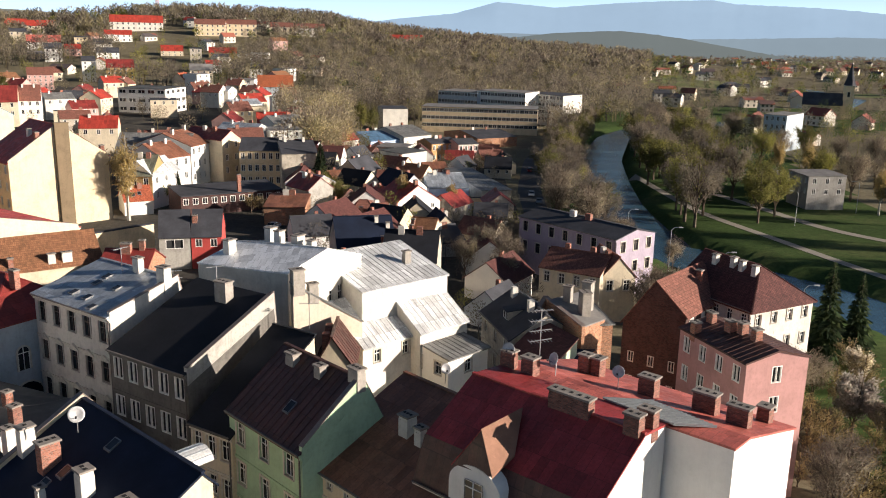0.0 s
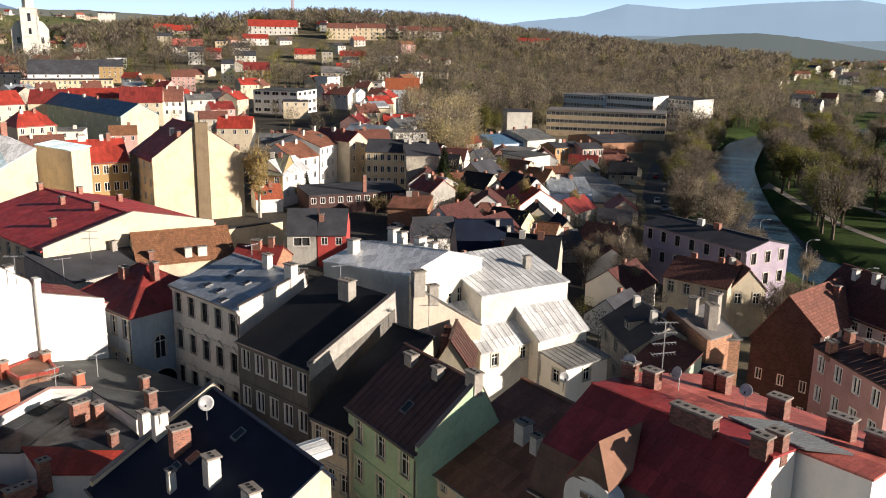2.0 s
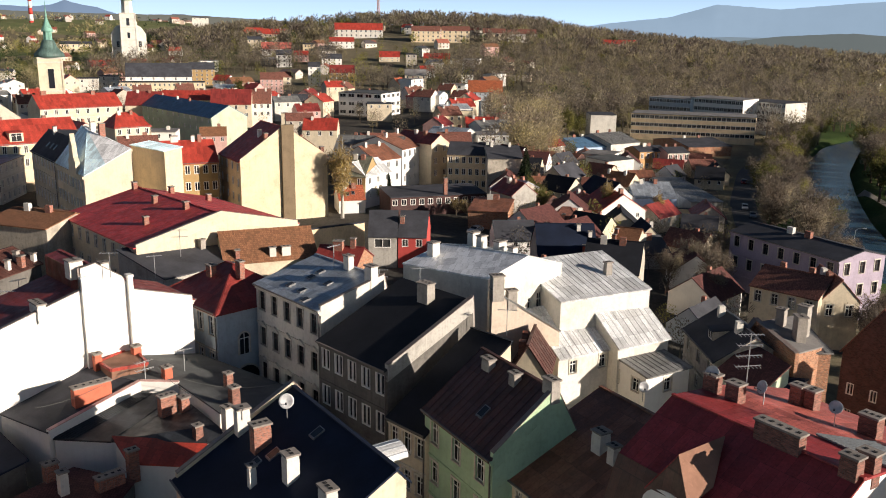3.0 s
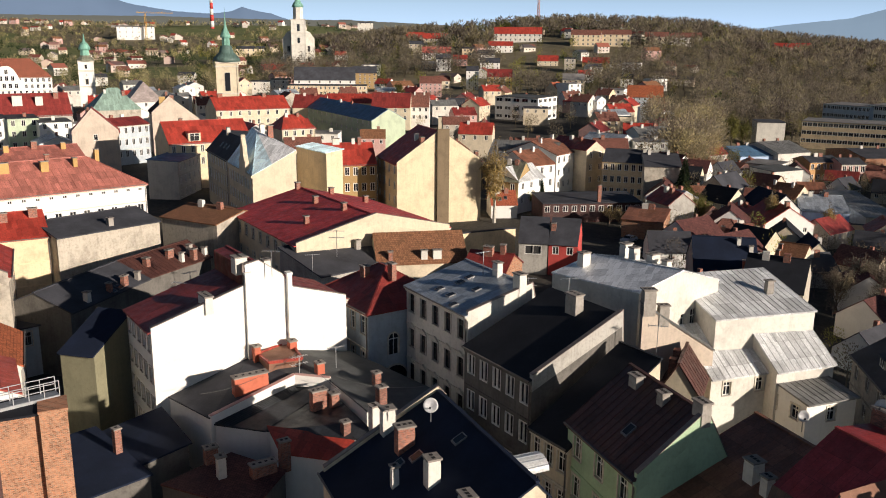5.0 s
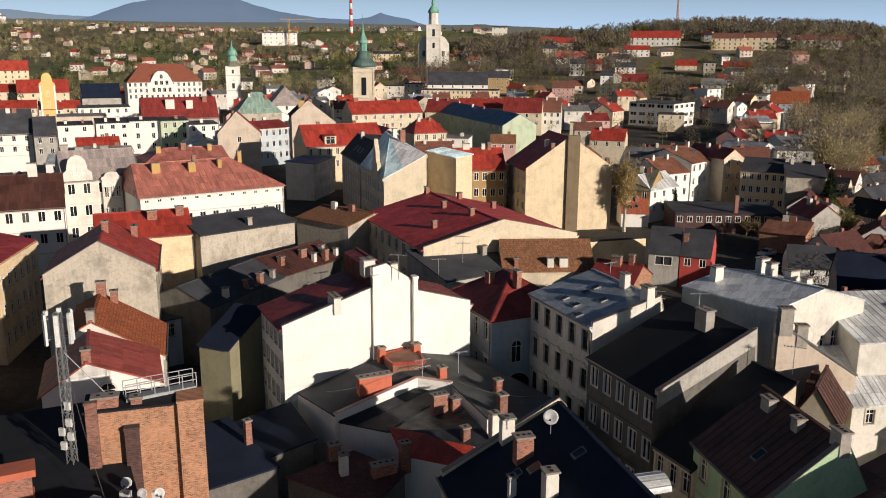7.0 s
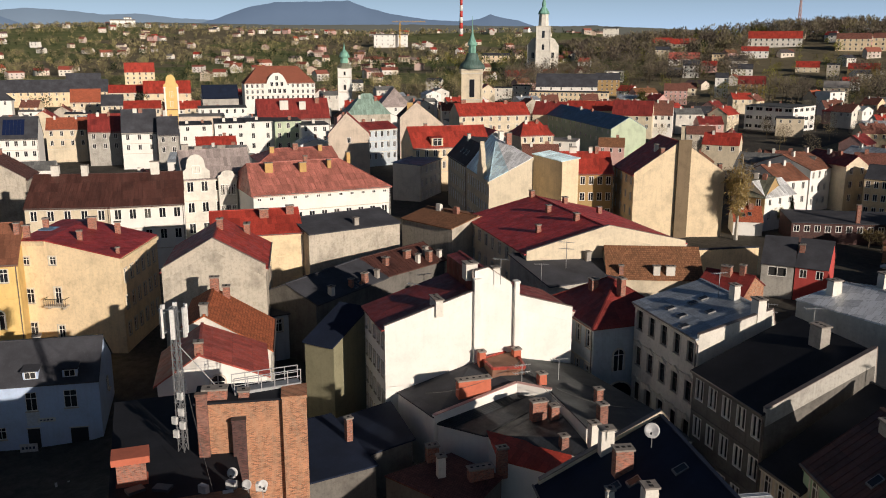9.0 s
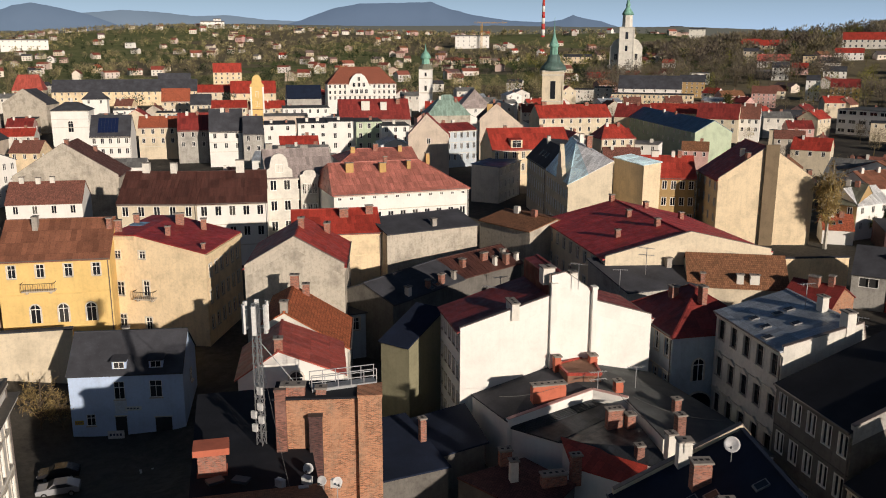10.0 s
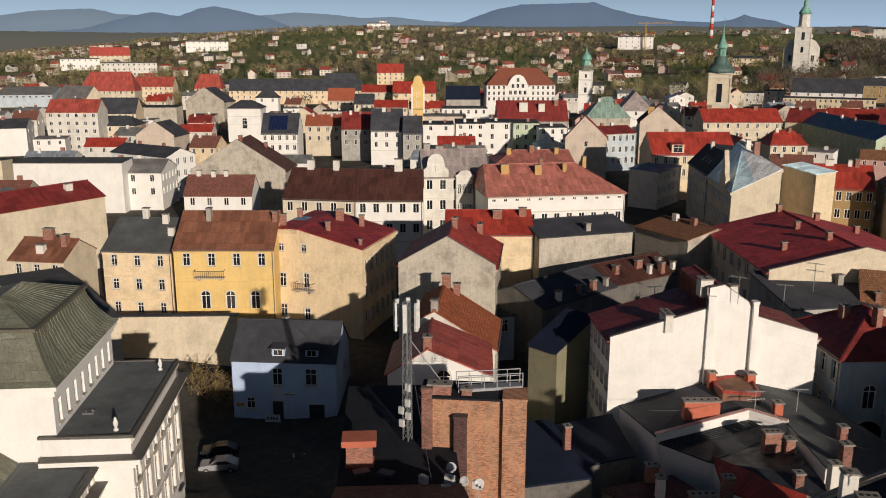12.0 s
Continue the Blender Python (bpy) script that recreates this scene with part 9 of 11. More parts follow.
def far_settlement(spots, seed):
    """Rows of small houses too far to be counted: walls and roofs as two meshes."""
    r = random.Random(seed)
    walls, roofs, panes = Geo(), Geo(), Geo()
    for x, y, h in spots:
        a = math.atan2(y, x) - math.pi / 2 + r.choice((-0.6, -0.2, 0.2, 0.5, 1.4))
        c, s, z = math.cos(a), math.sin(a), land_z(x, y) - 0.5
        w, d, rise = r.uniform(4.5, 9), r.uniform(4, 5.5), r.uniform(1.5, 4)

        def at(u, v, q):
            return (x + c * u - s * v, y + s * u + c * v, z + q)
        ring = [(-w, -d), (w, -d), (w, d), (-w, d)]
        for k in range(4):
            p, q = ring[k], ring[(k + 1) % 4]
            walls.poly(at(*p, -2), at(*q, -2), at(*q, h), at(*p, h))
        walls.poly(at(w, -d, h), at(w, d, h), at(w, 0, h + rise))
        walls.poly(at(-w, d, h), at(-w, -d, h), at(-w, 0, h + rise))
        roofs.slab([at(-w - 0.4, -d - 0.5, h - 0.1), at(w + 0.4, -d - 0.5, h - 0.1), at(w + 0.4, 0, h + rise + 0.1), at(-w - 0.4, 0, h + rise + 0.1)], (0, 0, -0.3))
        roofs.slab([at(w + 0.4, d + 0.5, h - 0.1), at(-w - 0.4, d + 0.5, h - 0.1), at(-w - 0.4, 0, h + rise + 0.1), at(w + 0.4, 0, h + rise + 0.1)], (0, 0, -0.3))
        for q in range(int(h / 3)):
            for k in range(3):
                u = (k - 1) * w * 0.6
                panes.poly(at(u - 0.7, -d - 0.06, q * 3 + 1.4), at(u + 0.7, -d - 0.06, q * 3 + 1.4), at(u + 0.7, -d - 0.06, q * 3 + 2.9), at(u - 0.7, -d - 0.06, q * 3 + 2.9))

    def mixed(name, stops):
        m, N, L, B = nodes_of(name)
        isl = N.new("ShaderNodeTexCoord").outputs["Object"]
        vor = N.new("ShaderNodeTexVoronoi")
        vor.inputs["Scale"].default_value = 0.03
        L.new(isl, vor.inputs["Vector"])
        sep = N.new("ShaderNodeSeparateColor")
        L.new(vor.outputs["Color"], sep.inputs[0])
        L.new(ramp_node(N, L, sep.outputs[0], stops), B.inputs["Base Color"])
        B.inputs["Roughness"].default_value = 0.8
        return m
    e = new("far_settlement")
    tagged(e, "pale far houses with red and grey roofs among trees", "houses", kind="stuff")
    part("walls", walls, mixed("mixed_render", [(0.0, (0.7, 0.67, 0.6)), (0.35, (0.62, 0.5, 0.36)), (0.6, (0.72, 0.7, 0.66)), (0.85, (0.5, 0.36, 0.3)), (1.0, (0.66, 0.6, 0.42))]), e)
    part("roofs", roofs, mixed("mixed_roofs", [(0.0, (0.3, 0.06, 0.04)), (0.3, (0.16, 0.07, 0.05)), (0.5, (0.08, 0.08, 0.085)), (0.7, (0.33, 0.09, 0.05)), (1.0, (0.2, 0.19, 0.18))]), e)
    part("panes", panes, glass_dark(), e)


far_settlement(scatter(330, lambda x, y, d, a: noise.noise((x * 0.004, y * 0.004, 1)) > -0.25, 61, 5, 8, 30, 88, 620, 2700, 1.2, 9) + scatter(60, lambda x, y, d, a: d > 700, 62, 4, 7, 2, 34, 600, 1500, 1.0, 11) + scatter(160, lambda x, y, d, a: off_water(x, y) and x > 140, 63, 4, 7, -31, -7, 380, 2400, 1.2, 11), 7)
# cottages and sheds packed along the lanes below the white wing
def cottage_kind(w, d, h, rise, wall, cover, label):
    return house("cottage", label, 0, 0, w, d, 0, h, [(0, 0), (0.5, rise), (1, 0)], wall=wall, cover=cover, cornice=False, seam=50, wins=(("f", 3, 1, 0), ("r", 2, 1, 0)), size=(0.8, 1.1), storey=2.8, over=0.45,
                 chims=((w * 0.15, 0.4, 1.0, 0.7, 0.6, "brick", 0),), style="plain", group="cottages in the lanes")


COTTAGES = [cottage_kind(9, 7, 3.6, 2.8, "cream", "darktile", "low cream cottage with brown tile roof"), cottage_kind(8, 7, 3.4, 3.0, "white", "slate", "low white cottage with dark grey roof"), cottage_kind(10, 7, 4.2, 2.6, "stone", "darkred", "grey cottage with dark red metal roof"),
            cottage_kind(9, 7.5, 3.8, 3.2, "cream", "black", "cream cottage with black felt roof"), cottage_kind(8, 6, 3.0, 1.6, "darkbrick", "rust", "low brick shed with rusty roof"), cottage_kind(10, 8, 4.5, 3.0, "white", "maroon", "white cottage with dark brown red tile roof")]
for ob in COTTAGES:
    PLACED.pop(), PLOTS.pop()
cots = scatter(60, lambda x, y, d, a: off_water(x, y) and near_line(x, y, ROAD) > 9, 71, 0, 1, -7, 9.5, 118, 330, 1.0, 2.5, 5.0)
for k, (x, y, _) in enumerate(cots):
    m = pose(x, y, land_z(x, y) - 0.2, 0, 0, 20 + far_r.choice((-50, -25, 0, 40, 75)))
    if k < len(COTTAGES):
        COTTAGES[k].matrix_world = m
    else:
        copy_thing(COTTAGES[far_r.randrange(len(COTTAGES))], m)
W11 = scatter(130, lambda x, y, d, a: off_water(x, y) and near_line(x, y, ROAD) > 6, 72, 3.5, 8, -9, 9, 112, 330, 1.0, 0.3, 2.0)
woods("lane_shrubs", "bare shrubs and small trees between cottages", W11, budding(), 12)
W12 = scatter(30, lambda x, y, d, a: off_water(x, y) and near_line(x, y, ROAD) > 6, 73, 4, 8, -9, 9, 130, 330, 1.0, 0.3, 2.0)
woods("lane_shrubs", "fresh green shrubs between cottages", W12, greening(), 13)
W0 = scatter(150, lambda x, y, d, a: True, 53, 6, 11, 8, 36, 230, 620, 1.0, 0.5)
woods("yard_trees", "bare trees in yards and lanes", W0, budding(), 11)
W1 = scatter(4300, lambda x, y, d, a: off_water(x, y) and not (d < 620 and 8 < a) and (a < 12 or noise.noise((x * 0.006, y * 0.006, 2)) > -0.1), 21, 12, 20, -13, 36, 420, 1350, 1.0, 1.0)
woods("hill_wood", "bare brown spring wood on the hillside", W1, budding(), 1)
W2 = scatter(900, lambda x, y, d, a: off_water(x, y) and not (d < 620 and 8 < a), 22, 8, 14, -13, 40, 400, 1300, 1.0, 1.5)
woods("hill_wood", "young green trees among the bare wood", W2, greening(), 2)
W3 = scatter(420, lambda x, y, d, a: off_water(x, y), 23, 9, 16, -28, 70, 500, 1500, 1.0, 1.5)
woods("spruce_wood", "scattered dark conifers in the woods", W3, needles(), 3)
W4 = scatter(2600, lambda x, y, d, a: off_water(x, y) and x > 90, 24, 7, 13, -31, -1, 380, 3200, 1.5, 1.5)
woods("plain_wood", "bare trees of the river plain and gardens", W4, budding(), 4)
W5 = scatter(5600, lambda x, y, d, a: noise.noise((x * 0.005, y * 0.005, 7)) > -0.12, 25, 7, 13, 33, 88, 620, 2900, 1.3, 1.5)
woods("garden_trees", "brown spring trees between far houses", W5, foliage("garden_twigs", (0.25, 0.23, 0.16), (0.3, 0.275, 0.185), (0.36, 0.33, 0.21)), 5)
W6 = scatter(620, lambda x, y, d, a: True, 26, 6, 11, 30, 88, 500, 2400, 1.3, 1.5)
woods("garden_trees", "green and dark trees between far houses", W6, needles(), 6)
W7 = scatter(400, lambda x, y, d, a: off_water(x, y) and x > 90, 27, 8, 13, -31, -4, 300, 1500, 1.2, 1.5)
woods("plain_wood", "yellow green trees of the river plain", W7, greening(), 7)
W8 = scatter(150, lambda x, y, d, a: True, 28, 12, 18, 6.4, 10.8, 285, 440, 1.0, 1.0)
woods("slope_wood", "tall bare wood on the slope above the yards", W8, budding(), 8)
W10 = scatter(260, lambda x, y, d, a: off_water(x, y), 30, 7, 13, -8, 8, 400, 760, 1.0, 1.0)
woods("valley_wood", "brown trees round the factory yards", W10, budding(), 10)

# single trees: river banks, park, gardens
def beside(y, off):
    for (xa, ya), (xb, yb) in zip(RIVER, RIVER[1:]):
        if ya <= y <= yb:
            return xa + (xb - xa) * (y - ya) / (yb - ya) + off
    return 82 + off


for k in range(44):
    y = 190 + k * 5.6 + rnd.uniform(-3, 3)
    plant(rnd.choice(("bare", "round", "bare")), beside(y, -13 + rnd.uniform(-8, 3)), y, rnd.uniform(12, 17), group="river bank trees")
    if y > 205:
        plant(rnd.choice(("round", "bare", "bare")), beside(y, 16 + rnd.uniform(-4, 6)), y, rnd.uniform(15, 20), group="river bank trees")
        if k % 2:
            plant(rnd.choice(("round", "bare")), beside(y, 34 + rnd.uniform(-4, 7)), y, rnd.uniform(14, 20), group="river bank trees")
for k in range(54):
    x, y = rnd.uniform(104, 220), rnd.uniform(150, 430)
    if clear(x, y, 4) and near_line(x, y, RIVER) > 30:
        plant(rnd.choice(("bare", "bare", "round", "bare", "birch")), x, y, rnd.uniform(11, 18), group="park trees")
for k in range(26):
    x, y = rnd.uniform(30, 46), rnd.uniform(128, 196)
    if near_line(x, y, RIVER) > 12 and clear(x, y, 2):
        plant("bare", x, y, rnd.uniform(7, 11), group="river road trees")
for x, y, h in ((12, 150, 11), (17, 158, 12), (8, 160, 10), (14, 168, 11), (20, 147, 9), (10, 142, 9), (4, 152, 9), (25, 130, 8), (24, 170, 10)):
    if clear(x, y, 1):
        plant("bare", x, y, h, group="garden trees")


# ---------------------------------------------------------------- landmarks
STEEL = plain("galvanised_steel", (0.42, 0.43, 0.44), 0.45, 0.7, 0.15)
DARK_STEEL = plain("dark_steel", (0.06, 0.06, 0.065), 0.5, 0.6, 0.15)
COPPER = roof_mat("copper")
GREEN_CAP = roof_metal("verdigris", (0.2, 0.42, 0.33), (0.1, 0.2, 0.16), 0.4, 0.6)


def tower(name, label, category, x, y, z0, rot, size, h, wall, parts):
    """A square tower: shaft, then what stands on it."""
    e = new(name)
    e.matrix_world = pose(x, y, z0, 0, 0, rot)
    tagged(e, label, category)
    s = size / 2
    g = Geo()
    g.box(-s, s, -s, s, -2, h)
    for k in (-1, 1):
        for q in (-1, 1):
            g.box(k * s - 0.35, k * s + 0.35, q * s - 0.35, q * s + 0.35, -2, h - 0.3)
    part("shaft", g, wall_mat(wall), e)
    for z in parts.get("bands", ()):
        c = Geo()
        c.box(-s - 0.5, s + 0.5, -s - 0.5, s + 0.5, z, z + 0.6)
        part("cornice", c, plain("moulded_trim", (0.6, 0.56, 0.48), 0.85), e)
    for nm, prof, segs, mat in parts["tops"]:
        t = Geo()
        t.lathe(prof, segs, 0, 0, math.pi / segs)
        part(nm, t, mat, e, smooth=segs > 8)
    for z, w, hh in parts.get("windows", ()):
        for a in (0, 90, 180, 270):
            p = Euler((0, 0, radians(a))).to_matrix() @ Vector((0, -s - 0.02, z))
            q = Geo()
            q.box(-w / 2 - 0.15, w / 2 + 0.15, -0.12, 0.0, -0.15, hh + 0.15)
            f = part("window", q, plain("moulded_trim", (0.6, 0.56, 0.48), 0.85), e, m=pose(p.x, p.y, p.z, 0, 0, a))
            q = Geo()
            q.box(-w / 2, w / 2, -0.16, -0.125, 0, hh)
            part("pane", q, glass_dark(), f)
    for z, r in parts.get("clocks", ()):
        for a in (0, 90, 180, 270):
            p = Euler((0, 0, radians(a))).to_matrix() @ Vector((0, -s - 0.1, z))
            q = Geo()
            q.lathe([(r, -0.1), (r, 0.1), (r * 0.96, 0.14)], 20)
            f = part("clock_face", q, plain("clock_white", (0.75, 0.73, 0.68), 0.5), e, m=pose(p.x, p.y, p.z, 90, 0, a))
            q = Geo()
            q.bar((0, 0, 0.16), (0, r * 0.8, 0.16), 0.12)
            q.bar((0, 0, 0.16), (r * 0.5, 0.1, 0.16), 0.14)
            part("clock_hand", q, DARK_STEEL, f)
    return e


tower("town_hall_tower", "white town hall clock tower with green domed top", "tower", -377, 359, 1, 46, 7.4, 27, "white",
      {"bands": (13, 21.5, 26.6), "windows": ((14.5, 1.4, 4), (23, 1.0, 2)), "clocks": ((19.0, 1.6),),
       "tops": (("lantern", [(2.6, 27), (2.4, 33)], 8, GREEN_CAP), ("dome", [(3.2, 33), (3.1, 34.2), (2.2, 36), (0.9, 37.4), (0.5, 38.4), (0.25, 41), (0.05, 42)], 12, GREEN_CAP), ("skirt_roof", [(5.0, 26.9), (4.6, 28), (3.2, 29.2), (2.7, 30)], 8, COPPER))})
tower("church_tower", "cream church tower with columns and green spire", "church tower", -265.5, 339, 1, 38, 9.6, 29, "cream",
      {"bands": (28.4, 26.6, 14.0), "windows": ((15.5, 2.4, 8.5),), "tops": (("tower_roof", [(6.8, 29), (6.4, 30.6), (5.0, 32.0), (3.6, 33.4), (3.0, 35.4), (2.6, 36.5)], 10, roof_metal("dark_patina", (0.09, 0.15, 0.13), (0.2, 0.3, 0.25), 0.4, 0.55)), ("lantern", [(2.0, 36.3), (1.9, 40)], 8, GREEN_CAP),
                ("spire", [(2.6, 40), (2.4, 41.2), (1.3, 43.4), (0.8, 45), (0.5, 46.5), (0.18, 50), (0.06, 54)], 10, GREEN_CAP))})
gold = new("church_gable")
gold.matrix_world = pose(-396, 254, 1, 0, 0, 57)
tagged(gold, "yellow baroque gable front with white pilasters", "gable")
curved_front(gold, 0, -1.2, 18.0, 3.6, 7.5, wall_mat("yellow"), 1.2)
g = Geo()
g.box(-3.6, 3.6, -1.2, 4.0, -2, 18.0)
gold_front = part("front", g, wall_mat("yellow"), gold)
for u in (-3.2, 3.2):
    g = Geo()
    g.box(u - 0.4, u + 0.4, -1.5, -1.204, -2, 18.6)
    g.box(u - 0.55, u + 0.55, -1.6, -1.1, 18.6, 19.2)
    part("pilaster", g, wall_mat("white"), gold)
for z in (9.0, 14.0):
    add_window(gold_front, pose(0, -1.24, z), 1.6, 2.8, "plain", False, True)
big = tower("great_church", "pale baroque church front with tall tower", "church", -470, 709, 15, 34, 13, 44, "offwhite",
            {"bands": (20, 31, 43.5), "windows": ((33, 2.6, 6.5), (22, 2.2, 5)), "tops": (("belfry", [(5.2, 44), (4.8, 55)], 8, wall_mat("offwhite")), ("spire", [(5.8, 55), (5.2, 57), (3.2, 60), (1.8, 62), (2.2, 64), (1.4, 67), (0.4, 71), (0.1, 76)], 10, GREEN_CAP))})
nave = Geo()
nave.box(-15, 15, 1.0, 45, -2, 26)
nave.slab([(-15, 0.9, 26), (15, 0.9, 26), (11, 0.9, 32), (0, 0.9, 37), (-11, 0.9, 32)], (0, 1.4, 0))
part("nave", nave, wall_mat("offwhite"), big)
for q in (-9.5, 9.5):
    for z in (4, 14):
        add_window(big, pose(q, 0.78, z), 2.6, 5.5, "plain", False, True)
nr = Geo()
nr.slab([(-16, 2.4, 26), (0, 2.4, 37.5), (0, 45, 37.5), (-16, 45, 26)], (0, 0, -0.5))
nr.slab([(0, 2.4, 37.5), (16, 2.4, 26), (16, 45, 26), (0, 45, 37.5)], (0, 0, -0.5))
part("nave_roof", nr, roof_mat("slate"), big)
rc = tower("village_church", "brick church with dark pointed spire", "church", 252, 545, -4.5, -24, 5.5, 20, "sand",
           {"bands": (19.5,), "windows": ((13, 1.4, 3),), "tops": (("spire", [(4.0, 20), (3.0, 22.5), (1.6, 27), (0.1, 34)], 8, roof_mat("slate")),)})
g = Geo()
g.box(-26, -3, -5, 6, -1, 8)
part("nave", g, wall_mat("sand"), rc)
g = Geo()
g.slab([(-26.5, -5.6, 7.6), (-2.6, -5.6, 7.6), (-2.6, 0.5, 15), (-26.5, 0.5, 15)], (0, 0, -0.3))
g.slab([(-2.6, 6.6, 7.6), (-26.5, 6.6, 7.6), (-26.5, 0.5, 15), (-2.6, 0.5, 15)], (0, 0, -0.3))
part("nave_roof", g, roof_mat("slate"), rc)

stack = new("factory_chimney")
stack.matrix_world = pose(-1130, 1402, 28)
tagged(stack, "tall factory chimney with red and white bands", "chimney")
for k in range(9):
    g = Geo()
    g.lathe([(4.6 - 0.22 * k, k * 11.5), (4.6 - 0.22 * (k + 1), (k + 1) * 11.5)], 14)
    part("red_band" if k % 2 == 0 else "white_band", g, plain("chimney_signal_red", (0.5, 0.05, 0.04), 0.7) if k % 2 == 0 else plain("chimney_signal_white", (0.7, 0.68, 0.65), 0.7), stack, smooth=True)


def lattice(g, h, w0, w1, n, bar):
    for k in range(n):
        a, b = k / n, (k + 1) / n
        wa, wb = w0 + (w1 - w0) * a, w0 + (w1 - w0) * b
        ca = [(sx * wa, sy * wa, a * h) for sx, sy in ((-1, -1), (1, -1), (1, 1), (-1, 1))]
        cb = [(sx * wb, sy * wb, b * h) for sx, sy in ((-1, -1), (1, -1), (1, 1), (-1, 1))]
        for i in range(4):
            g.bar(ca[i], cb[i], bar)
            g.bar(ca[i], cb[(i + 1) % 4], bar * 0.7)
            g.bar(cb[i], cb[(i + 1) % 4], bar * 0.7)


mast = new("radio_mast")
mast.matrix_world = pose(-389, 1188, 48)
tagged(mast, "far red and white lattice radio mast", "radio mast")
g = Geo()
lattice(g, 56, 2.2, 0.7, 10, 0.55)
part("lattice", g, plain("mast_paint", (0.6, 0.4, 0.38), 0.6), mast)
crane = new("tower_crane")
crane.matrix_world = pose(-1088, 1174, 34, 0, 0, 40)
tagged(crane, "yellow tower crane over a building site", "crane")
g = Geo()
lattice(g, 48, 1.3, 1.3, 10, 0.45)
part("crane_mast", g, plain("crane_yellow", (0.5, 0.28, 0.03), 0.5), crane)
g = Geo()
for k in range(12):
    g.bar((-14 + k * 5, 0, 48), (-9 + k * 5, 0, 48), 0.6)
    g.bar((-14 + k * 5, 0, 48), (-11.5 + k * 5, 0, 50), 0.35)
    g.bar((-11.5 + k * 5, 0, 50), (-9 + k * 5, 0, 48), 0.35)
part("crane_jib", g, plain("crane_yellow", (0.5, 0.28, 0.03), 0.5), crane)

# town hall gable with curved top
gb = new("gable_front")
gb.matrix_world = pose(-414.79, 338.42, 12.5, 0, 0, 57.8)
tagged(gb, "white curved gable front of the town hall", "gable")
g = Geo()
out = [(-8, 0.0), (8, 0.0), (8, 4.5), (6.4, 5.2), (5.4, 8.0), (3.6, 11.0), (1.5, 12.4), (-1.5, 12.4), (-3.6, 11.0), (-5.4, 8.0), (-6.4, 5.2), (-8, 4.5)]
g.slab([(x, -1.0, z) for x, z in out], (0, 3.0, 0))
part("gable_wall", g, wall_mat("white"), gb)
for x, z in ((-3, 4.6), (0, 4.6), (3, 4.6), (0, 8.2), (-4.5, 0.6), (-1.5, 0.6), (1.5, 0.6), (4.5, 0.6)):
    add_window(gb, pose(x, -1.1, z), 1.6, 2.4, "plain", False, True)


# ---------------------------------------------------------------- theatre
def theatre_block(x, y, rot, w, d, eave):
    e = new("theatre_tower_block")
    e.matrix_world = pose(x, y, 0, 0, 0, rot)
    tagged(e, "white theatre block with streaked green copper mansard", "theatre")
    g = Geo()
    holes = []
    for k in range(8):
        u = 1.2 + k * (w - 2.4) / 7
        holes.append((u - 0.35, u + 0.35, eave - 3.1, eave - 1.2))
    wall_panel(g, (0, 0, 0), (1, 0, 0), w, 0, eave, holes)
    wall_panel(g, (w, 0, 0), (0, 1, 0), d, 0, eave, [])
    wall_panel(g, (w, d, 0), (-1, 0, 0), w, 0, eave, [])
    wall_panel(g, (0, d, 0), (0, -1, 0), d, 0, eave, [])
    part("wall", g, wall_mat("white"), e)
    for a, b, c, q in holes:
        add_window(e, pose((a + b) / 2, 0.12, c), b - a, q - c, "plain")
    c = Geo()
    c.box(-0.5, w + 0.5, -0.5, d + 0.5, eave, eave + 0.35)
    c.box(-0.25, w + 0.25, -0.25, d + 0.25, eave - 0.5, eave - 0.004)
    part("cornice", c, wall_mat("white"), e)
    steps = [(-0.6, 0.36), (-0.1, 0.7), (0.7, 1.9), (1.3, 3.2), (1.6, 4.2)]
    r, sm = Geo(), Geo()
    rings = []
    for o, z in steps:
        rings.append([(o, o, eave + z), (w - o, o, eave + z), (w - o, d - o, eave + z), (o, d - o, eave + z)])
    for lo, hi in zip(rings, rings[1:]):
        for k in range(4):
            q = (k + 1) % 4
            r.poly(lo[k], lo[q], hi[q], hi[k])
            seam_rows(sm, (lo[k], lo[q], hi[q], hi[k]), 0.6)
    o = 1.6
    zt = eave + 4.2
    ra, rb = (d / 2, d / 2, zt + 1.5), (w - d / 2, d / 2, zt + 1.5)
    t = rings[-1]
    r.poly(t[0], t[1], rb, ra)
    r.poly(t[2], t[3], ra, rb)
    r.poly(t[3], t[0], ra)
    r.poly(t[1], t[2], rb)
    seam_rows(sm, (t[0], t[1], rb, ra), 0.6)
    part("copper_roof", r, COPPER, e)
    tagged(part("standing_seam", sm, COPPER, e), kind="stuff")
    rim = Geo()
    rim.box(1.2, w - 1.2, 1.2, 1.6, zt - 0.15, zt + 0.12)
    rim.box(1.2, 1.6, 1.6, d - 1.2, zt - 0.15, zt + 0.12)
    part("roof_rim", rim, plain("rim_bronze", (0.12, 0.11, 0.08), 0.6), e)
    return e


theatre_block(-65.6, 10.5, 150.8, 15.0, 10.5, 16.8)


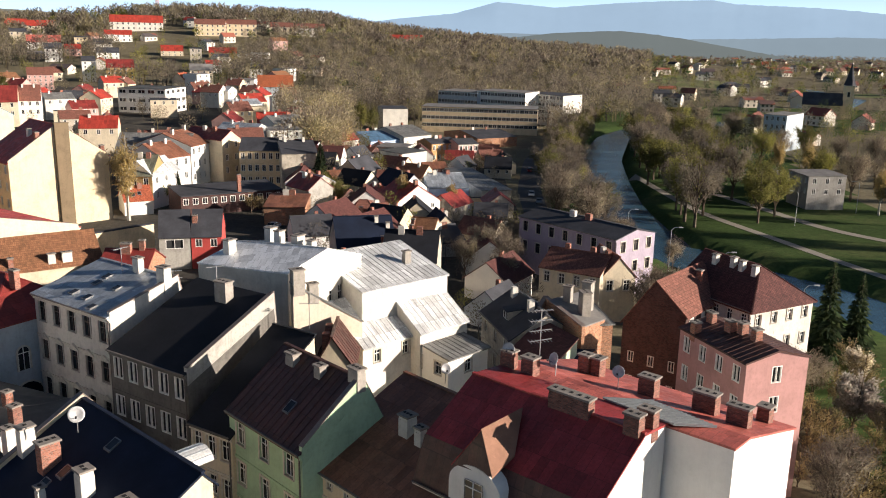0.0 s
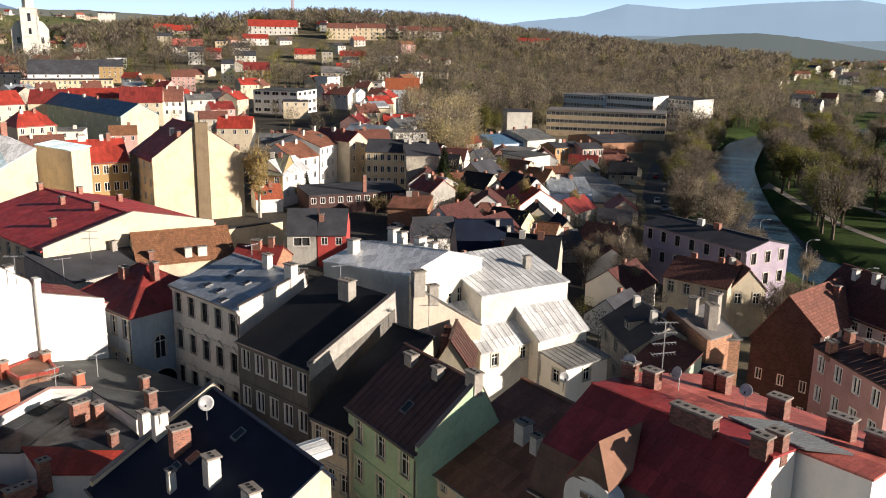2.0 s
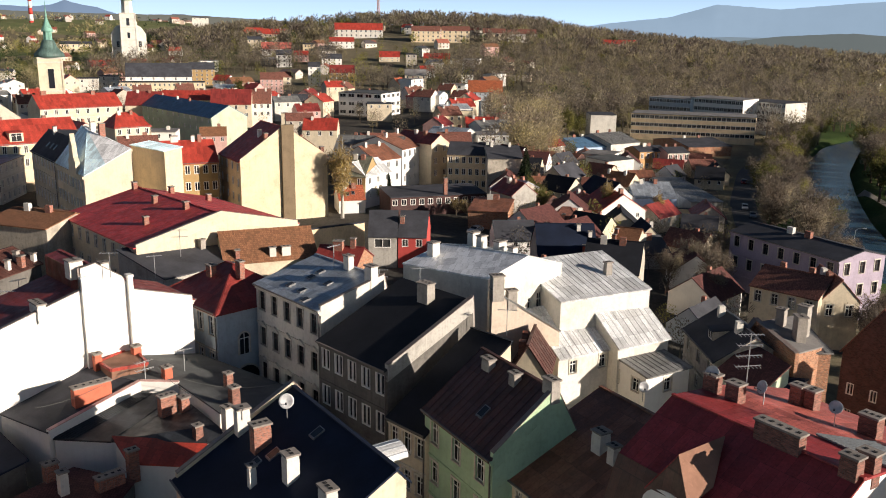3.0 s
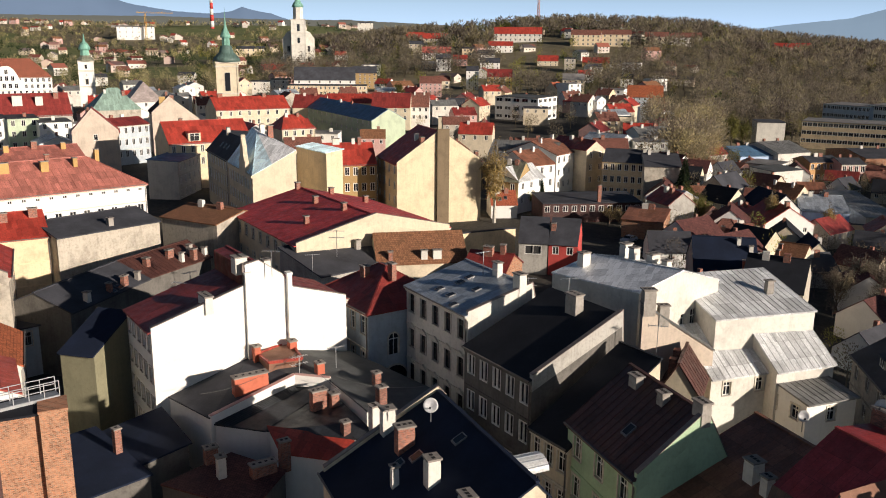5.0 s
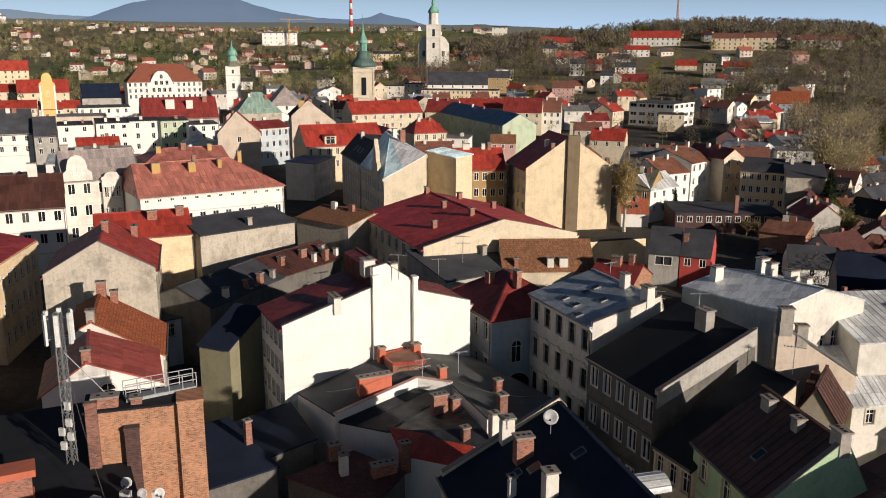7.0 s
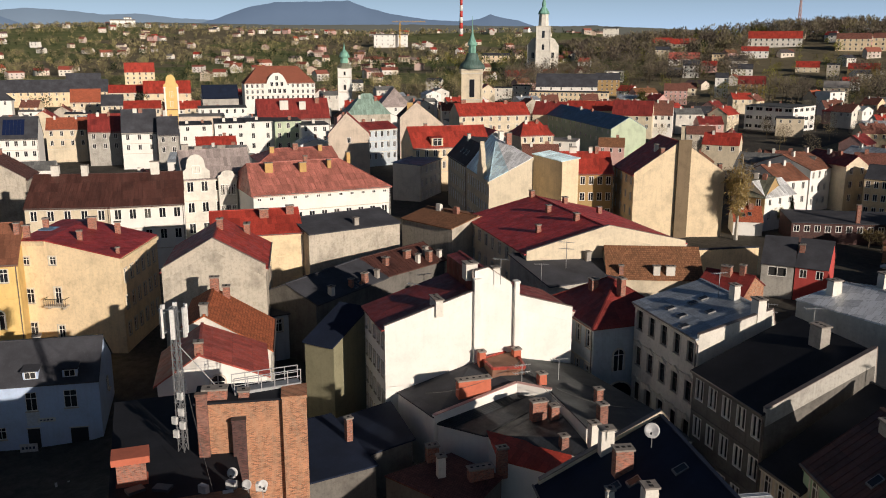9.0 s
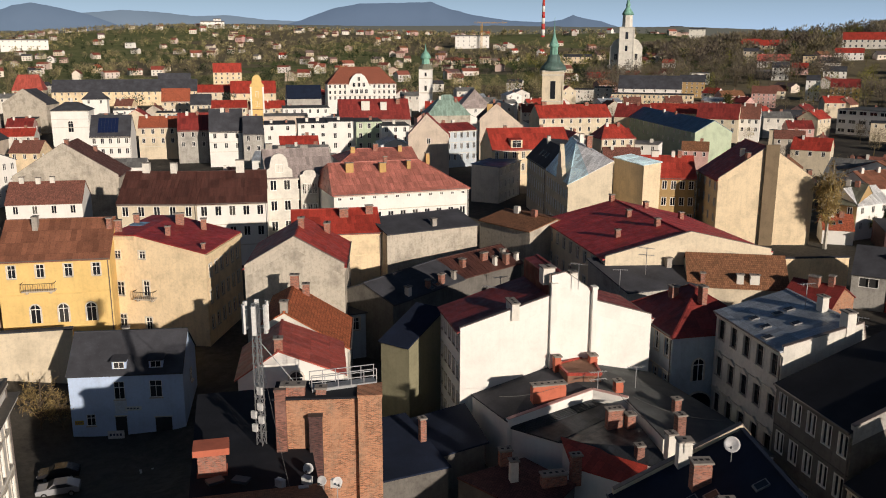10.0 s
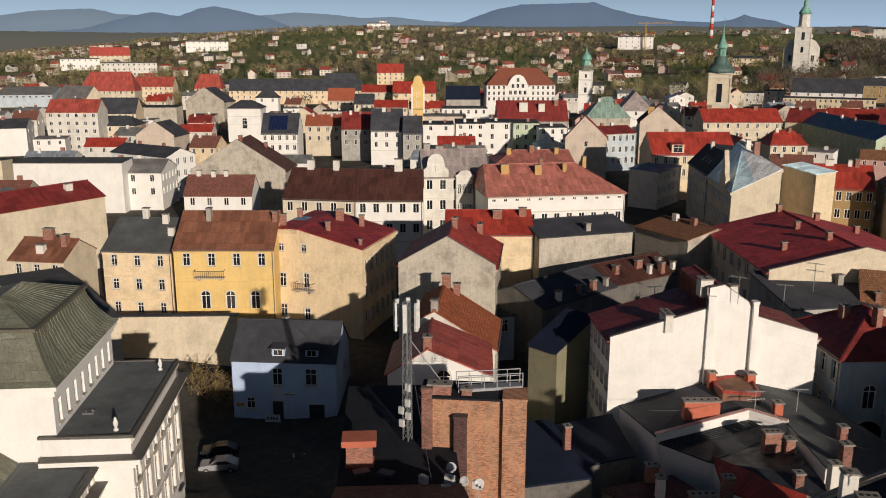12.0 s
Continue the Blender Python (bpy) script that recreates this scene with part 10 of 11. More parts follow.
def theatre_cornice(x, y, rot, w, d, top):
    """Dark sheet-covered cornice and parapet edge round a theatre wing."""
    e = new("theatre_cornice")
    e.matrix_world = pose(x, y, 0, 0, 0, rot)
    tagged(e, "projecting white cornice with dark metal cover on the theatre", "cornice")
    dark = plain("cornice_sheet", (0.11, 0.1, 0.085), 0.6)
    for nm, out, z, h, m in (("moulding", 0.75, top - 2.0, 0.45, wall_mat("white")), ("cover_sheet", 0.95, top - 1.54, 0.1, dark), ("lower_band", 0.3, top - 2.5, 0.3, wall_mat("white")), ("parapet_cap", 0.22, top + 0.02, 0.16, dark)):
        g = Geo()
        ring = [(-w / 2 - out, -d / 2 - out), (w / 2 + out, -d / 2 - out), (w / 2 + out, d / 2), (w / 2, d / 2), (w / 2, -d / 2), (-w / 2, -d / 2), (-w / 2, d / 2), (-w / 2 - out, d / 2)]
        g.slab([(px, py, z + h) for px, py in ring], (0, 0, -h))
        part(nm, g, m, e)


theatre_cornice(-71.11, 16.07, 150.8, 15.84, 6.64, 13.0)
theatre_cornice(-60.97, 7.69, 150.8, 10.64, 5.54, 10.8)


def urn(x, y, z):
    key = "urn"
    if key not in CACHE:
        g = Geo()
        g.lathe([(0.28, 0), (0.28, 0.2), (0.12, 0.3), (0.2, 0.5), (0.3, 0.85), (0.26, 1.1), (0.14, 1.2), (0.2, 1.3), (0.08, 1.55), (0.02, 1.6)], 12)
        CACHE[key] = g.mesh("roof_urn", plain("white_stone", (0.72, 0.7, 0.65), 0.8), True)
    ob = part("roof_urn", CACHE[key], None)
    ob.matrix_world = pose(x, y, z) @ Matrix.Scale(0.7, 4)
    return tagged(ob, "white stone urn on the theatre parapet", "urn", "theatre urns")


for x, y in ((-63.9, 14.4), (-74.6, 20.9)):
    urn(x, y, 13.13)


# ---------------------------------------------------------------- roof things
def dish(x, y, z, rz, r=0.5, grey=True):
    e = new("satellite_dish")
    e.matrix_world = pose(x, y, z, 0, 0, rz)
    tagged(e, "grey satellite dish on a roof pole", "satellite dish", "satellite dishes")
    g = Geo()
    g.bar((0, 0, -1.2), (0, 0, 0.1), 0.06)
    part("pole", g, STEEL, e)
    g = Geo()
    n = len(g.v)
    rows = [(0.02, 0.0), (0.4, 0.03), (0.75, 0.09), (1.0, 0.17)]
    g.lathe([(a * r, b * r * 2) for a, b in rows] + [(r * 0.99, 0.4 * r), (r * 0.7, 0.25 * r), (0.02, 0.09 * r)], 16)
    part("reflector", g, plain("dish_grey", (0.5, 0.5, 0.5), 0.5), e, m=pose(0, -0.1, 0.15, 68, 0, 0), smooth=True)
    g = Geo()
    g.bar((0, -0.12, -0.15), (0, -0.75, 0.2), 0.04)
    g.box(-0.06, 0.06, -0.85, -0.7, 0.16, 0.28)
    part("feed_arm", g, DARK_STEEL, e)
    return e


def aerial(x, y, z, h, rz, arms=3):
    e = new("television_aerial")
    e.matrix_world = pose(x, y, z, 0, 0, rz)
    tagged(e, "thin metal television aerial on a pole", "aerial", "roof aerials")
    g = Geo()
    g.bar((0, 0, -1.0), (0, 0, h), 0.06)
    part("pole", g, STEEL, e)
    for k in range(arms):
        g = Geo()
        zz = h - 0.1 - 0.8 * k
        g.bar((-0.9, 0, zz), (0.9, 0, zz + 0.05 * k), 0.05)
        for q in range(7):
            s = -0.85 + q * 0.28
            g.bar((s, -0.45 + 0.04 * q, zz), (s, 0.45 - 0.04 * q, zz), 0.03)
        part("boom", g, STEEL, e)
    return e


def sector_mast(x, y, z, h, rz):
    e = new("antenna_mast")
    e.matrix_world = pose(x, y, z, 0, 0, rz)
    tagged(e, "lattice antenna mast with white panel antennas on the flat roof", "antenna mast")
    g = Geo()
    lattice(g, h, 0.26, 0.22, 14, 0.06)
    part("lattice", g, STEEL, e)
    for k in range(6):
        a = radians(60 * k)
        g = Geo()
        g.box(-0.16, 0.16, -0.09, 0.09, 0, 2.3)
        m = pose(math.cos(a) * 0.95, math.sin(a) * 0.95, h - 2.2, 0, 0, 60 * k + 90)
        p = part("panel_antenna", g, plain("antenna_white", (0.6, 0.6, 0.58), 0.5), e, m=m)
        g = Geo()
        for zz in (0.4, 1.9):
            g.bar((0, 0.1, zz), (0, 0.75, zz), 0.06)
        part("bracket", g, STEEL, p)
    for k in range(12):
        g = Geo()
        g.bar((-0.55, 0, h * 0.1 + k * h * 0.06), (0.55, 0, h * 0.1 + k * h * 0.06), 0.05)
        part("rung", g, STEEL, e)
    for k, (dx, zz) in enumerate(((0.35, 2.0), (-0.35, 2.3), (0.3, 3.1), (-0.3, 1.2), (0.32, 4.4))):
        g = Geo()
        g.box(dx - 0.22, dx + 0.22, -0.45, -0.25, zz, zz + 0.6)
        part("radio_box", g, plain("antenna_white", (0.6, 0.6, 0.58), 0.5), e)
    g = Geo()
    g.bar((0.2, 0, h * 0.75), (4.2, 3.4, 1.2), 0.06)
    part("stay", g, STEEL, e)
    return e


sector_mast(-54.4, 34.6, 10.7, 11.6, 20)


def walkway(x, y, z, rz, length):
    e = new("steel_walkway")
    e.matrix_world = pose(x, y, z, 0, 0, rz)
    tagged(e, "galvanised steel walkway with railings on the brick house", "walkway")
    g = Geo()
    g.box(0, length, 0, 1.0, -0.06, 0)
    part("deck", g, plain("grating", (0.3, 0.31, 0.32), 0.6, 0.5), e)
    g = Geo()
    for y0 in (0, 1.0):
        g.bar((0, y0, -0.2), (length, y0, -0.2), 0.09, 0.3)
    part("beam", g, STEEL, e)
    for y0 in (0, 1.0):
        for zz in (0.55, 1.1):
            g = Geo()
            g.bar((0, y0, zz), (length, y0, zz), 0.06)
            part("rail", g, STEEL, e)
        for k in range(6):
            g = Geo()
            g.bar((length * k / 5, y0, 0), (length * k / 5, y0, 1.12), 0.06)
            part("post", g, STEEL, e)
    for k in (0, 1):
        g = Geo()
        g.bar((0.4 + k * (length - 0.8), 0, -0.2), (0.4 + k * (length - 0.8), 0.9, -1.3), 0.07)
        part("brace", g, STEEL, e)
    return e


walkway(-51.6, 37.6, 15.3, 64, 5.2)
dish(-24.2, 52.6, 15.0, 20, 0.55)
dish(5.2, 61.5, 16.9, -20, 0.5)
dish(8.6, 60.0, 16.7, -60, 0.5)
dish(12.8, 57.6, 16.8, -20, 0.45)
dish(-48.4, 34.8, 10.7, 40, 0.4)
dish(0.4, 66.5, 13.2, 10, 0.45)
aerial(7.4, 60.4, 16.4, 4.2, 15, 4)
aerial(-46.0, 68.2, 8.0, 2.0, 60, 2)
aerial(-43.8, 71.6, 8.4, 1.8, 50, 1)
aerial(-27.5, 84.0, 14.0, 2.4, 20, 2)
aerial(-51.0, 84.0, 17.0, 2.2, 20, 2)


# ---------------------------------------------------------------- mansard house: central gable and arched front
def mansard_gable():
    e = new("roof_gable")
    e.matrix_world = pose(-1.6, 54.4, 10, 0, 0, -42) @ pose(5.6, 0, 0)
    tagged(e, "red roof gable over an arched white window bay", "gable")
    g = Geo()
    pts = [(-2.2, 0.0)] + [(2.2 * math.cos(math.pi - math.pi * k / 10), 1.4 + 1.6 * math.sin(math.pi * k / 10)) for k in range(11)] + [(2.2, 0.0)]
    g.slab([(x, -0.35, z) for x, z in pts], (0, 1.2, 0))
    part("arched_wall", g, wall_mat("white"), e)
    add_window(e, pose(0, -0.48, 0.4), 1.6, 1.6, "plain", False)
    g = Geo()
    apex, back = (0, 0.2, 5.5), (0, 4.6, 5.6)
    g.slab([(-1.9, -0.5, 2.6), apex, back, (-1.9, 2.2, 3.4)], (0, 0, -0.15))
    part("gable_roof", g, roof_mat("crimson"), e)
    # sunlight is put into the cheek's lighter tan
    g = Geo()
    g.slab([apex, (1.5, -0.4, 2.9), (1.5, 1.9, 3.6), back], (0, 0, -0.15))
    part("gable_cheek", g, roof_felt("tan", (0.26, 0.14, 0.095)), e)
    # shade is put into the front's darker brown
    g = Geo()
    g.slab([(-1.8, -0.4, 2.6), (1.45, -0.3, 2.8), (0, 0.2, 5.4)], (0, 0.12, 0))
    part("gable_front", g, roof_mat("brown"), e)
    return e


mansard_gable()
bd = new("barrel_dormer")
bd.matrix_world = pose(-17.6, 52.5, 11.6, 0, 0, -42) @ Matrix.Scale(0.8, 4)
tagged(bd, "curved silver metal dormer roof beside the street", "dormer")
g = Geo()
for k in range(13):
    a = math.pi * k / 12
    for yy in (-0.2, 2.6):
        for rad in (1.0, 0.95):
            g.v.append((-1.4 * rad * math.cos(a), yy, 1.0 * rad * math.sin(a)))
for k in range(12):
    n = 4 * k
    g.f.extend([(n, n + 4, n + 6, n + 2), (n + 3, n + 7, n + 5, n + 1), (n + 1, n + 5, n + 4, n), (n + 2, n + 6, n + 7, n + 3)])
part("barrel_roof", g, roof_mat("silver"), bd)
for k in range(2, 11, 2):
    a = math.pi * k / 12
    g = Geo()
    g.bar((-1.41 * math.cos(a), -0.2, 1.01 * math.sin(a)), (-1.41 * math.cos(a), 2.6, 1.01 * math.sin(a)), 0.07, 0.06)
    part("rib", g, roof_mat("zinc"), bd)
g = Geo()
g.slab([(-1.38, 0.0, 0.0)] + [(-1.38 * math.cos(math.pi * k / 12), 0.0, 0.98 * math.sin(math.pi * k / 12)) for k in range(1, 12)] + [(1.38, 0.0, 0.0)], (0, 0.2, 0))
part("dormer_front", g, wall_mat("cream"), bd)


# ---------------------------------------------------------------- courtyard: car, signs, lamps
def car(x, y, rz, paint, label):
    e = new("car")
    e.matrix_world = pose(x, y, land_z(x, y) + 0.05, 0, 0, rz)
    tagged(e, label, "car", "parked cars")
    body = Geo()
    side = [(-2.05, 0.35), (-2.1, 0.72), (-1.95, 0.92), (-0.95, 1.0), (-0.35, 1.42), (0.9, 1.46), (1.75, 1.05), (2.05, 0.9), (2.08, 0.4)]
    n = len(side)
    for s, tuck in ((-0.86, 0.0), (0.86, 0.0)):
        for px, pz in side:
            body.v.append((px, s * (1 - 0.16 * max(0, pz - 0.95) / 0.5), pz))
    body.f.append(tuple(range(n)))
    body.f.append(tuple(range(2 * n - 1, n - 1, -1)))
    for k in range(n):
        q = (k + 1) % n
        body.f.append((k, n + k, n + q, q))
    part("body", body, plain("car_paint_" + paint, {"silver": (0.45, 0.46, 0.48), "dark": (0.03, 0.03, 0.035), "white": (0.7, 0.7, 0.7), "red": (0.3, 0.02, 0.02)}[paint], 0.25, 0.3, 0.05), e)
    g = Geo()
    for s in (-1, 1):
        g.slab([(-0.85, s * 0.845, 1.03), (1.55, s * 0.845, 1.06), (0.85, s * 0.755, 1.38), (-0.3, s * 0.755, 1.36)], (0, s * 0.02, 0))
    part("side_window", g, glass_dark(), e)
    g = Geo()
    g.slab([(-0.98, -0.75, 1.03), (-0.98, 0.75, 1.03), (-0.4, 0.68, 1.42), (-0.4, -0.68, 1.42)], (-0.02, 0, 0.02))
    part("windscreen", g, glass_dark(), e)
    for wx in (-1.3, 1.3):
        for wy in (-0.8, 0.8):
            g = Geo()
            g.lathe([(0.32, -0.1), (0.32, 0.1)], 14)
            wh = part("wheel", g, plain("tyre_rubber", (0.02, 0.02, 0.02), 0.9), e, m=pose(wx, wy, 0.32, 90, 0, 0))
            g = Geo()
            g.lathe([(0.2, -0.115), (0.2, 0.115)], 10)
            part("rim", g, STEEL, wh)
    for wy in (-0.6, 0.6):
        g = Geo()
        g.box(-2.12, -2.04, wy - 0.18, wy + 0.18, 0.62, 0.76)
        part("headlight", g, plain("lamp_glass", (0.6, 0.6, 0.6), 0.1), e)
    return e


car(-84.8, 29.1, 62, "silver", "silver estate car parked in the shaded yard")
car(-88.6, 30.6, 62, "dark", "dark car parked in the shaded yard")
for x, y, r, c in ((-36, 176, 70, "white"), (-33, 190, 75, "silver"), (-30, 168, 70, "dark"), (25, 215, 88, "dark"), (27, 240, 86, "silver"), (26, 252, 86, "white"), (30, 300, 80, "red"), (-17, 208, 20, "white")):
    car(x, y, r, c, {"white": "white car parked beside the road", "silver": "silver car parked beside the road", "dark": "dark car parked beside the road", "red": "red car parked beside the road"}[c])


def street_lamp(x, y, rz, h=9.0):
    key = "lamp"
    e = new("street_lamp")
    e.matrix_world = pose(x, y, land_z(x, y), 0, 0, rz)
    tagged(e, "tall grey street lamp with curved arm", "street lamp", "street lamps")
    if key not in CACHE:
        a, b = Geo(), Geo()
        a.lathe([(0.1, 0), (0.07, h - 0.6)], 8)
        a.bar((0, 0, h - 0.65), (0.5, 0, h - 0.1), 0.09)
        a.bar((0.5, 0, h - 0.1), (1.6, 0, h), 0.08)
        b.box(1.4, 2.2, -0.16, 0.16, h - 0.08, h + 0.08)
        CACHE[key] = (a.mesh("pole", STEEL), b.mesh("lamp_head", plain("lamp_grey", (0.5, 0.5, 0.5), 0.4)))
    part("pole", CACHE[key][0], None, e)
    part("lamp_head", CACHE[key][1], None, e)


for x, y, r in ((45, 165, 0), (55, 125, 0), (44, 200, 0), (42, 232, 0), (44, 262, 0), (98, 168, 180), (90, 215, 180), (115, 235, 180), (49, 145, 0)):
    street_lamp(x, y, r)

sg = new("round_sign")
sg.matrix_world = pose(-69.2, 21.0, 0, 0, 0, 70)
tagged(sg, "round red and white traffic sign on a pole", "traffic sign")
g = Geo()
g.bar((0, 0, 0), (0, 0, 2.6), 0.06)
part("pole", g, STEEL, sg)
g = Geo()
g.lathe([(0.4, -0.02), (0.4, 0.02)], 18)
sign_face = part("sign_face", g, plain("sign_red", (0.5, 0.03, 0.04), 0.4), sg, m=pose(0, -0.06, 2.4, 90, 0, 0))
g = Geo()
g.lathe([(0.27, 0.02), (0.27, 0.03)], 18)
part("sign_centre", g, plain("sign_blue", (0.25, 0.3, 0.6), 0.4), sign_face)
# front of the blue house: windows, stair panel, doors and boards, placed along its wall
FRONT = -4.4
for u, z, w, h in ((-0.8, 4.7, 1.2, 2.2), (3.4, 4.8, 1.4, 2.1), (-4.3, 1.5, 1.0, 1.4)):
    add_window(blue_house, pose(u, FRONT - 0.085, z), w, h, "plain")
add_window(blue_house, pose(6.55 + 0.085, 0.5, 4.8, 0, 0, 90), 1.0, 1.6, "plain")
for nm, u, z, w, h, tint in (("stair_panel", -0.8, 2.85, 1.4, 1.75, (0.55, 0.6, 0.68)), ("door", -0.9, 0.0, 1.3, 2.5, (0.03, 0.028, 0.03)), ("garage_door", 4.0, 0.0, 1.9, 2.2, (0.025, 0.025, 0.03))):
    g = Geo()
    g.box(u - w / 2, u + w / 2, FRONT - 0.05, FRONT - 0.004, z, z + h)
    leaf = part(nm, g, plain(nm + "_paint", tint, 0.6), blue_house)
    if "door" in nm:
        g = Geo()
        g.box(u - w / 2 - 0.1, u + w / 2 + 0.1, FRONT - 0.1, FRONT - 0.004, z + h, z + h + 0.12)
        part("lintel", g, plain("moulded_trim", (0.6, 0.56, 0.48), 0.85), leaf)
for nm, lab, u, z, w, h, colr in (("sign_board", "white notice board at the door", -1.4, 0.06, 1.9, 1.0, (0.6, 0.6, 0.6)), ("name_board", "small pale name board on the wall", 0.6, 3.2, 1.9, 0.5, (0.6, 0.62, 0.6)), ("yellow_board", "small yellow board on the wall", -5.7, 1.65, 1.0, 0.5, (0.55, 0.33, 0.04))):
    ob = new(nm)
    ob.matrix_world = pose(-96.94, 43.55, -4.0, 0, 0, 51.76) @ pose(u, FRONT - (0.9 if nm == "sign_board" else 0.07), z)
    tagged(ob, lab, "sign")
    g = Geo()
    g.box(-w / 2, w / 2, 0, 0.06, 0, h)
    part("board", g, plain(nm + "_paint", colr, 0.6), ob)
    g = Geo()
    for k in range(4):
        g.box(-w * 0.38 + k * w * 0.2, -w * 0.38 + k * w * 0.2 + w * 0.12, -0.012, -0.002, h * 0.35, h * 0.65)
    part("lettering_bar", g, plain("sign_ink", (0.05, 0.06, 0.1), 0.6), ob)


# red edged platform between the two chimneys under the white end wall
deck = new("roof_platform")
tagged(deck, "pale flat roof platform with red metal edge", "platform")
g = Geo()
PLAT = [(-51.6, 68.9), (-50.7, 73.4), (-46.8, 69.9), (-49.1, 67.4)]
g.slab([(px, py, 9.0) for px, py in PLAT], (0, 0, -1.2))
part("deck", g, roof_felt("tan", (0.26, 0.14, 0.095)), deck)
for k in range(4):
    pa, pb = PLAT[k], PLAT[(k + 1) % 4]
    g = Geo()
    g.bar((*pa, 9.0), (*pb, 9.0), 0.24, 0.3)
    part("metal_edge", g, roof_mat("redmetal"), deck)


# clutter on the flat roof beside the mast
def roof_box(x, y, z, rz, sx, sy, h, tint, name, label, category):
    ob = new(name)
    ob.matrix_world = pose(x, y, z, 0, 0, rz)
    tagged(ob, label, category)
    g = Geo()
    g.box(-sx / 2, sx / 2, -sy / 2, sy / 2, 0.08, h)
    part("body", g, plain(name + "_paint", tint, 0.5), ob)
    for px, py in ((-1, -1), (1, -1), (1, 1), (-1, 1)):
        g = Geo()
        g.box(px * sx * 0.42 - 0.04, px * sx * 0.42 + 0.04, py * sy * 0.42 - 0.04, py * sy * 0.42 + 0.04, 0, 0.08)
        part("foot", g, DARK_STEEL, ob)


for x, y, r in ((-46.4, 33.2, 20), (-45.4, 32.2, 60), (-47.4, 31.6, 10), (-44.6, 34.4, 35)):
    roof_box(x, y, 10.85, r, 0.7, 0.4, 0.65, (0.55, 0.55, 0.54), "equipment_box", "pale grey equipment box on the felt roof", "equipment box")
for x, y, r in ((-50.0, 30.0, 30), (-51.2, 28.6, 80)):
    roof_box(x, y, 10.85, r, 1.2, 0.8, 0.3, (0.06, 0.065, 0.07), "roof_hatch", "dark metal hatch on the felt roof", "roof hatch")
dish(-44.2, 33.0, 12.0, 30, 0.35)
dish(-43.4, 33.6, 12.0, 60, 0.35)


for x, y, z, h, r in ((-50.6, 70.6, 18.0, 1.8, 20), (-33.2, 85.4, 16.5, 1.8, 60), (-21.4, 78.0, 17.0, 1.6, 30), (-62.5, 70.4, 13.0, 2.0, 15), (-66.0, 76.0, 12.6, 1.8, 70), (-57.0, 88.0, 13.0, 1.8, 40), (-12.2, 75.0, 14.5, 1.6, 10)):
    aerial(x, y, z, h, r, 1)


def cable(a, b, sag):
    """A slack wire between two roofs."""
    g = Geo()
    a, b = Vector(a), Vector(b)
    pts = []
    for k in range(11):
        s = k / 10
        p = a.lerp(b, s)
        p.z -= sag * 4 * s * (1 - s)
        pts.append(p)
    for p, q in zip(pts, pts[1:]):
        g.bar(p, q, 0.025)
    tagged(part("cable", g, plain("grey_cable", (0.1, 0.1, 0.1), 0.7)), "thin grey cable slung between two roofs", "cable", "roof cables")


cable((-45.8, 68.2, 10.6), (-36.4, 62.8, 9.2), 0.7)
cable((-45.8, 68.2, 10.6), (-50.5, 58.5, 8.8), 0.9)
cable((-54.2, 34.8, 18.0), (-46.0, 31.5, 11.2), 0.4)
cable((-40.5, 66.0, 9.6), (-33.0, 70.0, 8.4), 0.6)
# painted hatching on the yard
hatch = Geo()
for k in range(7):
    hx, hy = -84.0 + k * 0.8, 37.4 + k * 1.0
    hatch.slab([(hx + a, hy + b, land_z(hx + a, hy + b) + 0.12) for a, b in ((0, 0), (1.6, -0.65), (1.75, -0.45), (0.1, 0.2))], (0, 0, -0.1))
tagged(part("road_marking", hatch, plain("worn_road_paint", (0.45, 0.44, 0.42), 0.8)), "worn white hatching painted on the yard", "road marking", kind="structure")


# ribbed sheet over the light shaft beside the mansard house
shaft = new("shaft_roof")
tagged(shaft, "grey ribbed metal sheet over a light shaft", "roof")
g, ribs = Geo(), Geo()
sheet = [(11.3, 55.3, 15.9), (15.2, 51.3, 15.9), (18.1, 51.5, 15.7), (14.9, 55.4, 15.7)]
g.slab(sheet, (0, 0, -0.12))
part("sheet", g, plain("ribbed_sheet", (0.3, 0.32, 0.33), 0.5, 0.3), shaft)
seam_rows(ribs, sheet, 0.35, 0.06, 0.06)
tagged(part("rib", ribs, plain("ribbed_sheet", (0.3, 0.32, 0.33), 0.5, 0.3), shaft), kind="stuff")


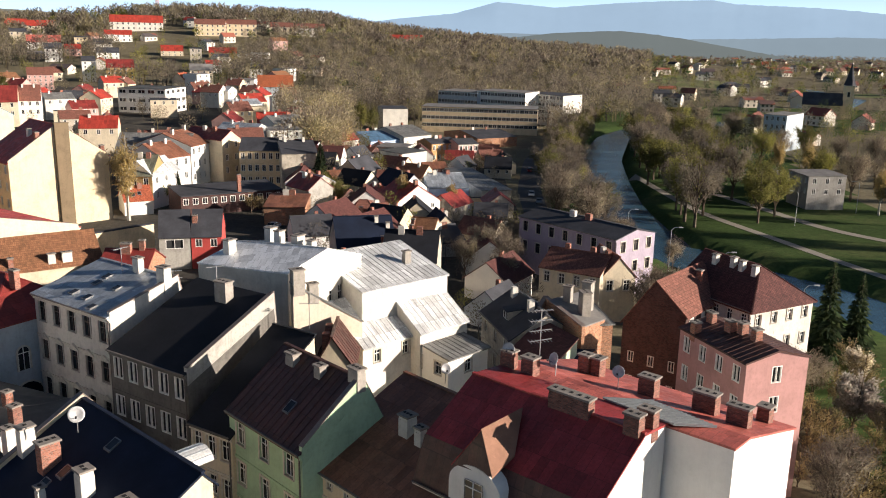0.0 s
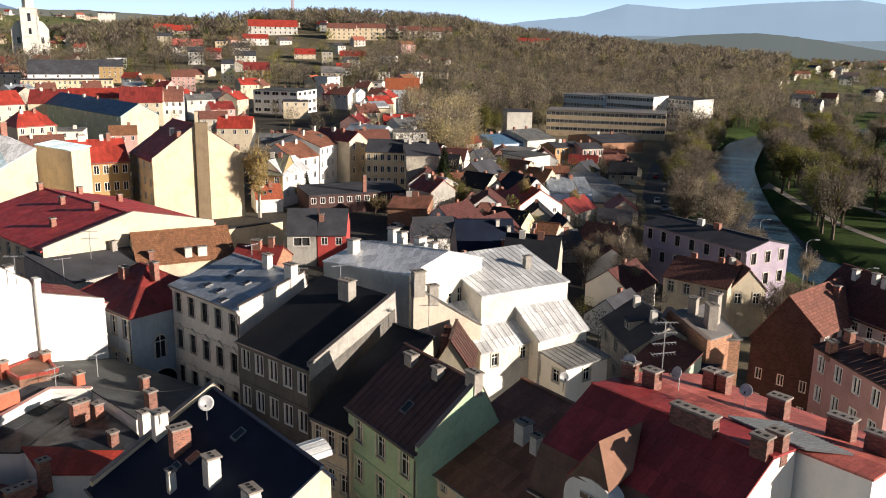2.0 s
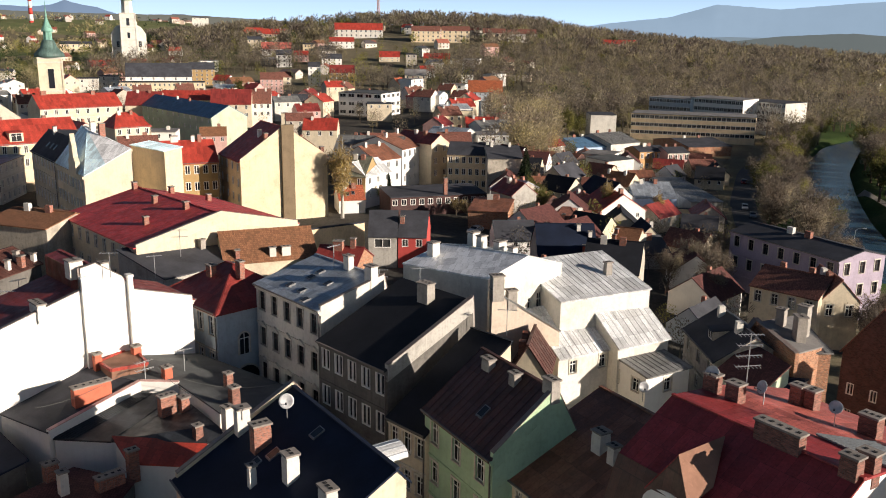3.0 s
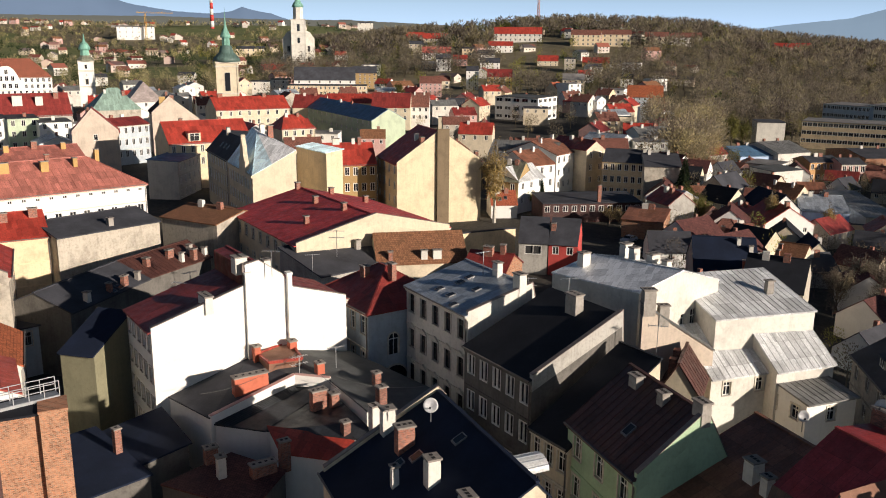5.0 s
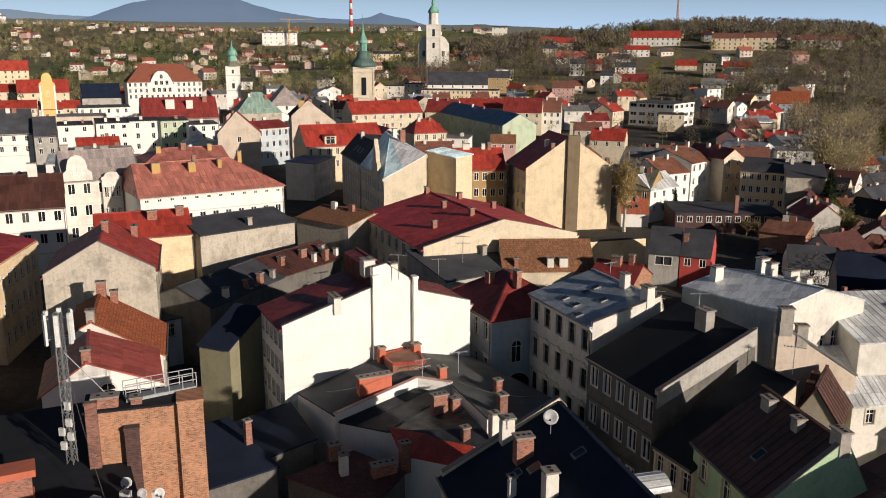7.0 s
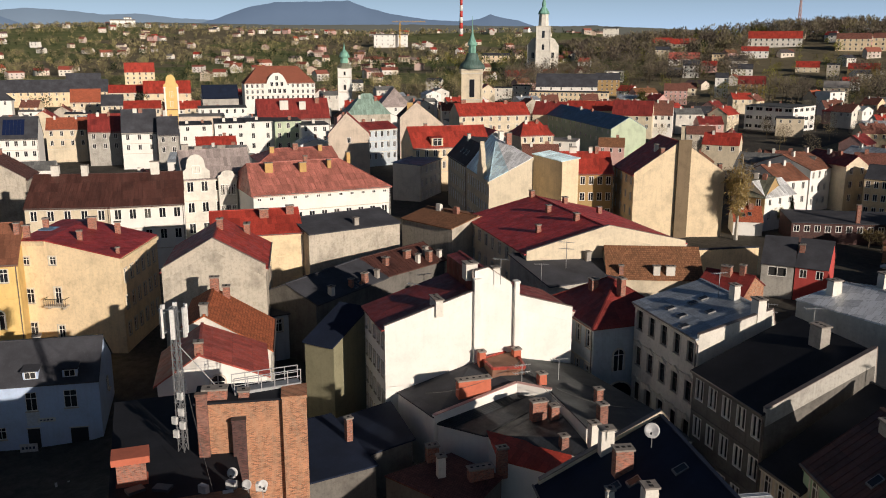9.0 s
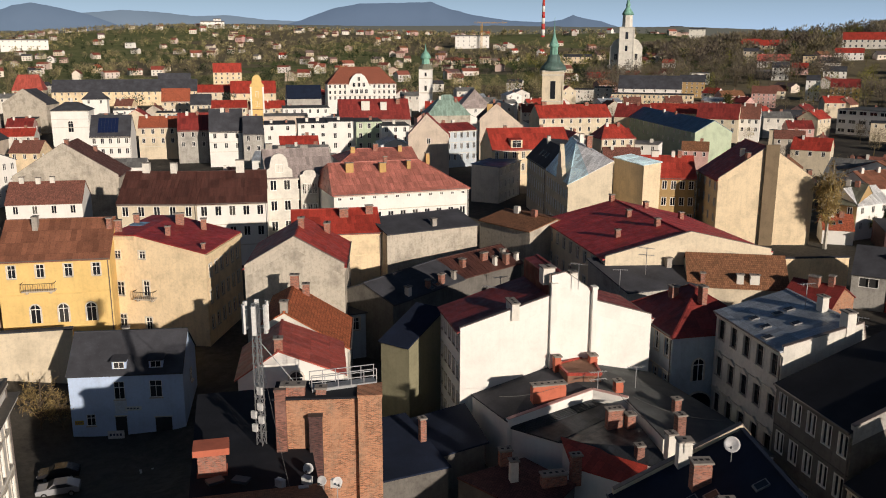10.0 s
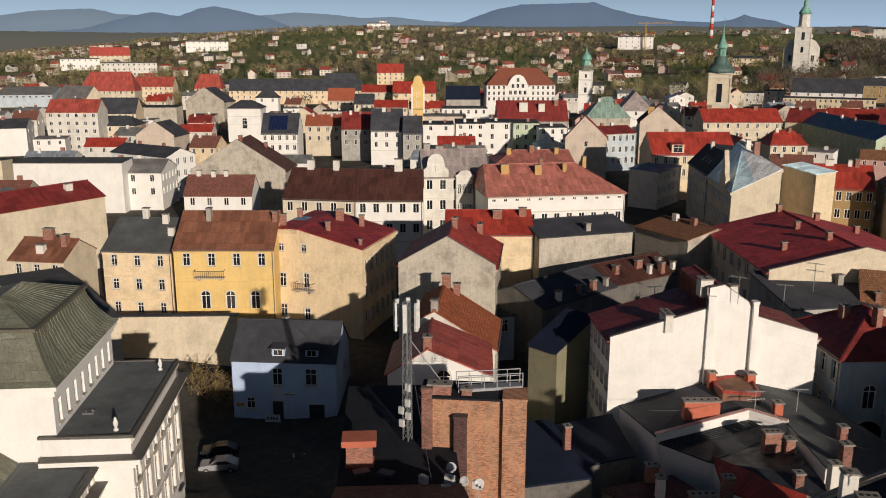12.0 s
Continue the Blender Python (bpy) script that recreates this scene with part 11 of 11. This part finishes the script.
# ---------------------------------------------------------------- single trees near the camera's side
for kind, x, y, h in (("spruce", 55.2, 116.6, 15), ("spruce", 60, 117.5, 13), ("bare", 39.7, 98, 10), ("bare", 43.5, 99, 9), ("bare", 36, 104, 8), ("blossom", 48.6, 93, 8), ("blossom", 51, 90, 6), ("bush", 41, 84, 5), ("bush", 45, 82, 5), ("bush", 43, 88, 5),
                      ("bush", 48, 86, 5), ("bush", 39, 90, 4), ("bush", 50, 97, 5), ("bare", 52, 88, 9), ("bare", 47, 101, 8), ("round", 53, 106, 4), ("bush", 56, 104, 4), ("bush", 37, 80, 4), ("bush", 42, 77, 4), ("bare", 49, 80, 8),
                      ("birch", -68.2, 181.2, 20), ("spruce", -32.4, 222, 14), ("round", -25.5, 199, 9), ("round", -29, 203, 10), ("bush", -41, 190, 5), ("bush", -44, 192, 5), ("round", -66, 199, 6), ("spruce", -64, 203, 8),
                      ("bush", 45.5, 102.0, 5.2), ("bush", 41.2, 90.5, 6.7), ("bush", 44.0, 95.3, 4.5), ("bush", 54.9, 85.4, 6.8), ("bush", 54.9, 105.0, 6.3), ("bush", 43.0, 86.4, 6.5), ("bush", 41.6, 97.8, 5.9), ("bare", 44.5, 84.9, 4.5), ("bare", 55.1, 76.3, 4.5), ("bush", 55.3, 94.3, 4.9), ("bare", 45.2, 92.2, 4.3), ("bush", 54.6, 77.6, 3.7), ("bush", 49.3, 99.3, 6.0), ("bush", 58.0, 83.0, 4.9), ("bush", 51.4, 91.9, 4.1), ("blossom", 53.4, 87.5, 5.5), ("bush", 41.8, 78.2, 4.3), ("bare", 51.1, 84.5, 4.7), ("bush", 45.2, 76.9, 4.7), ("bush", 56.1, 110.4, 6.1), ("bush", 40.3, 86.4, 6.9), ("blossom", 55.5, 107.3, 5.9), ("bare", 36.5, 71.5, 10), ("bush", 39, 72, 6), ("bush", 41, 74.5, 6.5), ("bare", 39.5, 76, 9), ("bush", 37.5, 69.5, 6), ("bush", 43, 70, 6), ("bush", 40, 67, 5.5), ("bare", 46, 72, 8), ("poplar", -35.6, 362, 17), ("poplar", -31, 366, 15), ("bush", -101.5, 33.5, 7), ("bush", -100, 35.5, 5.5), ("bare", 10.3, 155.6, 11), ("birch", -10, 205, 12), ("birch", 2, 212, 10), ("round", -128, 470, 14), ("poplar", -240, 470, 16), ("poplar", -246, 478, 15), ("spruce", -96, 455, 10)):
    plant(kind, x, y, h, group="single trees")
